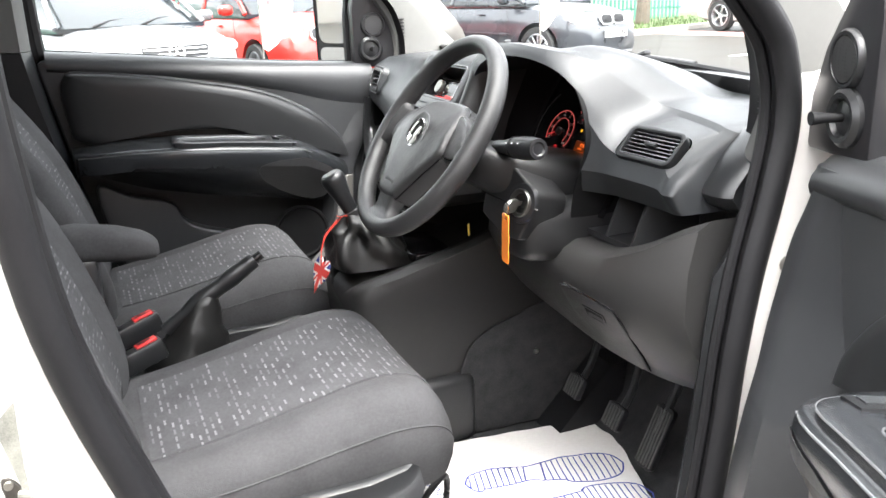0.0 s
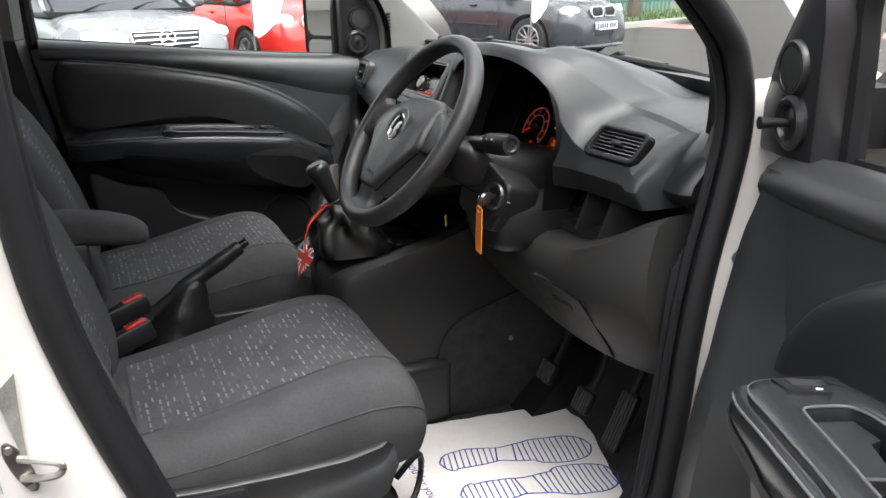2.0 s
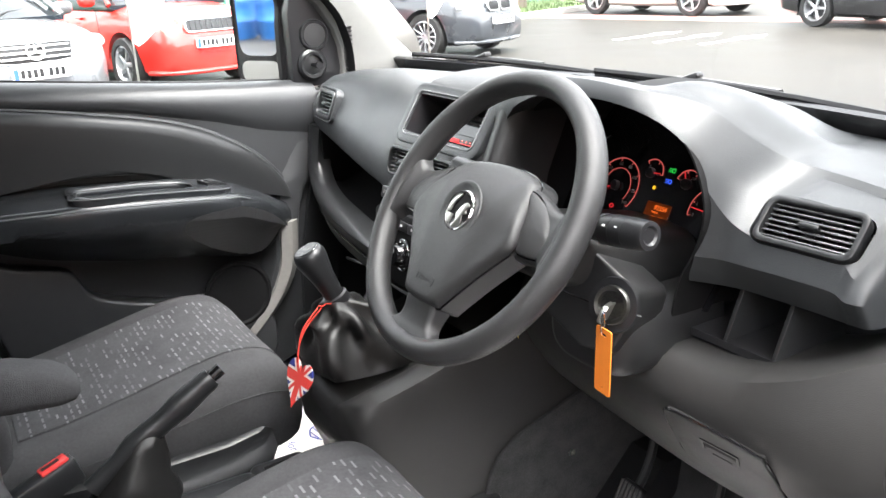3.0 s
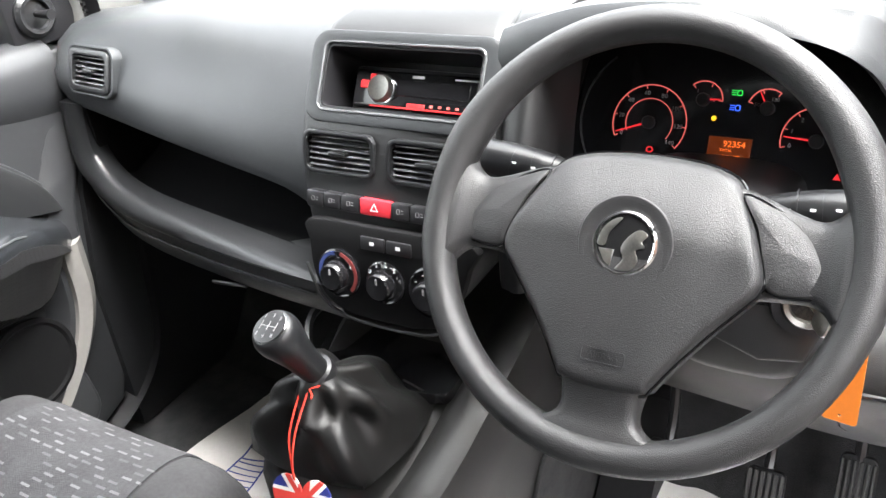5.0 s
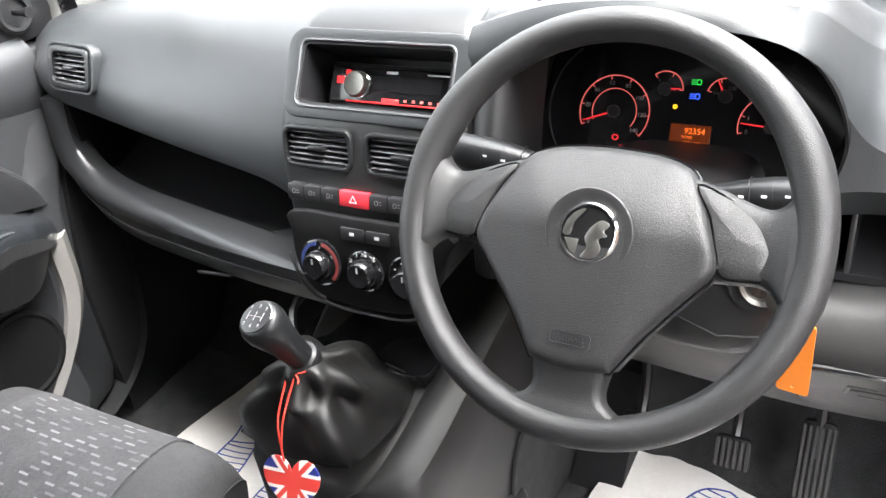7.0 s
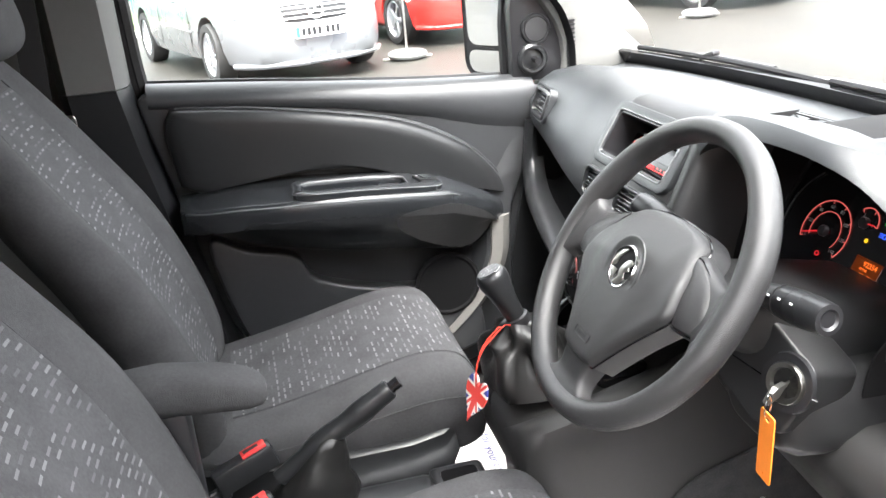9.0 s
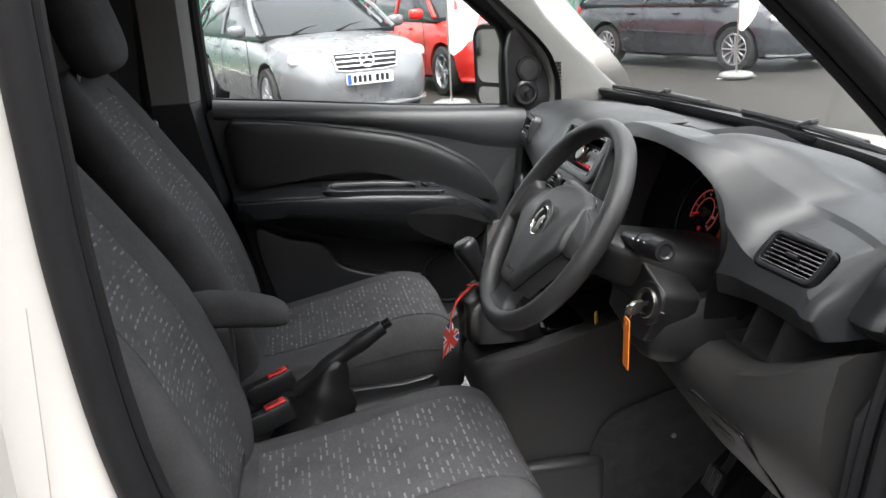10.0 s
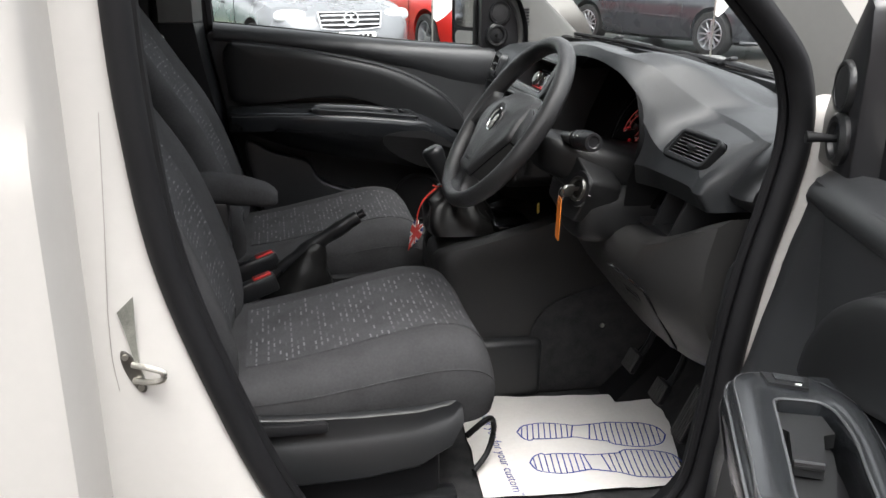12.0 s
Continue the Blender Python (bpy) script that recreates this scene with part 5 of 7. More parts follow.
part("cap_ring", rev([(0.0205, -0.004), (0.0205, 0.002), (0.0190, 0.0032), (0.0185, 0.001)], KM @ pose(0, 0, 0.0895), 28), CHROME, knob)
part("cap", rev([(0.0187, 0.0), (0.0187, 0.0045), (0.0, 0.006)], KM @ pose(0, 0, 0.0895), 28), SATIN, knob)
GM = KM @ pose(0, 0, 0.0955, 0, 0, -90)
for w, u, v in (("1", -0.0105, 0.0105), ("3", 0.0, 0.0125), ("5", 0.0105, 0.0105), ("2", -0.0105, -0.0100), ("4", 0.0, -0.0120), ("R", 0.0105, -0.0100)):
    letters(w, 0.0058, GM @ pose(u, v, 0.0), FAINT, knob, "gear_figure", 0.0002)
for u in (-0.010, 0.0, 0.010):
    part("gate_line", box(u - 0.0003, u + 0.0003, -0.0045, 0.0055, -0.0004, 0.0004, 0, 1, GM), FAINT, knob)
part("gate_line", box(-0.010, 0.010, -0.0003, 0.0003, -0.0004, 0.0004, 0, 1, GM), FAINT, knob)

# red string and heart tag
STRING = material("red_string", (0.70, 0.05, 0.03), 0.7, var=0.1, scale=50)
heart = thing("heart_tag", (0.91, 0.0, 0.69), "heart-shaped flag tag on a red string", "tag")
ringp = [(0.992 + 0.021 * math.cos(a), 0.012 + 0.021 * math.sin(a), 0.797 + 0.003 * math.sin(2 * a)) for a in np.linspace(0, 2 * math.pi, 18, False)]
part("string", add(tube(ringp, 0.0013, 6, True), tube(smooth_line([(0.970, 0.008, 0.797), (0.936, 0.006, 0.768), (0.920, 0.006, 0.738), (0.918, 0.008, 0.715)], 4), 0.0012, 6), tube(smooth_line([(0.970, 0.018, 0.797), (0.934, 0.014, 0.764), (0.920, 0.008, 0.732), (0.917, 0.006, 0.715)], 4), 0.0012, 6), tube([(0.973, 0.010, 0.797), (0.962, -0.004, 0.800), (0.952, -0.012, 0.806)], 0.0011, 5)), STRING, heart)
FLAG = material("flag_print", (0.02, 0.03, 0.22), 0.5, var=0.04, scale=30)
fn, fl = FLAG.node_tree.nodes, FLAG.node_tree.links


def flag_nodes():
    """A flag of crosses: white and red bars on blue, in the tag's own plane."""
    tc = fn.new("ShaderNodeTexCoord")
    sp = fn.new("ShaderNodeSeparateXYZ")
    fl.new(tc.outputs["Object"], sp.inputs[0])

    def q(op, a, c=0.0):
        k = fn.new("ShaderNodeMath")
        k.operation = op
        for i, v in enumerate((a, c)):
            if isinstance(v, (int, float)):
                k.inputs[i].default_value = v
            else:
                fl.new(v, k.inputs[i])
        return k.outputs[0]
    u, v = q("ADD", sp.outputs[1], 0.002), q("ADD", sp.outputs[2], 0.0)
    d1 = q("ABSOLUTE", q("SUBTRACT", q("MULTIPLY", u, 0.75), q("MULTIPLY", v, 0.66)))
    d2 = q("ABSOLUTE", q("ADD", q("MULTIPLY", u, 0.75), q("MULTIPLY", v, 0.66)))
    near = q("MINIMUM", q("ABSOLUTE", u), q("ABSOLUTE", v))
    diag = q("MINIMUM", d1, d2)
    white = q("MAXIMUM", q("LESS_THAN", near, 0.0110), q("LESS_THAN", diag, 0.0068))
    red = q("MAXIMUM", q("LESS_THAN", near, 0.0072), q("LESS_THAN", diag, 0.0028))
    b = fn["Principled BSDF"]
    m1, m2 = fn.new("ShaderNodeMix"), fn.new("ShaderNodeMix")
    m1.data_type = m2.data_type = "RGBA"
    m1.inputs[6].default_value, m1.inputs[7].default_value = (0.02, 0.03, 0.20, 1), (0.75, 0.72, 0.68, 1)
    m2.inputs[7].default_value = (0.62, 0.05, 0.04, 1)
    fl.new(white, m1.inputs[0])
    fl.new(red, m2.inputs[0])
    fl.new(m1.outputs[2], m2.inputs[6])
    fl.new(m2.outputs[2], b.inputs["Base Color"])


flag_nodes()
hl = []
for k in range(40):
    t = 2 * math.pi * k / 40
    hl.append((0.037 * math.sin(t) ** 3, 0.0026 * (13 * math.cos(t) - 5 * math.cos(2 * t) - 2 * math.cos(3 * t) - math.cos(4 * t))))
part("heart", prism(hl, -0.0012, 0.0012, basis((0.912, 0.0, 0.686), (0.12, -0.99, 0.0), (0.40, 0.0, 0.92))), FLAG, heart, "heart printed with a red, white and blue flag")

# handbrake and belt buckles
brake = thing("handbrake", (0.64, -0.02, 0.5), "black handbrake lever with a leatherette gaiter", "handbrake")
line = smooth_line([(0.590, -0.02, 0.625), (0.66, -0.02, 0.672), (0.72, -0.02, 0.708), (0.775, -0.02, 0.742)], 6)
part("grip", tube(line, [0.012] * 5 + [0.0155 + 0.001 * math.sin(k) for k in range(len(line) - 6)] + [0.0135], 12, False, 1.15), TRIM, brake)
part("button", tube([(0.772, -0.02, 0.740), (0.790, -0.02, 0.751)], 0.0095, 12), GLOSSY, brake)
rings = []
for j in range(9):
    t = j / 8
    c = V((0.615, -0.02, 0.53)).lerp(V((0.672, -0.02, 0.680)), t)
    ring = []
    for k in range(24):
        q = 2 * math.pi * k / 24
        r = (0.052 * (1 - t) + 0.021) * (1 + 0.10 * math.sin(14 * t + 2 * math.cos(q)) * math.sin(math.pi * t) + 0.06 * math.sin(4 * q + 5 * t))
        ring.append(c + V((r * 1.25 * math.cos(q), r * 0.8 * math.sin(q), 0.006 * math.sin(3 * q))))
    rings.append(ring)
part("gaiter", loft(rings), LEATHER, brake, angle=80)
part("mount", box(0.42, 0.84, -0.085, 0.05, 0.31, 0.535, 0.02, 3), TRIM, brake)
for x, y, z, lab in ((0.555, 0.062, 0.625, "passenger"), (0.550, -0.068, 0.618, "driver")):
    bk = thing("belt_buckle", (x, y, z), "black seat belt buckle with a red release button", "belt buckle", "seat belt buckles")
    bmx = basis((x, y, z + 0.006), (0.80, 0.20, 0.22), (-0.1, 0.9, -0.05))
    part("housing", box(-0.075, 0.028, -0.016, 0.016, -0.040, 0.002, 0.006, 2, bmx), TRIM, bk)
    part("release_button", box(-0.021, 0.021, -0.0115, 0.0115, 0.0, 0.006, 0.002, 2, bmx), REDTAB, bk, "red release button")
    part("stalk", box(-0.15, -0.06, -0.006, 0.006, -0.05, -0.025, 0.003, 1, bmx), SATIN, bk)
    part("tongue_slot", box(-0.016, 0.010, -0.004, 0.004, 0.0062, 0.0068, 0.0, 1, bmx), SATIN, bk)

# pedals
for x, y, z, w, h, lab in ((1.372, -0.255, 0.435, 0.052, 0.050, "clutch"), (1.376, -0.395, 0.430, 0.052, 0.050, "brake")):
    pd = thing("pedal", (x, y, z), "ribbed black rubber foot pedal on a steel arm", "pedal", "foot pedals")
    pm = basis((x, y, z), (0, -1, 0), (0.45, 0, 0.89))
    part("pad", prism(rounded(w, h, 0.008), -0.012, 0.0, pm, 0.002), RUBBER, pd)
    for k in range(6):
        u = -w / 2 + (k + 0.5) * w / 6
        part("rib", box(u - 0.0028, u + 0.0028, -h / 2 + 0.003, h / 2 - 0.003, 0.0, 0.003, 0.001, 1, pm), material("worn_rubber", (0.035, 0.035, 0.034), 0.7, var=0.3, scale=40) if "worn_rubber" not in bpy.data.materials else bpy.data.materials["worn_rubber"], pd)
    part("arm", tube(smooth_line([(x + 0.012, y, z), (x + 0.05, y, z + 0.06), (x + 0.10, y + 0.01, z + 0.25)], 4), 0.008, 8), TRIM, pd)
WORN = bpy.data.materials["worn_rubber"]
pd = thing("pedal", (1.40, -0.50, 0.40), "tall ribbed accelerator pedal in black rubber", "pedal", "foot pedals")
pm = basis((1.392, -0.505, 0.435), (0, -1, 0.0), (0.42, 0, 0.90))
part("pad", prism(rounded(0.048, 0.125, 0.010), -0.012, 0.0, pm, 0.002), RUBBER, pd)
for k in range(6):
    u = -0.024 + (k + 0.5) * 0.048 / 6
    part("rib", box(u - 0.0024, u + 0.0024, -0.056, 0.056, 0.0, 0.003, 0.001, 1, pm), WORN, pd)
part("arm", tube([(1.40, -0.505, 0.44), (1.47, -0.505, 0.58)], 0.008, 8), TRIM, pd)
part("foot_rest", loft([[(x, y, z) for x, z in ((1.34, 0.306), (1.48, 0.45), (1.52, 0.45), (1.5, 0.306))] for y in (-0.235, -0.15)]), RUBBER, van)


# paper mats with printed soles
def crumple(x, y, seed):
    return 0.005 * noise.noise(V((x * 7, y * 7, seed))) + 0.003 * noise.noise(V((x * 19, y * 19, seed + 3)))


def paper_mat(name, corners, z, soles, words, seed, label):
    """A crumpled sheet of paper with two printed shoe soles."""
    mat = thing(name, (corners[0][0], corners[0][1], z), label, "floor mat", "paper floor mats")
    n = 36
    a, b, c, d = (V((*p, 0)) for p in corners)

    def at(u, v):
        p = a.lerp(b, u).lerp(d.lerp(c, u), v)
        edge = 0.006 * noise.noise(V((u * 6, v * 6, seed)))
        return V((p.x + edge, p.y + edge, z + 0.006 + crumple(p.x, p.y, seed)))
    bm = bmesh.new()
    up = [[bm.verts.new(at(i / n, j / n)) for i in range(n + 1)] for j in range(n + 1)]
    dn = [[bm.verts.new(v.co - V((0, 0, 0.0006))) for v in row] for row in up]
    for j in range(n):
        for i in range(n):
            bm.faces.new((up[j][i], up[j][i + 1], up[j + 1][i + 1], up[j + 1][i]))
            bm.faces.new((dn[j][i], dn[j + 1][i], dn[j + 1][i + 1], dn[j][i + 1]))
    for i in range(n):
        for u, v, s, t in ((up[0][i], up[0][i + 1], dn[0][i + 1], dn[0][i]), (up[n][i + 1], up[n][i], dn[n][i], dn[n][i + 1]), (up[i + 1][0], up[i][0], dn[i][0], dn[i + 1][0]), (up[i][n], up[i + 1][n], dn[i + 1][n], dn[i][n])):
            bm.faces.new((u, v, s, t))
    part("sheet", bm, PAPER, mat, angle=80)

    def drape(bm, lift=0.0012):
        for v in bm.verts:
            v.co.z = z + 0.006 + crumple(v.co.x, v.co.y, seed) + lift
        return bm
    for (hx, hy), (tx, ty), flip in soles:
        m = basis((hx, hy, 0), (tx - hx, ty - hy, 0), (0, flip, 0), (0, 0, 1))
        ln = math.hypot(tx - hx, ty - hy)
        half = [(0.0, 0.0), (0.02, 0.030), (0.07, 0.040), (0.13, 0.034), (0.16, 0.031), (0.21, 0.040), (0.28, 0.052), (0.34, 0.052), (0.39, 0.036), (0.41, 0.0)]
        half = [(x * ln / 0.41, y) for x, y in half]
        top = [tuple(p) for p in smooth_line(half, 6)]
        bot = [(x, -y * (0.72 if 0.1 * ln < x < 0.6 * ln else 0.92)) for x, y in top[::-1]][1:-1]
        line = top + bot
        ink = tube([m @ V((x, y * flip, 0)) for x, y in line], 0.0018, 6, True)
        sole = part("printed_sole", drape(ink), BLUEINK, mat, "blue printed shoe sole", angle=80)
        stripes = []
        xs = [p[0] for p in top]
        for k in range(26):
            x = 0.010 + k * ln / 26
            if 0.36 * ln < x < 0.50 * ln or x > ln - 0.006:
                continue
            y1 = float(np.interp(x, xs, [p[1] for p in top]))
            y0 = -y1 * (0.72 if 0.1 * ln < x < 0.6 * ln else 0.92)
            pts = [m @ V((x + 0.004 * (q - 0.5), (y0 + (y1 - y0) * q) * flip, 0)) for q in np.linspace(0.03, 0.97, 10)]
            stripes.append(tube(pts, 0.0015, 5))
        for x in (0.37 * ln, 0.49 * ln):
            y1 = float(np.interp(x, xs, [p[1] for p in top]))
            stripes.append(tube([m @ V((x + 0.01 * (q - 0.5), (-0.72 * y1 + 1.72 * y1 * q) * flip, 0)) for q in np.linspace(0.0, 1.0, 10)], 0.0018, 5))
        for bar in stripes:
            part("tread_stripe", drape(bar), BLUEINK, sole, angle=80)
    for text, m, size in words:
        cu = letters(text, size, m, BLUEINK, mat, "printed_words", 0.0002)
        off = WORLD[mat].translation
        for v in cu.data.vertices:
            v.co.z = z + 0.006 + crumple(v.co.x + off.x, v.co.y + off.y, seed) + 0.0012 - off.z
    return mat


TW = basis((1.030, -0.375, 0.33), (-0.03, -1, 0), (1, -0.03, 0), (0, 0, 1))
paper_mat("paper_mat", ((0.955, -0.545), (1.365, -0.575), (1.475, -0.215), (0.985, -0.145)), 0.310, (((1.085, -0.325), (1.405, -0.392), 1), ((1.080, -0.440), (1.395, -0.505), -1)), (("\"Thank you for your custom\"", TW, 0.030),), 1.0, "white paper floor mat printed with blue shoe soles")
PW = basis((1.03, 0.40, 0.33), (-0.05, -1, 0), (1, -0.05, 0), (0, 0, 1))
paper_mat("paper_mat", ((0.90, 0.17), (1.36, 0.17), (1.465, 0.515), (1.00, 0.60)), 0.310, (((1.05, 0.29), (1.38, 0.30), 1), ((1.08, 0.43), (1.42, 0.455), -1)), (("\"Thank you for your custom\"", PW, 0.030),), 5.0, "white paper floor mat in the passenger footwell")
part("seat_cable", tube(smooth_line([(0.93, -0.50, 0.43), (0.985, -0.46, 0.44), (1.0, -0.44, 0.40), (0.985, -0.45, 0.355), (0.95, -0.48, 0.335)], 5), 0.006, 8), RUBBER, van, "black cable under the seat")


# ---- seats ----
def car_seat(name, yc, inner, label):
    """A cloth van seat: cushion, backrest, head restraint, plastic base. inner: +1 if the middle of the van lies at +y."""
    seat = thing(name, (0.7, yc, 0.31), label, "car seat", "van seats")
    st = smooth_line([(0.455, 0.200, 0.590, 0.50), (0.50, 0.216, 0.604, 0.49), (0.60, 0.226, 0.618, 0.485), (0.70, 0.229, 0.638, 0.485), (0.80, 0.229, 0.660, 0.485), (0.87, 0.227, 0.669, 0.485), (0.925, 0.223, 0.659, 0.487), (0.956, 0.212, 0.630, 0.492), (0.971, 0.198, 0.585, 0.50), (0.966, 0.180, 0.535, 0.51)], 4)
    prof = [(-0.86, 0.0), (-0.955, 0.35), (-0.99, 0.66), (-0.93, 0.88), (-0.82, 0.985), (-0.70, 1.0), (-0.58, 0.975), (-0.3, 0.958), (0.0, 0.955), (0.3, 0.958), (0.58, 0.975), (0.70, 1.0), (0.82, 0.985), (0.93, 0.88), (0.99, 0.66), (0.955, 0.35), (0.86, 0.0)]
    rings = []
    for x, hw, zt, zb in st:
        rings.append([(x, yc + u * hw, zb + k * (zt - zb)) for u, k in prof])
    cushion = part("cushion", loft(rings), CLOTH, seat, "plain charcoal cloth cushion", angle=60)

    def panel(us, lift):
        rows = []
        for x, hw, zt, zb in st[5:-4]:
            top = [(x + (lift if x > 0.94 else 0), yc + u * hw, zb + float(np.interp(u, [p[0] for p in prof], [p[1] for p in prof])) * (zt - zb) + lift) for u in us]
            rows.append(top + [(a, b, c - 0.008) for a, b, c in top[::-1]])
        return loft(rows)
    part("centre_panel", panel([-0.60, -0.45, -0.3, 0.0, 0.3, 0.45, 0.60], 0.0025), WOVEN_TOP, cushion, "charcoal cloth with light woven dashes", angle=60)
    for u in (-0.61, 0.61):
        part("seam", tube([(x + (0.002 if x > 0.94 else 0), yc + u * hw, zb + 0.972 * (zt - zb) + 0.0015) for x, hw, zt, zb in st[5:-3]], 0.0016, 5), CLOTH, cushion)
    for u in (-1, 1):
        part("piping", tube([(x, yc + u * hw * 0.985, zb + 0.70 * (zt - zb)) for x, hw, zt, zb in st[3:-5]], 0.0014, 5), CLOTH, cushion)
    bk = smooth_line([(0.57, 0.505, 0.185, 0.09), (0.66, 0.512, 0.208, 0.12), (0.78, 0.482, 0.226, 0.128), (0.92, 0.428, 0.232, 0.125), (1.04, 0.355, 0.230, 0.115), (1.14, 0.292, 0.216, 0.105), (1.21, 0.248, 0.190, 0.09), (1.250, 0.220, 0.150, 0.066), (1.264, 0.205, 0.100, 0.04)], 4)
    bp = [(-1.0, -0.62), (-1.03, -0.36), (-1.0, -0.14), (-0.93, -0.02), (-0.83, 0.0), (-0.70, -0.05), (-0.57, -0.16), (-0.3, -0.21), (0.0, -0.22), (0.3, -0.21), (0.57, -0.16), (0.70, -0.05), (0.83, 0.0), (0.93, -0.02), (1.0, -0.14), (1.03, -0.36), (1.0, -0.62), (0.85, -0.92), (0.4, -1.0), (-0.4, -1.0), (-0.85, -0.92)]
    rings = [[(x + k * th * 0.93, yc + u * hw, z + k * th * 0.35) for u, k in bp] for z, x, hw, th in bk]
    back = part("backrest", loft(rings), CLOTH, seat, "plain charcoal cloth backrest", angle=60)
    rows = []
    us = [-0.55, -0.4, -0.2, 0.0, 0.2, 0.4, 0.55]
    for z, x, hw, th in bk[3:-9]:
        ks = [float(np.interp(u, [p[0] for p in bp[3:14]], [p[1] for p in bp[3:14]])) for u in us]
        top = [(x + k * th * 0.93 + 0.0025, yc + u * hw, z + k * th * 0.35 + 0.001) for u, k in zip(us, ks)]
        rows.append(top + [(a - 0.008, b, c - 0.003) for a, b, c in top[::-1]])
    part("back_panel", loft(rows), WOVEN_BACK, back, "charcoal cloth with light woven dashes", angle=60)
    for u in (-0.56, 0.56):
        k = float(np.interp(u, [p[0] for p in bp[3:14]], [p[1] for p in bp[3:14]]))
        part("seam", tube([(x + k * th * 0.93 + 0.0015, yc + u * hw, z + k * th * 0.35) for z, x, hw, th in bk[2:-8]], 0.0016, 5), CLOTH, back)
    part("head_restraint", pillow(0.056, 0.128, 0.112, pose(0.232, yc, 1.352, 0, -16, 0), 0.55, 0.62, 32, 18), CLOTH, seat, "charcoal cloth head restraint")
    for s in (-1, 1):
        part("restraint_post", tube([(0.205, yc + s * 0.05, 1.22), (0.222, yc + s * 0.05, 1.29)], 0.006, 8), CHROME, seat)
    for s in (-1, 1):
        y = yc + s * 0.222
        rings = []
        for x, zt, zl, z0, d in ((0.455, 0.560, 0.500, 0.44, -0.012), (0.50, 0.556, 0.500, 0.425, 0.0), (0.60, 0.550, 0.502, 0.420, 0.006), (0.72, 0.546, 0.504, 0.422, 0.008), (0.82, 0.545, 0.510, 0.435, 0.006), (0.88, 0.550, 0.522, 0.465, -0.002), (0.905, 0.556, 0.536, 0.50, -0.018)):
            rings.append([(x, y + s * (d + o), z) for o, z in ((-0.010, z0), (0.020, z0 + 0.004), (0.030, z0 + 0.012), (0.028, z0 + 0.4 * (zl - z0)), (0.012, zl - 0.004), (0.006, zl + 0.004), (0.004, zt - 0.006), (-0.004, zt), (-0.03, zt), (-0.03, z0))])
        val = part("valance", loft(rings), TRIM, seat, "black plastic seat valance")
        if s != inner:
            part("recline_lever", prism(rounded(0.12, 0.020, 0.009), 0.0, 0.012, basis((0.600, y + s * 0.010, 0.532), (1, 0, -0.02), (0, 0, 1), (0, s, 0)), 0.003), SATIN, val)
            part("recline_wheel", rev([(0.040, 0.0), (0.040, 0.018), (0.034, 0.026), (0, 0.026)], basis((0.470, y + s * 0.010, 0.500), (1, 0, 0), (0, 0, 1), (0, s, 0)), 24), TRIM, val)
    part("pedestal", box(0.50, 0.87, yc - 0.19, yc + 0.19, 0.31, 0.49, 0.012, 2), SATIN, seat)
    for s in (-1, 1):
        part("rail", box(0.46, 0.90, yc + s * 0.19 - 0.022, yc + s * 0.19 + 0.022, 0.31, 0.345, 0.006, 2), TRIM, seat)
    if inner == 1:
        ar = [(x, w, z, h) for x, w, z, h in ((0.385, 0.030, 0.838, 0.020), (0.40, 0.034, 0.838, 0.030), (0.46, 0.036, 0.836, 0.034), (0.53, 0.036, 0.826, 0.031), (0.57, 0.034, 0.817, 0.026), (0.588, 0.028, 0.812, 0.019), (0.596, 0.016, 0.810, 0.010))]
        ya = yc + 0.283
        part("armrest", loft([[(x, ya + w * math.copysign(abs(math.cos(q)) ** 0.7, math.cos(q)), z + h * math.copysign(abs(math.sin(q)) ** 0.7, math.sin(q))) for q in np.linspace(0, 2 * math.pi, 20, False)] for x, w, z, h in ar]), CLOTH, seat, "charcoal cloth fold-down armrest", angle=60)
        part("armrest_hinge", rev([(0.03, 0.0), (0.03, 0.05), (0, 0.05)], basis((0.42, ya - 0.055, 0.825), (1, 0, 0), (0, 0, 1), (0, 1, 0)), 18), TRIM, seat)
        part("armrest_strut", box(0.44, 0.49, ya - 0.032, ya + 0.018, 0.60, 0.81, 0.012, 2), SATIN, seat)
    return seat


car_seat("driver_seat", -0.352, 1, "charcoal cloth driver seat with woven dashes and an armrest")
car_seat("passenger_seat", 0.352, -1, "charcoal cloth passenger seat with woven dashes")


# ---- doors ----
PALE = material("pale_panel_edge", (0.16, 0.155, 0.145), 0.6, var=0.08, scale=8)
GRILLE = material("speaker_mesh", (0.028, 0.028, 0.028), 0.5, var=0.05, scale=20)
gn, gl2 = GRILLE.node_tree.nodes, GRILLE.node_tree.links
gv = gn.new("ShaderNodeTexVoronoi")
gv.inputs["Scale"].default_value, gv.inputs["Randomness"].default_value = 230, 0.0
gt = gn.new("ShaderNodeTexCoord")
gl2.new(gt.outputs["Object"], gv.inputs["Vector"])
gm = gn.new("ShaderNodeMath")
gm.operation = "LESS_THAN"
gm.inputs[1].default_value = 0.28
gl2.new(gv.outputs["Distance"], gm.inputs[0])
gx = gn.new("ShaderNodeMix")
gx.data_type = "RGBA"
gx.inputs[6].default_value, gx.inputs[7].default_value = (0.022, 0.022, 0.023, 1), (0.002, 0.002, 0.002, 1)
gl2.new(gm.outputs[0], gx.inputs[0])
gl2.new(gx.outputs[2], gn["Principled BSDF"].inputs["Base Color"])

DOOR_TURN, DOOR_AT = 71.0, (1.443, -0.745)


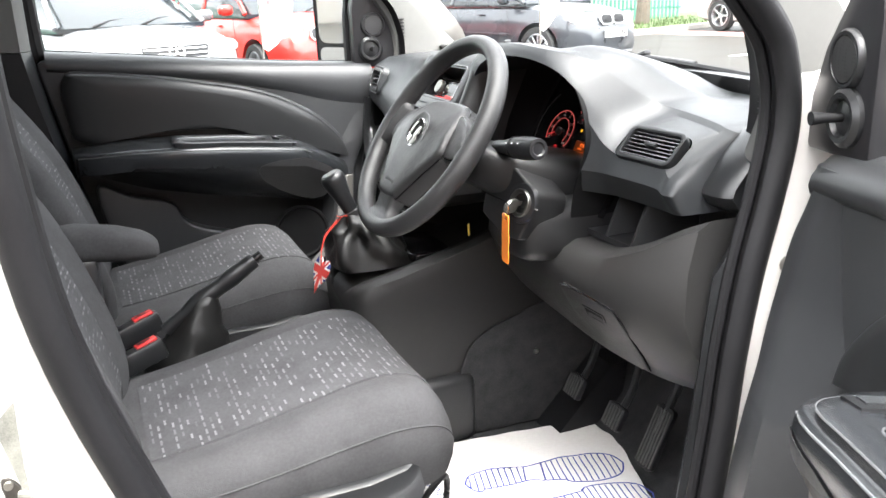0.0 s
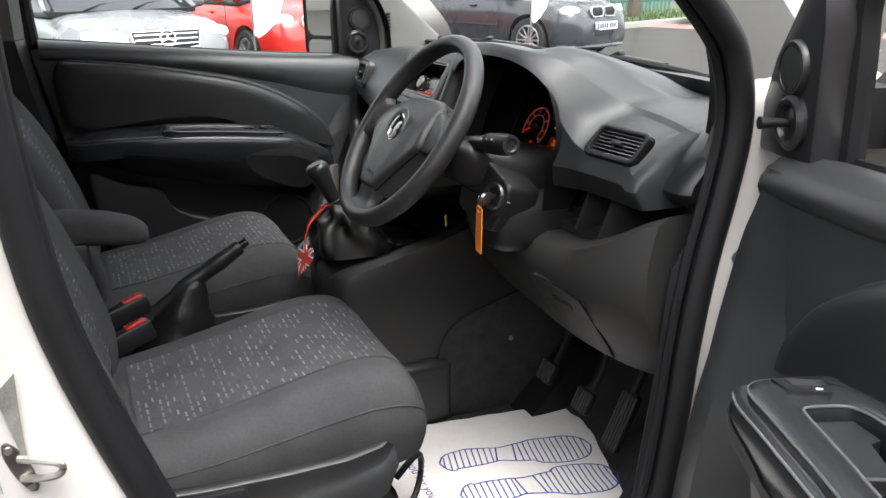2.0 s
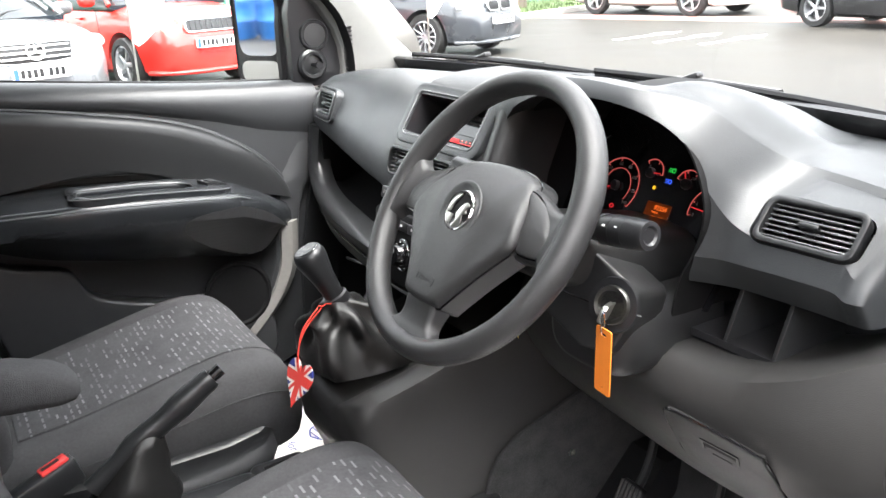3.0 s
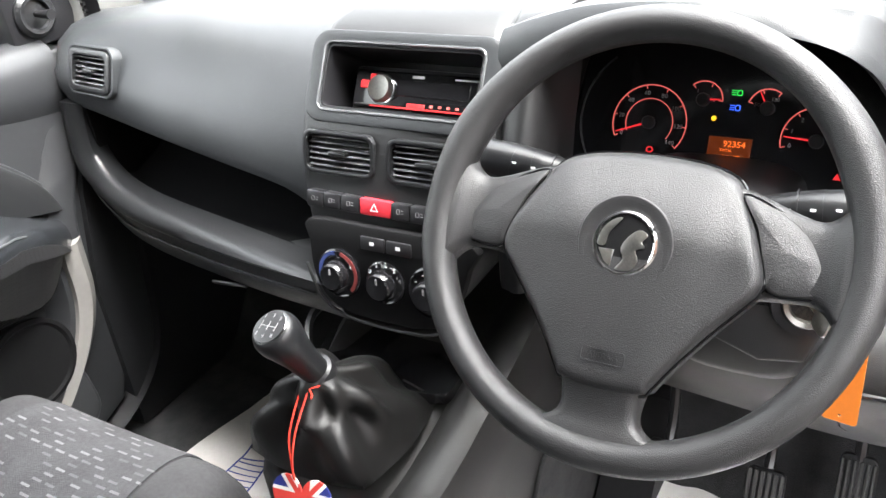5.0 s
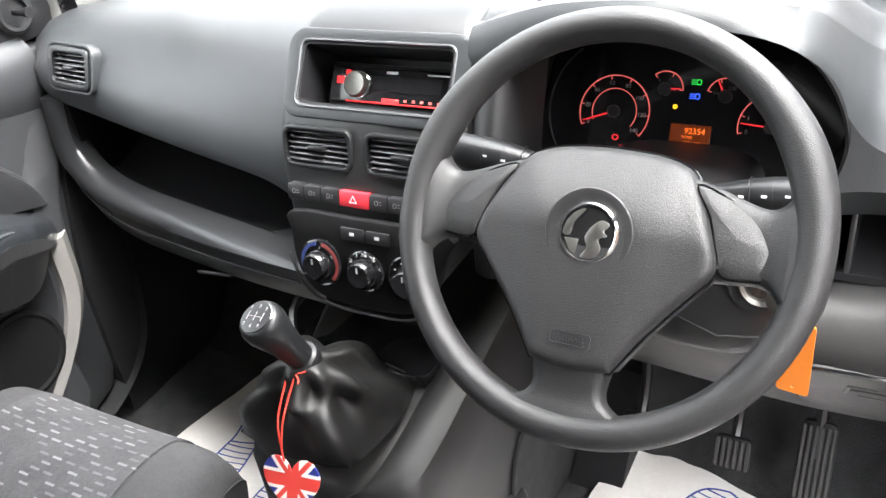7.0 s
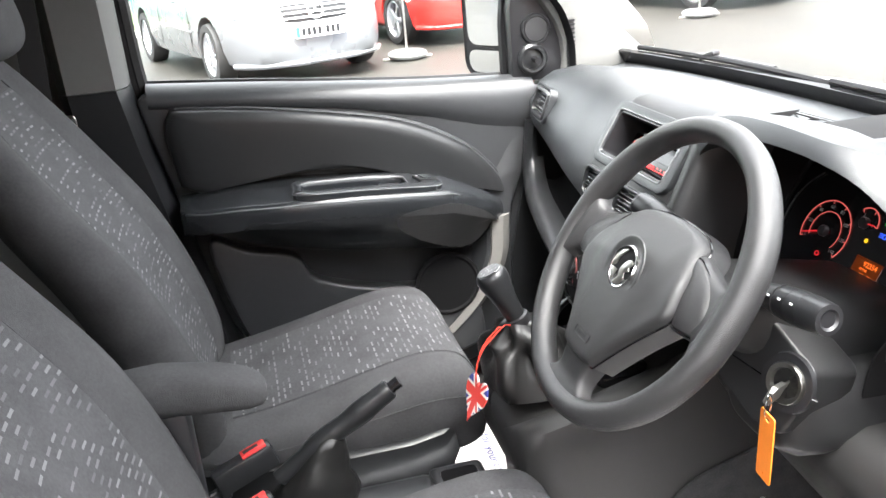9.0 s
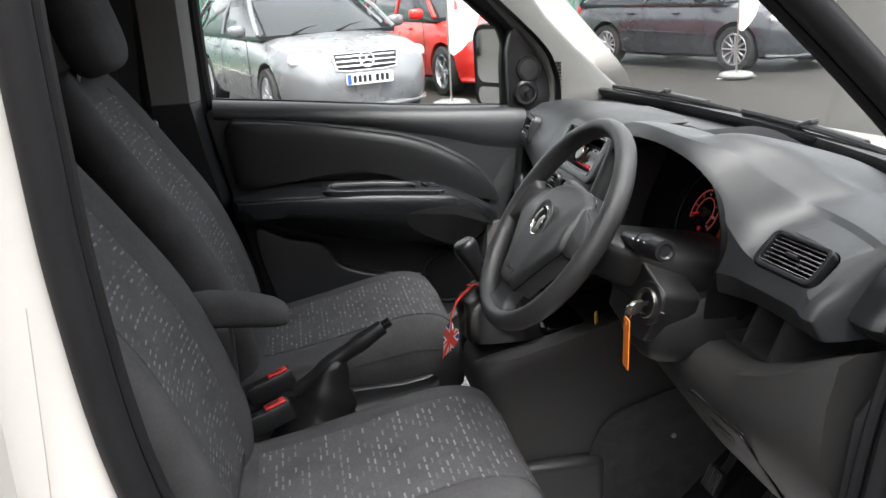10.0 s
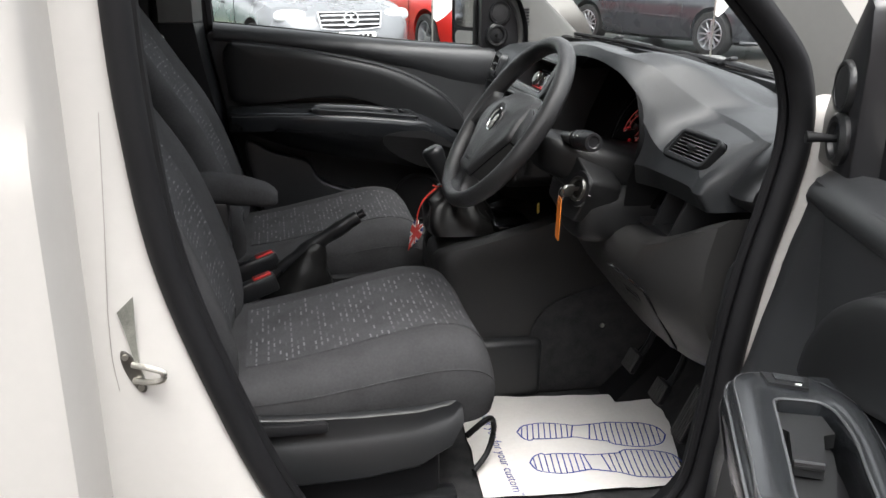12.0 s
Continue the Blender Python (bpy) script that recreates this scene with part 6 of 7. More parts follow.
def van_door(name, origin, along, inward, label, reach=0.0, glazed=True):
    """A front door: s runs back from the hinge, n into the van, z up."""
    d, nn = V((*along, 0)), V((*inward, 0))
    o = V((*origin, 0))
    door = thing(name, (origin[0], origin[1], 0.34), label, "van door", "front doors")

    def pt(s, n, z):
        return o + s * d + n * nn + V((0, 0, z))
    m = Matrix((d, V((0, 0, 1)), nn)).transposed().to_4x4()
    m.translation = o
    trim = smooth_line([(0.165, 1.025), (0.25, 1.028), (0.45, 1.043), (0.67, 1.065), (0.86, 1.086), (1.04, 1.105), (1.075, 1.097)], 4)[:-1] + [(1.078, 1.095), (1.055, 0.98), (1.03, 0.86), (0.975, 0.58), (0.90, 0.44), (0.78, 0.375), (0.40, 0.345), (0.30, 0.38), (0.25, 0.50), (0.225, 0.68), (0.205, 0.82), (0.175, 0.93), (0.155, 1.0)]
    trim = [tuple(p) for p in trim]
    skin = offset_loop(trim, (-1 if area(trim) > 0 else 1) * 0.028)
    skin = [(u, v - 0.040 if v > 1.0 else v) for u, v in skin]
    part("door_skin", prism(skin, -0.105, -0.012, m, 0.01), WHITE, door, "white painted door shell")
    panel = part("trim_panel", prism(trim, -0.012, 0.062, m, 0.012, 3), DOORTRIM, door, "black moulded door trim")
    belt = smooth_line([(0.20, 1.030), (0.45, 1.047), (0.67, 1.069), (0.86, 1.090), (1.055, 1.109)], 5)
    shoulder = []
    if not glazed:
        belt = smooth_line([(0.168, 1.018), (0.20, 1.024), (0.45, 1.040), (0.67, 1.062), (0.86, 1.083), (1.055, 1.102)], 5)
    for s, z in belt:
        k = float(np.interp(s, (0.20, 0.32, 0.45, 0.65, 1.05), (1.0, 0.9, 0.62, 0.36, 0.30))) if glazed else 0.38
        shoulder.append([pt(s, n, z + h) for n, h in ((0.0, 0.014), (0.026, 0.018), (0.046, 0.012), (0.060, 0.0), (0.068, -0.028 * k), (0.071, -0.060 * k), (0.068, -0.085 * k), (0.060, -0.110 * k), (0.0, -0.11 * k))])
    part("belt_shoulder", loft(shoulder), DOORTRIM, panel, "soft rolled shoulder under the window", angle=60)
    part("belt_strip", tube([pt(s, -0.012, z + 0.012) for s, z in belt], 0.008, 6), RUBBER, panel)
    arc = smooth_line([(1.02, 0.905), (1.032, 1.02), (1.02, 1.062), (0.99, 1.072), (0.83, 1.053), (0.64, 1.017), (0.54, 0.992), (0.46, 0.960), (0.38, 0.912), (0.334, 0.870), (0.300, 0.825), (0.285, 0.785)], 5)
    strip = smooth_line([(0.285, 0.785), (0.41, 0.834), (0.50, 0.866), (0.62, 0.894), (0.79, 0.905), (1.02, 0.886)], 5)
    ins = [tuple(p) for p in arc] + [tuple(p) for p in strip[1:-1]]
    mid_s, mid_z = 0.70, 0.92
    swell = [[pt(mid_s + (s - mid_s) * k, n, mid_z + (z - mid_z) * k) for s, z in ins] for k, n in ((1.0, 0.050), (1.0, 0.066), (0.994, 0.076), (0.98, 0.084), (0.95, 0.090), (0.88, 0.095), (0.75, 0.098), (0.45, 0.100), (0.02, 0.100))]
    part("insert", loft(swell), INSERT, panel, "smooth black door insert", angle=50)
    part("insert_edge", tube([pt(s, 0.064, z) for s, z in arc[14:]], 0.005, 8), DOORTRIM, panel)
    # front edge of the trim
    if glazed:
        edge = smooth_line([(0.99, 0.170, 0.036), (0.97, 0.170, 0.045), (0.92, 0.190, 0.058), (0.85, 0.225, 0.070), (0.80, 0.255, 0.078), (0.75, 0.276, 0.086), (0.69, 0.286, 0.092), (0.62, 0.298, 0.094), (0.56, 0.335, 0.094), (0.51, 0.385, 0.092), (0.47, 0.430, 0.085)], 3)
    else:
        edge = smooth_line([(1.022, 0.172, 0.060), (0.99, 0.163, 0.064), (0.96, 0.152, 0.067), (0.92, 0.140, 0.074), (0.85, 0.135, 0.086), (0.80, 0.145, 0.101), (0.75, 0.155, 0.114), (0.69, 0.165, 0.132), (0.60, 0.165, 0.146), (0.52, 0.155, 0.150), (0.45, 0.140, 0.148), (0.38, 0.160, 0.135)], 3)
    part("front_edge", loft([[pt(s, n, z) for s, n in ((sf, nf - 0.035), (sf, nf - 0.008), (sf + 0.004, nf), (sf + 0.014, nf + 0.005), (sf + 0.06, nf + 0.002), (max(0.325, sf + 0.10), 0.040), (max(0.325, sf + 0.10), 0.02), (sf + 0.03, 0.02))] for z, sf, nf in edge]), DOORTRIM, panel)
    # armrest pod: its top rises from the front and carries the handle surround
    def top_z(s):
        return float(np.interp(s, (0.30, 0.345, 0.40, 0.45, 0.55, 0.65, 0.78, 0.90, 1.03), (0.770, 0.797, 0.828, 0.852, 0.866, 0.878, 0.890, 0.890, 0.880)))

    rows = []
    for s, np_, zb in smooth_line([(0.300, 0.090, 0.720), (0.345, 0.135, 0.680), (0.39, 0.175, 0.664), (0.43, 0.200, 0.668), (0.48, 0.219, 0.680), (0.56, 0.229, 0.697), (0.67, 0.241, 0.715), (0.78, 0.249, 0.740), (0.86, 0.238, 0.758), (0.96, 0.205, 0.792), (1.025, 0.165, 0.815)], 4):
        zs = top_z(s)
        rows.append([pt(s, n, z) for n, z in ((0.03, zs + 0.004), (np_ * 0.70, zs + 0.002), (np_ * 0.88, zs), (np_ - 0.010, zs - 0.004), (np_ - 0.003, zs - 0.012), (np_, zs - 0.026), (np_ * 0.985, zs - 0.055), (np_ * 0.90, zs * 0.5 + zb * 0.5), (np_ * 0.72, zb + 0.02), (0.055, zb), (0.03, zb))])
    caps, shells = [], []
    for ring in rows:
        back = [p - nn * 0.014 for p in reversed(ring[3:])]
        caps.append(ring[:4] + [ring[3] - V((0, 0, 0.010)) - nn * 0.004, ring[0] - V((0, 0, 0.016))])
        shells.append(ring[3:] + back)
    bez_o = smooth_line([(0.782, 0.240), (0.67, 0.232), (0.56, 0.220), (0.505, 0.2135), (0.479, 0.204), (0.466, 0.186), (0.466, 0.155), (0.478, 0.126), (0.51, 0.107), (0.56, 0.100), (0.63, 0.106), (0.70, 0.117), (0.780, 0.133), (0.788, 0.190)], 4, True)
    bez_i = smooth_line([(0.768, 0.211), (0.70, 0.204), (0.615, 0.192), (0.560, 0.184), (0.546, 0.180), (0.541, 0.172), (0.541, 0.155), (0.543, 0.139), (0.552, 0.131), (0.575, 0.126), (0.63, 0.128), (0.70, 0.139), (0.767, 0.152), (0.773, 0.180)], 4, True)

    def on_top(loop, h, k=1.0):
        cs, cn = 0.64, 0.165
        return [pt(cs + (s - cs) * k, cn + (n - cn) * k, top_z(s) + h) for s, n in loop]
    pod = part("armrest_pod", loft(shells), POD, door, "black armrest pod", angle=62)
    part("pod_top", cut(loft(caps), loft([on_top(bez_i, -0.06), on_top(bez_i, 0.06)])), POD, pod)
    # thin pale tubes paint the highlights along pod, bezel and well edges
    part("pod_edge", tube([ring[4] for ring in rows[12:-1]], 0.0018, 8), EDGE, pod)
    mid = [(0.35 * a + 0.65 * c, 0.35 * b + 0.65 * e) for (a, b), (c, e) in zip(bez_i, bez_o)]
    low_mid = [(0.75 * a + 0.25 * c, 0.75 * b + 0.25 * e) for (a, b), (c, e) in zip(bez_i, bez_o)]
    hb = part("handle_bezel", loft([on_top(bez_o, -0.008), on_top(bez_o, 0.006), on_top(bez_o, 0.009, 0.992), on_top(mid, 0.012), on_top(low_mid, 0.010), on_top(bez_i, 0.006), on_top(bez_i, -0.003, 0.985), on_top(bez_i, -0.048, 0.97), on_top(bez_i, -0.050, 1.05)], True, False), POD, pod, "satin black handle surround", angle=60)
    part("bezel_line", tube(on_top(bez_o, 0.007), 0.0015, 6, True), EDGE, hb)
    part("well_rim", tube(on_top(bez_i, 0.006), 0.0016, 6, True), EDGE, hb)
    part("handle_well", loft([on_top(bez_i, -0.052), on_top(bez_i, -0.046)]), SATIN, hb)
    floor = [(0.768, 0.209), (0.70, 0.203), (0.615, 0.190), (0.575, 0.185), (0.575, 0.138), (0.605, 0.135), (0.640, 0.142), (0.674, 0.152), (0.72, 0.166), (0.763, 0.184)]
    part("well_floor", loft([on_top(floor, -0.046), on_top(floor, -0.026), on_top(floor, -0.024, 0.99)]), LOWER, hb)
    lev = [(0.549, 0.180), (0.588, 0.187), (0.600, 0.178), (0.664, 0.191), (0.669, 0.163), (0.604, 0.146), (0.597, 0.133), (0.552, 0.133)]
    part("door_lever", loft([on_top(lev, -0.022), on_top(lev, -0.008), on_top(lev, -0.006, 0.985)]), LOWER, hb, "grey black door release lever", angle=30)
    part("lever_lip", tube(on_top([(0.665, 0.190), (0.669, 0.164)], -0.009), 0.0045, 8), GLOSSY, hb)
    sw2 = [(0.476, 0.180), (0.488, 0.132), (0.524, 0.141), (0.512, 0.180)]
    swp = part("window_switch", loft([on_top(sw2, 0.004), on_top(sw2, 0.013), on_top(sw2, 0.0145, 0.995)]), TRIM, hb, "black window switch")
    part("switch_rocker", loft([on_top([(0.484, 0.170), (0.494, 0.140), (0.512, 0.144), (0.504, 0.171)], h) for h in (0.013, 0.0165)]), DASH, swp)
    part("switch_mark", loft([on_top([(0.513, 0.152), (0.515, 0.146), (0.518, 0.147), (0.516, 0.153)], h) for h in (0.014, 0.0152)]), MARK, swp)
    # speaker mesh on the front of the pod
    gmesh = bmesh.new()
    ring0 = np.array([[tuple(p) for p in ring[5:9]] for ring in rows[2:22]])
    nu, nv = 96, 72
    at_u, at_v = np.linspace(0, ring0.shape[0] - 1.001, nu), np.linspace(0.15, ring0.shape[1] - 1.05, nv)
    grid = []
    for u in at_u:
        i, fu = int(u), u - int(u)
        mid = ring0[i] * (1 - fu) + ring0[i + 1] * fu
        grid.append([gmesh.verts.new((mid[int(w)] * (1 - w + int(w)) + mid[int(w) + 1] * (w - int(w))).tolist()) for w in at_v])
    for i in range(nu - 1):
        for k in range(nv - 1):
            u, w = (i + 0.5) / (nu - 1) * 2 - 1, (k + 0.5) / (nv - 1) * 2 - 1
            if abs(u) ** 2.4 + abs(w) ** 2.4 < 0.97:
                gmesh.faces.new((grid[i][k], grid[i + 1][k], grid[i + 1][k + 1], grid[i][k + 1]))
    bmesh.ops.delete(gmesh, geom=[v for v in gmesh.verts if not v.link_faces], context="VERTS")
    gmesh.normal_update()
    core = pt(0.45, 0.06, 0.75)
    out = sum(f.normal.dot(f.calc_center_median() - core) for f in gmesh.faces)
    shift = {v: v.normal * (0.0014 if out > 0 else -0.0014) for v in gmesh.verts}
    for v, o2 in shift.items():
        v.co += o2
    bmesh.ops.solidify(gmesh, geom=gmesh.faces[:], thickness=0.001)
    part("speaker_grille", gmesh, GRILLE, pod, "black dotted speaker mesh", angle=80)
    pocket = [tuple(p) for p in smooth_line([(0.985, 0.77), (0.90, 0.745), (0.80, 0.715), (0.755, 0.65), (0.60, 0.60), (0.42, 0.575), (0.37, 0.48), (0.42, 0.40), (0.80, 0.40), (0.92, 0.50)], 4, True)]
    part("map_pocket", prism(pocket, 0.055, 0.105, m, 0.014, 3), DOORTRIM, door, "black map pocket")
    pale = loft([[pt(s + a, n, z) for a, n in ((-0.026, 0.094), (-0.006, 0.110), (0.020, 0.106), (0.024, 0.05), (-0.026, 0.05))] for s, z, n in smooth_line([(0.314, 0.735, 0), (0.317, 0.70, 0), (0.322, 0.64, 0), (0.342, 0.585, 0), (0.376, 0.535, 0), (0.418, 0.490, 0), (0.460, 0.455, 0)], 5)])
    part("trim_border", pale, PALE, panel, "pale grey panel edge")
    part("low_speaker", rev([(0.080, 0.0), (0.080, 0.004), (0.073, 0.006), (0.068, 0.002), (0, 0.003)], m @ pose(0.455, 0.585, 0.104), 32), VOID, door, "round black lower speaker")
    # sail panel with tweeter and mirror lever
    sail = [(0.098, 1.03), (0.245, 1.032), (0.246, 1.20), (0.235, 1.255), (0.215, 1.275), (0.18, 1.235), (0.125, 1.16), (0.10, 1.10)]
    sp = part("sail_panel", prism(sail, -0.02, 0.044, m, 0.008, 2), SATIN, door, "black sail panel")
    tw = part("tweeter", rev([(0.036, 0.0), (0.036, 0.006), (0.033, 0.010), (0.029, 0.010), (0.028, 0.007), (0, 0.008)], m @ pose(0.186, 1.150, 0.042), 32), TRIM, sp, "round tweeter")
    part("tweeter_mesh", rev([(0.028, 0.0075), (0.027, 0.0095), (0, 0.012)], m @ pose(0.186, 1.150, 0.042), 28), GRILLE, tw)
    ad = part("mirror_switch", rev([(0.036, 0.0), (0.036, 0.008), (0.030, 0.014), (0.024, 0.013), (0.022, 0.006), (0.012, 0.008), (0, 0.010)], m @ pose(0.196, 1.083, 0.042), 32), TRIM, sp, "round mirror adjuster")
    part("adjuster_stick", tube([pt(0.196, 0.05, 1.083), pt(0.196, 0.075, 1.084), pt(0.196, 0.090, 1.084)], [0.005, 0.0065, 0.0085], 10), RUBBER, ad)
    # frame, glass, mirror
    fr = smooth_line([(0.245, 1.03), (0.245, 1.16), (0.242, 1.235), (0.285, 1.305), (0.45, 1.455), (0.62, 1.61), (0.74, 1.685), (0.90, 1.695), (1.03, 1.67), (1.085, 1.55), (1.09, 1.36), (1.085, 1.12)], 4)
    part("window_frame", tube([pt(s, -0.01, z) for s, z in fr], 0.014, 8, False, 1.2, tuple(nn)), RUBBER, door, "black window frame")
    outer = [(0.11, 1.03), (0.13, 1.15), (0.20, 1.27), (0.42, 1.475), (0.60, 1.64), (0.73, 1.715), (0.90, 1.725), (1.06, 1.70), (1.12, 1.55), (1.12, 1.12)]
    part("frame_skin", tube([pt(s, -0.055, z) for s, z in smooth_line(outer, 4)], 0.026, 8, False, 1.2, tuple(nn)), WHITE, door)
    pane = [(s, z) for s, z in fr] + [(0.9, 1.10), (0.6, 1.06), (0.4, 1.04)]
    if glazed:
        part("pane", prism(pane, -0.030, -0.027, m), GLASS, door, "clear side window").visible_shadow = False
    mc = pt(0.225, -0.205 - reach, 1.135)
    mirror_n = (d * 0.86 + nn * 0.50 + V((0, 0, -0.012))).normalized()
    mx = V((0, 0, 1)).cross(mirror_n).normalized()
    mm = basis(mc, mx, V((0, 0, 1)), mirror_n)
    ho = rounded(0.165, 0.262, 0.045, 6)
    rows = [[mm @ V((x * k, y * k2, h)) for x, y in ho] for k, k2, h in ((0.55, 0.6, -0.085), (0.85, 0.88, -0.07), (1.0, 1.0, -0.03), (1.03, 1.02, 0.0), (0.98, 0.985, 0.008), (0.93, 0.955, 0.004))]
    mh = part("mirror_housing", loft(rows), RUBBER, door, "black door mirror housing")
    part("mirror_glass", prism(rounded(0.126, 0.160, 0.03, 5), 0.002, 0.0055, mm @ pose(0, 0.036, 0.004)), MIRROR, mh, "mirror glass")
    part("mirror_blind_spot", prism(rounded(0.126, 0.058, 0.024, 5), 0.002, 0.0055, mm @ pose(0, -0.085, 0.004, 5, 0, 0)), MIRROR, mh, "small lower mirror glass")
    part("mirror_arm", loft([[pt(s, n, z + h) for s, h in ((0.105, -0.040), (0.170, -0.040), (0.178, 0.0), (0.170, 0.040), (0.105, 0.040))] for n, z in ((-0.05, 1.080), (-0.11, 1.080), (-0.16 - reach, 1.10))]), RUBBER, door)
    return door


van_door("passenger_door", (1.49, 0.79), (-1, 0), (0, -1), "closed passenger door with black trim and side window")
ca, sa = math.cos(radians(DOOR_TURN)), math.sin(radians(DOOR_TURN))
van_door("driver_door", DOOR_AT, (-ca, -sa), (-sa, ca), "open driver door with black trim and door mirror", -0.03, False)
for z in (0.62, 0.88):
    part("hinge_bolt", rev([(0.011, 0.0), (0.010, 0.008), (0, 0.010)], basis((1.335, -0.842, z), (1, 0, 0), (0, 0, 1), (0, -1, 0)), 10), STEEL, van)


# ---- outside ----
ASPHALT = material("wet_asphalt", (0.036, 0.0335, 0.0295), 0.52, var=0.35, scale=0.9, grain=0.7, grain_scale=45, spec=0.12)
part("ground", prism([(-90, -90), (90, -90), (90, 90), (-90, 90)], -0.3, 0.0), ASPHALT, None, "damp grey-brown asphalt car park", kind="structure")
SILVER = material("silver_paint", (0.17, 0.175, 0.185), 0.28, metal=0.35, var=0.04, scale=3, coat=0.7)
REDPAINT = material("red_paint", (0.62, 0.025, 0.018), 0.3, var=0.05, scale=3, coat=0.7)
DARKPAINT = material("dark_grey_paint", (0.030, 0.034, 0.040), 0.28, var=0.08, scale=3, coat=0.8)
BLUEPAINT = material("blue_paint", (0.022, 0.055, 0.22), 0.3, var=0.05, scale=3, coat=0.7)
BLACKPAINT = material("black_paint", (0.012, 0.012, 0.014), 0.25, var=0.05, scale=3, coat=0.8)
TINT = material("tinted_glass", (0.020, 0.024, 0.026), 0.06, var=0.05, scale=2, spec=0.7)
TYRE = material("tyre", (0.016, 0.016, 0.016), 0.75, var=0.2, scale=20)
ALLOY = material("alloy", (0.55, 0.56, 0.58), 0.30, metal=0.8, var=0.06, scale=20)
LENS = material("headlamp", (0.60, 0.62, 0.64), 0.08, var=0.12, scale=25, coat=1.0)
TAIL = material("tail_lamp", (0.45, 0.02, 0.02), 0.15, var=0.08, scale=25, coat=1.0)
PLATE = material("plate_white", (0.78, 0.78, 0.76), 0.4, var=0.03, scale=10)
PLATEBLUE = material("plate_blue", (0.03, 0.10, 0.50), 0.4, var=0.03, scale=10)


def car(name, front, heading, length, width, height, paint, label, grille="bars", tall=1.0, spokes=9, bonnet_h=0.90, detail=True):
    """A parked car: x forward from its middle. front: where its nose stands on the ground."""
    a = radians(heading)
    at = (front[0] - math.cos(a) * length / 2, front[1] - math.sin(a) * length / 2, 0)
    c = thing(name, at, label, "car", "parked cars", turn=heading)
    L, w, hb = length, width / 2, bonnet_h
    base = 0.19 * tall
    st = [(-0.500, hb * 0.86, 0.74, base + 0.14), (-0.485, hb * 0.97, 0.86, base + 0.08), (-0.44, hb + 0.06, 0.95, base + 0.03), (-0.34, hb + 0.07, 0.99, base), (-0.15, hb + 0.05, 1.0, base - 0.02), (0.05, hb + 0.04, 1.0, base - 0.02), (0.20, hb + 0.03, 0.995, base - 0.01),
          (0.30, hb - 0.005, 0.985, base), (0.38, hb - 0.06, 0.96, base), (0.435, hb - 0.12, 0.90, base), (0.468, hb - 0.19, 0.81, base + 0.01), (0.488, hb - 0.29, 0.70, base + 0.02), (0.499, hb - 0.42, 0.60, base + 0.06)]
    prof = [(0.0, 0.0), (0.80, 0.0), (0.95, 0.07), (1.0, 0.28), (1.0, 0.62), (0.975, 0.80), (0.90, 0.93), (0.72, 0.985), (0.35, 1.01), (0.0, 1.02)]
    rings = []
    for f, zt, k, zb in smooth_line(st, 3):
        half = [(w * k * u, zb + v * (zt - zb)) for u, v in prof]
        rings.append([(f * L, y, z) for y, z in half] + [(f * L, -y, z) for y, z in half[-2:0:-1]])
    body = loft(rings)
    wb = (0.315, -0.295)
    r = 0.315 * tall
    arches = []
    for f in wb:
        arches.append(rev([(0, -width), (r + 0.055, -width), (r + 0.055, width), (0, width)], basis((f * L, 0, r + 0.01), (1, 0, 0), (0, 0, 1), (0, -1, 0)), 28))
    part("body", cut(body, *arches), paint, c, local=True)
    part("underside", box(-0.42 * L, 0.42 * L, -w * 0.72, w * 0.72, base - 0.02, 0.62, 0.0), SATIN, c, local=True)
    zb = hb + 0.03
    roof = [(-0.46, zb), (-0.43, zb + 0.12), (-0.37, height - 0.10), (-0.30, height - 0.025), (-0.12, height), (0.02, height - 0.02), (0.09, height - 0.085), (0.26, zb)]

    def cabin(scale, trim0, trim1, lift):
        rows = []
        for u, k in ((-0.93, 0.0), (-0.88, 0.35), (-0.80, 0.78), (-0.72, 0.95), (-0.40, 1.0), (0.0, 1.02), (0.40, 1.0), (0.72, 0.95), (0.80, 0.78), (0.88, 0.35), (0.93, 0.0)):
            if scale and abs(u) > 0.75:
                continue
            pts = [(f * L, w * u, zb + k * (z - zb) + lift) for f, z in roof[trim0:trim1]]
            rows.append(pts + [(x, y, zb - 0.05 if not scale else z - 0.02) for x, y, z in (pts[-1], pts[0])] if not scale else pts + [(x, y, z - 0.02) for x, y, z in pts[::-1]])
        return loft(rows)
    part("windows", cabin(False, 0, 8, 0.0), TINT, c, local=True)
    part("roof", cabin(True, 2, 7, 0.008), paint, c, local=True)
    for s in (-1, 1):
        for f0, f1 in ((0.255, 0.075), (-0.10, -0.085), (-0.455, -0.36)):
            part("pillar", tube([(f0 * L, s * w * 0.935, zb), ((f0 + f1) / 2 * L, s * w * 0.86, zb + 0.5 * (height - zb)), (f1 * L, s * w * 0.745, height - 0.06)], 0.028, 6), paint, c, local=True)
        part("mirror", pillow(0.07, 0.10, 0.07, pose(0.19 * L, s * (w + 0.10), zb + 0.06), 0.7, 0.7, 14, 8), paint, c, local=True)
        if detail:
            for f in (0.19, -0.09):
                part("door_gap", tube([(f * L, s * (w + 0.002), base + 0.12), (f * L, s * (w + 0.003), base + 0.5), ((f - 0.01) * L, s * w * 0.99, zb - 0.05)], 0.004, 4), SATIN, c, local=True)
            part("sill_line", tube([(0.20 * L, s * (w + 0.001), 0.52), (-0.22 * L, s * (w + 0.002), 0.56)], 0.012, 5), paint, c, local=True)
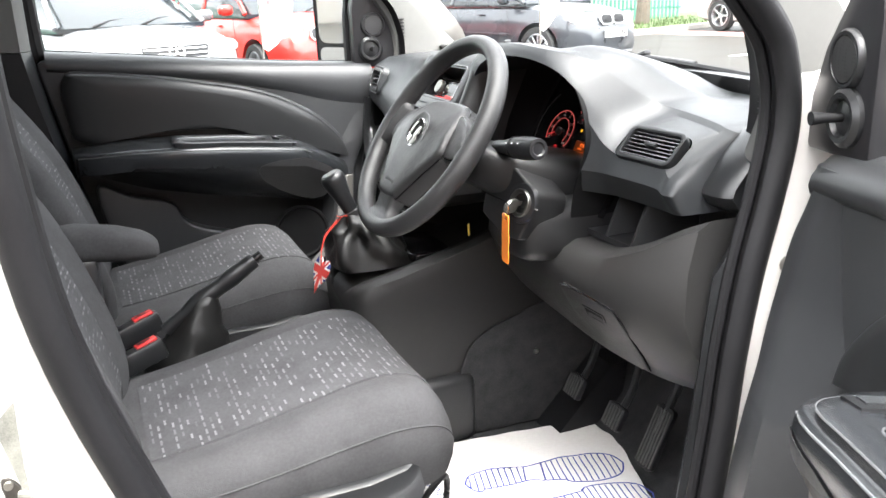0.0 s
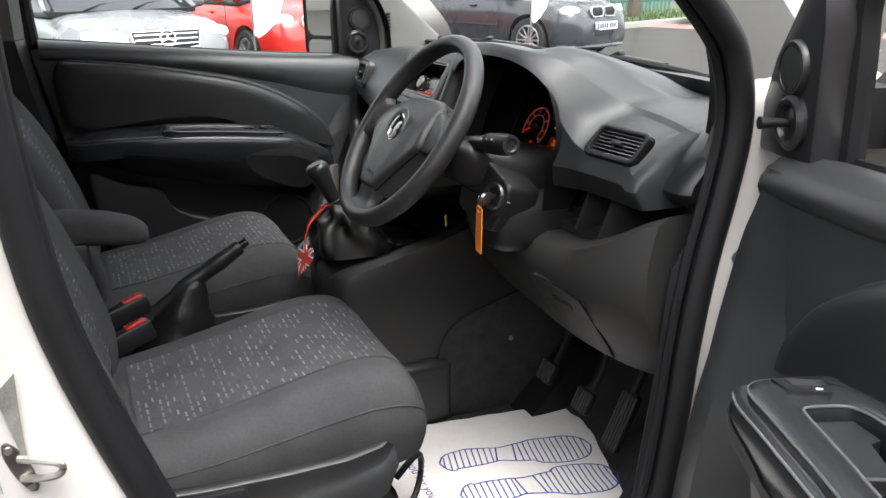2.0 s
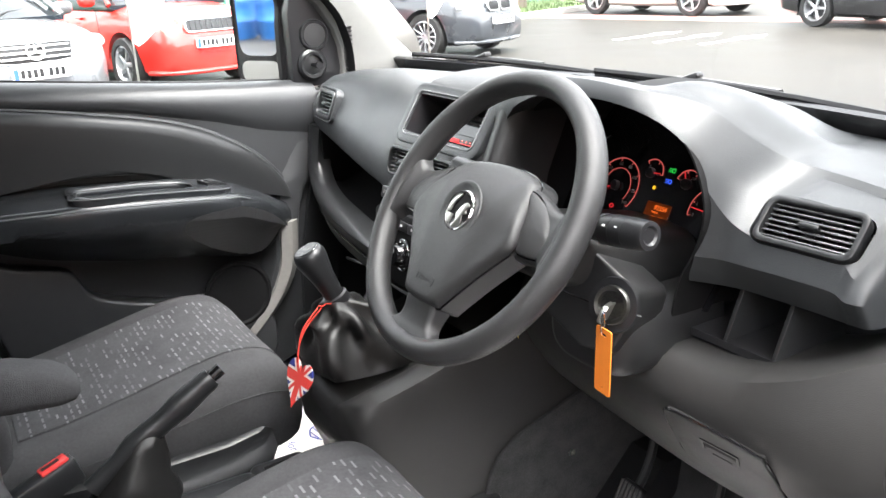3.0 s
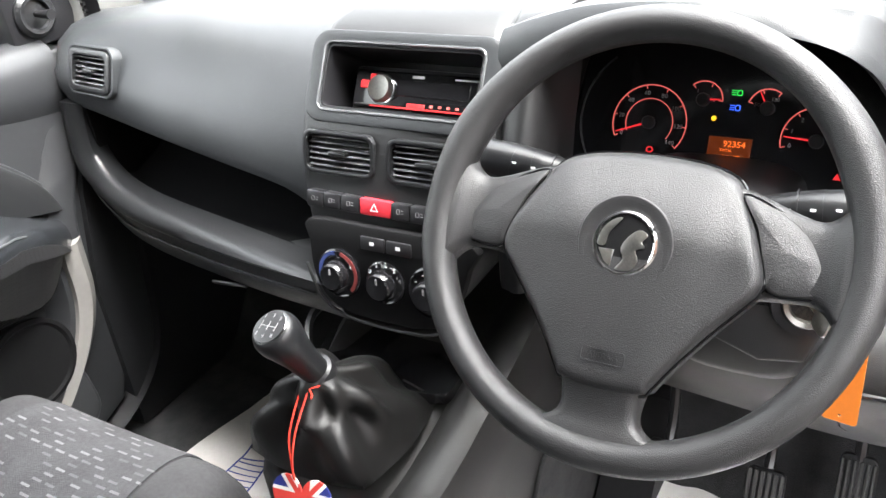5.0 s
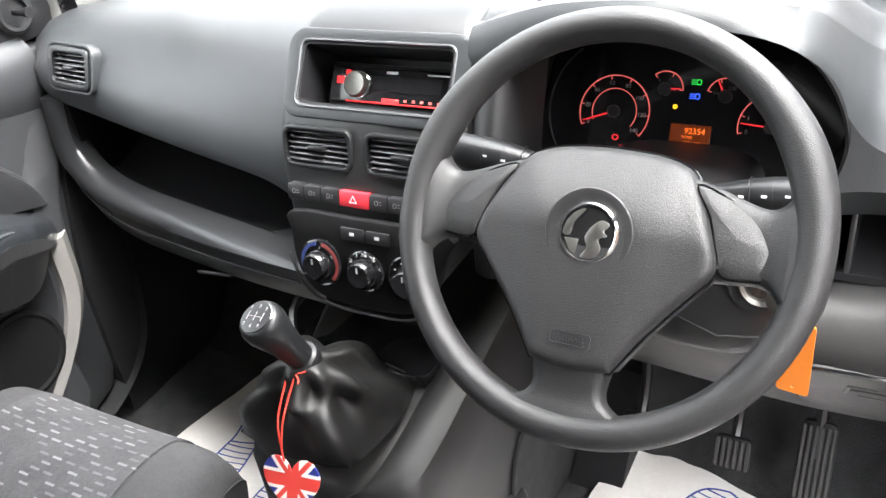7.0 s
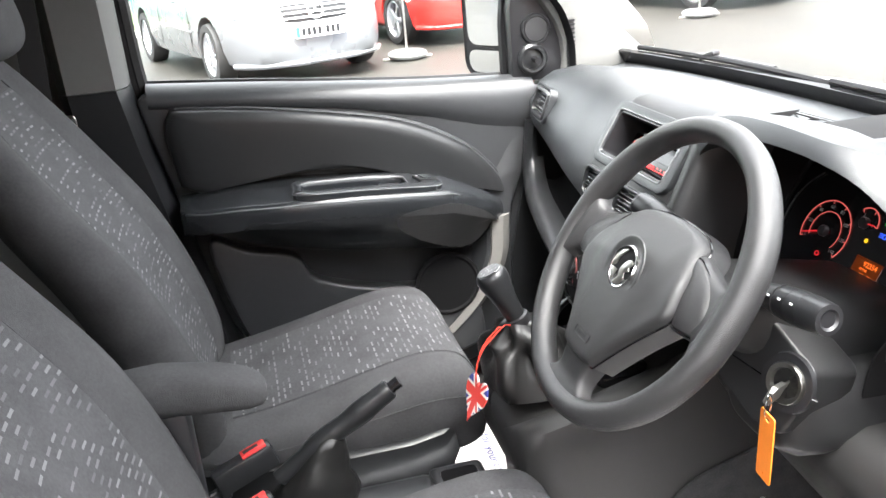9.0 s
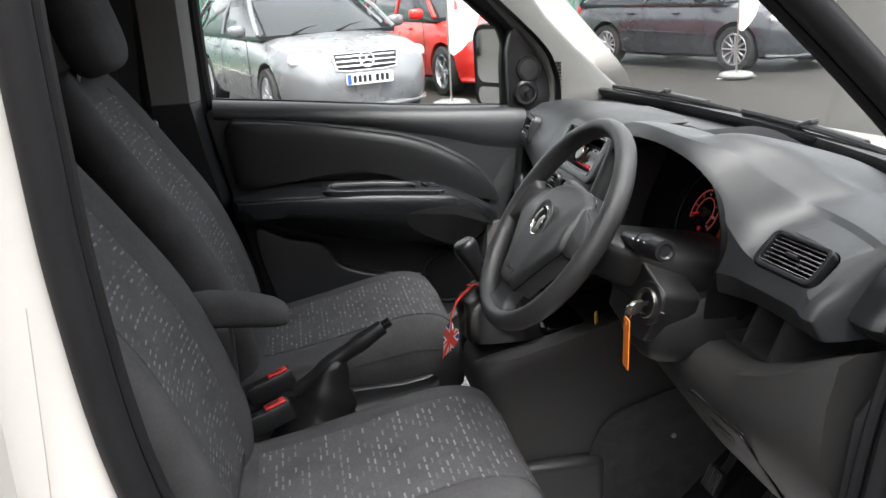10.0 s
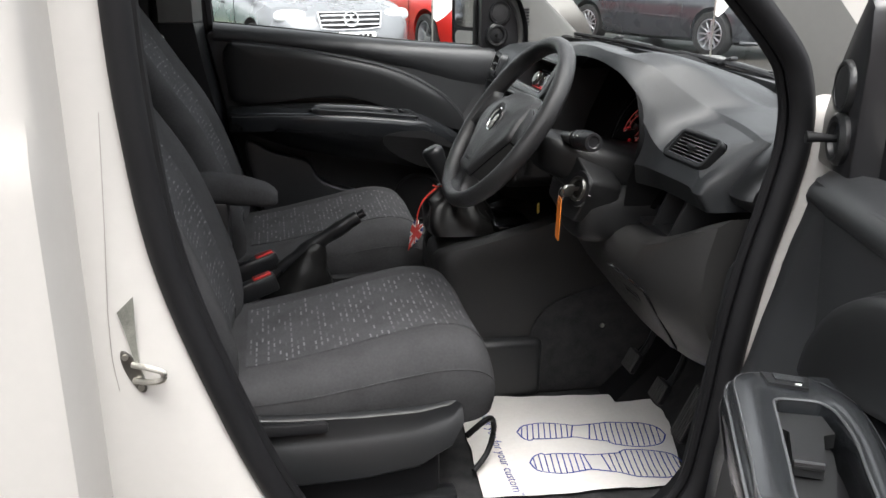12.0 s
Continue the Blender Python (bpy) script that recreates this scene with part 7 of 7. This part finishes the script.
            for f in (0.06, -0.16):
                part("handle", box(f * L - 0.07, f * L + 0.07, s * w - 0.015, s * w + 0.025, zb - 0.16, zb - 0.135, 0.008, 2), paint, c, local=True)
        for f in wb:
            wm = basis((f * L, s * (w - 0.10), r), (1, 0, 0), (0, 0, 1), (0, s, 0))
            wheel = part("wheel", rev([(r * 0.66, -0.10), (r * 0.97, -0.10), (r, -0.07), (r, 0.06), (r * 0.96, 0.095), (r * 0.74, 0.10), (r * 0.70, 0.085), (r * 0.66, 0.05)], wm, 32), TYRE, c, local=True)
            spk = [rev([(r * 0.70, 0.085), (r * 0.66, 0.09), (r * 0.63, 0.06), (r * 0.60, -0.02), (r * 0.60, -0.05)], wm, 32), rev([(0, 0.075), (r * 0.13, 0.072), (r * 0.15, 0.05), (r * 0.15, 0.0)], wm, 16)]
            for k in range(spokes):
                spk.append(box(r * 0.10, r * 0.65, -0.021 if spokes < 8 else -0.011, 0.021 if spokes < 8 else 0.011, 0.035, 0.070, 0.006, 1, wm @ pose(0, 0, 0, 0, 0, 360 * k / spokes)))
            part("rim", add(spk[0], *spk[1:]), ALLOY, wheel, "spoked alloy wheel", local=True)
            part("brake_disc", rev([(0, 0.0), (r * 0.5, 0.0), (r * 0.5, -0.02), (0, -0.02)], wm, 20), SATIN, wheel, local=True)
        hm = basis((0.452 * L, s * w * 0.70, hb - 0.205), (0.30, -s * 0.95, 0.0), (-0.35, 0, 0.94))
        part("headlight", pillow(0.175, 0.075, 0.060, hm, 0.7, 0.75, 20, 10), LENS, c, "clear headlight", local=True)
        part("fog_light", rev([(0.05, 0.0), (0.05, 0.02), (0.04, 0.03), (0, 0.03)], basis((0.470 * L, s * w * 0.66, base + 0.16), (0, -1, 0), (0, 0, 1), (0.9, s * 0.4, 0)), 18), LENS, c, local=True)
        part("tail_light", pillow(0.06, 0.10, 0.13, pose(-0.475 * L, s * w * 0.76, hb - 0.08), 0.6, 0.6, 16, 8), TAIL, c, "red tail light", local=True)
    # nose
    gm2 = basis((0.487 * L + 0.012, 0, hb - 0.235), (0, 1, 0), (-0.22, 0, 0.97), (0.97, 0, 0.22))
    if grille == "bars":
        go = [(-0.36, 0.075), (0.36, 0.075), (0.33, -0.085), (0.20, -0.10), (-0.20, -0.10), (-0.33, -0.085)]
        g = part("grille", prism(go, -0.06, 0.0, gm2, 0.01), SATIN, c, "black grille", local=True)
        for v in (-0.055, -0.005, 0.045):
            part("grille_bar", box(-0.335, 0.335, v - 0.012, v + 0.010, -0.01, 0.012, 0.004, 1, gm2), CHROME, g, local=True)
        part("grille_frame", ring_plate([(x * 1.04, y * 1.10) for x, y in go], go, -0.03, 0.008, gm2), CHROME, g, local=True)
        rr = [(0.085 * math.cos(q), 0.085 * math.sin(q)) for q in np.linspace(0, 2 * math.pi, 28, False)]
        star = ring_plate(rr, [(x * 0.86, y * 0.86) for x, y in rr], 0.0, 0.03, gm2)
        part("emblem", add(star, *[prism([(-0.012, 0.0), (0.0, 0.078), (0.012, 0.0)], 0.005, 0.028, gm2 @ pose(0, 0, 0, 0, 0, q)) for q in (0, 120, 240)]), CHROME, g, "round chrome emblem", local=True)
    else:
        for s in ((-1, 1) if grille == "pair" else (0,)):
            wd = 0.13 if grille == "pair" else 0.34
            g = part("grille", prism(rounded(2 * wd, 0.13, 0.045), -0.06, 0.004, gm2 @ pose(s * 0.155, 0.015, 0)), SATIN, c, "black grille", local=True)
            for k in range(9):
                u = s * 0.155 + (k - 4) * wd * 0.21
                part("grille_bar", box(u - 0.005, u + 0.005, -0.042, 0.072, 0.0, 0.012, 0.002, 1, gm2), SATIN if grille == "pair" else BLACKPAINT, g, local=True)
            part("grille_frame", ring_plate(rounded(2 * wd + 0.03, 0.155, 0.055), rounded(2 * wd, 0.13, 0.045), -0.02, 0.012, gm2 @ pose(s * 0.155, 0.015, 0)), CHROME, g, local=True)
    im = basis((0.492 * L, 0, base + 0.125), (0, 1, 0), (0, 0, 1), (1, 0, 0))
    part("intake", prism([(-0.42, 0.05), (0.42, 0.05), (0.36, -0.055), (-0.36, -0.055)], -0.08, 0.022, im, 0.006), SATIN, c, local=True)
    part("bumper_lip", tube(smooth_line([(0.43 * L, -w * 0.90, base + 0.04), (0.475 * L, -w * 0.72, base + 0.035), (0.502 * L, -w * 0.35, base + 0.03), (0.506 * L, 0, base + 0.03), (0.502 * L, w * 0.35, base + 0.03), (0.475 * L, w * 0.72, base + 0.035), (0.43 * L, w * 0.90, base + 0.04)], 4), 0.03, 8), paint, c, local=True)
    for f, sgn, z in ((0.5065, 1, hb - 0.42), (-0.5045, -1, hb - 0.30)):
        pm2 = basis((f * L + 0.012 * sgn, 0, z), (0, sgn, 0), (0, 0, 1), (sgn, 0, 0))
        p = part("number_plate", prism(rounded(0.52, 0.112, 0.01), -0.03, 0.006, pm2), PLATE, c, "number plate with plain bars", local=True)
        if detail:
            part("plate_band", box(-0.255, -0.215, -0.05, 0.05, 0.006, 0.0075, 0, 1, pm2), PLATEBLUE, p, local=True)
            for k in range(7):
                u = -0.175 + k * 0.056 + (0.03 if k > 3 else 0)
                part("plate_bar", box(u - 0.018, u + 0.018, -0.036, 0.036, 0.006, 0.008, 0, 1, pm2), SATIN, p, local=True)
    for y0 in (0.1, -0.5):
        part("wiper", tube([(0.262 * L, y0 * w, zb + 0.01), (0.235 * L, (y0 + 0.25) * w, zb + 0.06), (0.222 * L, (y0 + 0.55) * w, zb + 0.075)], 0.010, 5), SATIN, c, local=True)
    return c


car("saloon_car", (1.47, 7.51), -73, 4.58, 1.77, 1.45, SILVER, "silver saloon car with a chrome barred grille", "bars", spokes=10, bonnet_h=0.93)
car("hatchback_car", (3.60, 9.10), -76, 4.0, 1.66, 1.50, REDPAINT, "bright red hatchback parked on the asphalt", "wide", spokes=5, bonnet_h=0.96)
car("hatchback_car", (7.90, 9.30), -68, 4.25, 1.75, 1.43, DARKPAINT, "dark grey hatchback with many-spoked wheels", "pair", spokes=12, bonnet_h=0.93)
car("suv_car", (16.0, 11.6), -84, 4.5, 1.85, 1.66, WHITE, "white tall car parked far off", "wide", 1.15, 5, 1.02, False)
car("estate_car", (11.2, 1.5), -4, 4.1, 1.7, 1.5, BLUEPAINT, "blue hatchback seen from behind", "wide", 1.0, 5, 0.95)
car("hatchback_car", (14.6, 5.0), -92, 4.3, 1.75, 1.45, BLACKPAINT, "black hatchback parked far off", "wide", 1.0, 5, 0.92, False)
car("hatchback_car", (-9.5, 5.2), -20, 4.2, 1.75, 1.45, SILVER, "silver hatchback parked behind the van", "pair", 1.0, 5, 0.92, False)
car("hatchback_car", (-8.0, 9.6), -25, 4.1, 1.7, 1.5, REDPAINT, "red hatchback parked behind the van", "wide", 1.0, 5, 0.95, False)

# an unseen plain wall, added on the open door's side to block low sky light
YARDWALL = material("dark_brick", (0.20, 0.12, 0.09), 0.85, var=0.2, scale=2, grain=0.5, grain_scale=40)
part("sky_block_wall", box(-26, 26, -8.4, -8.0, 0.0, 4.6, 0.02), YARDWALL, None, "unseen plain brick wall added to block low sky light", kind="structure")

# drums, flags and their weights
DRUM = material("blue_plastic_drum", (0.03, 0.16, 0.46), 0.45, var=0.12, scale=8)
for x, y in ((-11.2, 2.9), (-11.5, 3.6), (-12.3, 3.2)):
    dr = thing("plastic_drum", (x, y, 0), "blue plastic drum standing on the asphalt", "drum", "blue drums")
    part("barrel", rev([(0, 0.0), (0.27, 0.0), (0.29, 0.03), (0.29, 0.28), (0.305, 0.30), (0.29, 0.32), (0.29, 0.60), (0.305, 0.62), (0.29, 0.64), (0.29, 0.87), (0.26, 0.92), (0.24, 0.90), (0, 0.90)], pose(x, y, 0), 28), DRUM, dr)
    part("bung", rev([(0.03, 0.90), (0.03, 0.925), (0, 0.925)], pose(x + 0.12, y, 0), 12), SATIN, dr)
CANVAS = material("white_banner", (0.72, 0.70, 0.68), 0.8, var=0.05, scale=5)
BANNER_RED = material("banner_red", (0.60, 0.10, 0.10), 0.8, var=0.06, scale=9)
BAG = material("grey_vinyl", (0.20, 0.20, 0.195), 0.5, var=0.12, scale=9)
for x, y, tw in ((2.50, 8.35, 12), (6.45, 8.95, 20)):
    fl3 = thing("feather_flag", (x, y, 0), "white feather flag with red marks on a pole", "flag", "feather flags")
    part("pole", tube([(x, y, 0.05), (x, y, 1.6), (x + 0.02, y, 2.6), (x + 0.12, y, 3.3)], 0.014, 8), STEEL, fl3)
    ca2, sa2 = math.cos(radians(tw)), math.sin(radians(tw))
    rows = []
    for z, wd in ((0.66, 0.05), (0.72, 0.16), (0.85, 0.30), (1.1, 0.40), (1.6, 0.44), (2.2, 0.46), (2.8, 0.44), (3.2, 0.30)):
        pts = [(x + ca2 * u * wd, y + sa2 * u * wd + 0.03 * math.sin(3 * u + 2 * z), z - 0.05 * u) for u in (0.02, 0.25, 0.5, 0.75, 1.0)]
        rows.append(pts + [(a, b + 0.004, c) for a, b, c in pts[::-1]])
    sheet = part("banner", loft(rows), CANVAS, fl3, "white banner cloth")
    for k in range(4):
        z = 1.12 + k * 0.42
        part("banner_mark", box(0.09, 0.32, -0.012, -0.006, z, z + 0.27, 0.0, 1, pose(x, y + 0.01, 0, 0, 0, tw)), BANNER_RED, sheet)
    wbag = thing("flag_weight", (x, y, 0), "grey round water weight at the foot of a flag", "weight", "flag weights")
    part("bag", tube([(x + 0.15 * math.cos(q), y + 0.15 * math.sin(q), 0.050) for q in np.linspace(0, 2 * math.pi, 20, False)], 0.075, 10, True, 0.62), BAG, wbag)
    part("foot", box(x - 0.28, x + 0.28, y - 0.02, y + 0.02, 0.0, 0.03, 0.005), STEEL, wbag)

# fence, kerb, verge, markings
GREEN = material("green_steel", (0.04, 0.16, 0.11), 0.5, var=0.15, scale=6)
F0, F1 = V((-22, 15.8, 0)), V((17, 19.4, 0))
fence = thing("palisade_fence", (0, 17.8, 0), "green steel palisade fence", "fence")
fd = (F1 - F0).normalized()
pale_mesh = None
N = 270
for k in range(N):
    p = F0 + (F1 - F0) * (k / N)
    if pale_mesh is None:
        ob = part("pale", prism([(-0.035, 0), (0.035, 0), (0.035, 2.25), (0.0, 2.4), (-0.035, 2.25)], -0.006, 0.006, Matrix(((1, 0, 0, 0), (0, 0, -1, 0), (0, 1, 0, 0), (0, 0, 0, 1)))), GREEN, fence, local=True)
        pale_mesh = ob.data
    else:
        ob = new("pale", pale_mesh)
        ob.parent = fence
    ob.matrix_basis = WORLD[fence].inverted() @ Matrix.Translation(p) @ pose(0, 0, 0, 0, 0, math.degrees(math.atan2(fd.y, fd.x)))
for z in (0.45, 1.9):
    part("rail", tube([F0 + V((0, 0.05, z)), F1 + V((0, 0.05, z))], 0.03, 6), GREEN, fence)
KERB = material("concrete_kerb", (0.34, 0.33, 0.31), 0.8, var=0.15, scale=4, grain=0.4, grain_scale=80)
GRASS = material("grass_verge", (0.055, 0.085, 0.025), 0.9, var=0.4, scale=6, grain=1.0, grain_scale=30)
part("kerb", loft([[(x, y + a, z) for a, z in ((0, 0.0), (0.0, 0.11), (0.02, 0.125), (0.125, 0.125), (0.125, 0.0))] for x, y in ((-22, 13.2), (8, 14.6), (12.2, 15.2), (15.5, 16.5), (40, 24))]), KERB, None, "pale concrete kerb", kind="structure")
part("verge", loft([[(x, y + 0.125, -0.02), (x, y + 0.125, 0.115), (x, y + 2.2, 0.16), (x, y + 4.5, 0.15), (x, y + 4.5, -0.02)] for x, y in ((-22, 13.2), (8, 14.6), (12.2, 15.2), (15.5, 16.5), (40, 24))]), GRASS, None, "short grass verge", kind="structure")
random.seed(7)
bm = bmesh.new()
for k in range(5200):
    x = random.uniform(3, 19)
    y0 = float(np.interp(x, (-22, 8, 12.2, 15.5, 40), (13.2, 14.6, 15.2, 16.5, 24)))
    y = y0 + random.uniform(0.15, 2.6)
    h, q = random.uniform(0.05, 0.14), random.uniform(0, 3.14)
    z = 0.115
    vs = [bm.verts.new((x - 0.012 * math.cos(q), y - 0.012 * math.sin(q), z)), bm.verts.new((x + 0.012 * math.cos(q), y + 0.012 * math.sin(q), z)), bm.verts.new((x + random.uniform(-0.05, 0.05), y + random.uniform(-0.05, 0.05), z + h))]
    bm.faces.new(vs)
part("grass", bm, GRASS, None, "short green grass blades on the verge", kind="stuff", category="grass")
LINE = material("road_paint", (0.55, 0.54, 0.50), 0.7, var=0.25, scale=5)
for k, (x, y) in enumerate(((10.75, 9.6), (10.8, 8.75), (10.95, 7.95))):
    part("road_marking", prism([(-0.9, -0.07), (0.3, -0.07), (0.3, -0.22), (0.9, 0.0), (0.3, 0.22), (0.3, 0.07), (-0.9, 0.07)], 0.0, 0.004, pose(x + 0.5, y + 0.1, 0, 0, 0, 8)), LINE, None, "worn white arrow painted on the asphalt", kind="structure")
part("road_band", prism([(-6, -0.6), (14, -0.6), (14, 0.6), (-6, 0.6)], 0.0, 0.003, pose(14.5, 12.5, 0, 0, 0, -78)), material("red_asphalt", (0.26, 0.13, 0.11), 0.7, var=0.2, scale=2), None, "reddish strip of asphalt across the yard", kind="structure")


# trees beyond the fence and a building across the yard
BARK = material("bark", (0.10, 0.08, 0.06), 0.9, var=0.4, scale=10, grain=1.0, grain_scale=25)
LEAF = material("foliage", (0.05, 0.085, 0.025), 0.7, var=0.5, scale=1.5)


def tree(x, y, h, spread, seed):
    random.seed(seed)
    t = thing("tree", (x, y, 0), "bare-limbed tree with thin green foliage behind the fence", "tree", "trees")
    trunk = [(x, y, 0), (x + 0.05, y, h * 0.2), (x - 0.05, y + 0.05, h * 0.45), (x + 0.1, y, h * 0.8)]
    limbs = [tube(smooth_line(trunk, 4), list(np.linspace(0.20, 0.05, 13)), 8)]
    tips = []
    for k in range(14):
        z = h * random.uniform(0.28, 0.75)
        q, r = random.uniform(0, 6.28), spread * random.uniform(0.5, 1.0)
        tip = (x + r * math.cos(q), y + r * math.sin(q), z + h * random.uniform(0.08, 0.25))
        tips.append(tip)
        limbs.append(tube(smooth_line([(x, y, z), (x + 0.5 * r * math.cos(q), y + 0.5 * r * math.sin(q), z + 0.5 * (tip[2] - z) + 0.1), tip], 3), [0.06, 0.052, 0.045, 0.038, 0.03, 0.022, 0.012], 6))
    part("trunk", add(limbs[0], *limbs[1:]), BARK, t)
    bm = bmesh.new()
    for tip in tips:
        for k in range(170):
            p = V(tip) + V((random.gauss(0, 0.55), random.gauss(0, 0.55), random.gauss(0, 0.4)))
            e1, e2 = V((random.gauss(0, 1), random.gauss(0, 1), random.gauss(0, 1))).normalized() * 0.09, V((random.gauss(0, 1), random.gauss(0, 1), random.gauss(0, 1))).normalized() * 0.05
            bm.faces.new([bm.verts.new(p - e1), bm.verts.new(p + e2), bm.verts.new(p + e1), bm.verts.new(p - e2)])
    part("crown", bm, LEAF, t, "sparse green leaves", angle=180)


for k, (x, y, h) in enumerate(((14.2, 17.4, 8), (9.0, 21, 9), (2.5, 20.5, 8), (-5, 20, 9), (20, 22, 10), (26, 20, 9), (30, 8, 9), (-14, 19, 8))):
    tree(x, y, h, 2.4, 20 + k)
BRICK = material("pale_render", (0.42, 0.39, 0.35), 0.85, var=0.12, scale=1.5, grain=0.4, grain_scale=40)
shed = thing("workshop_building", (-24, -6, 0), "pale rendered low workshop building across the yard", "building")
part("wall", box(-30, -20, -22, 8, 0.0, 4.2, 0.02), BRICK, shed)
part("roof", prism([(-5.4, 0), (5.4, 0), (0, 1.6)], -15.4, 15.4, Matrix(((1, 0, 0, -25), (0, 0, 1, -7), (0, 1, 0, 4.2), (0, 0, 0, 1)))), material("grey_roof_sheet", (0.16, 0.16, 0.17), 0.6, var=0.2, scale=2), shed)
for y in (-18, -12, -6, 0, 5):
    wd2 = part("window", box(-20.05, -19.95, y - 0.9, y + 0.9, 1.2, 2.6, 0.01), MARK, shed)
    part("pane", box(-19.97, -19.93, y - 0.8, y + 0.8, 1.3, 2.5, 0.0), TINT, wd2)
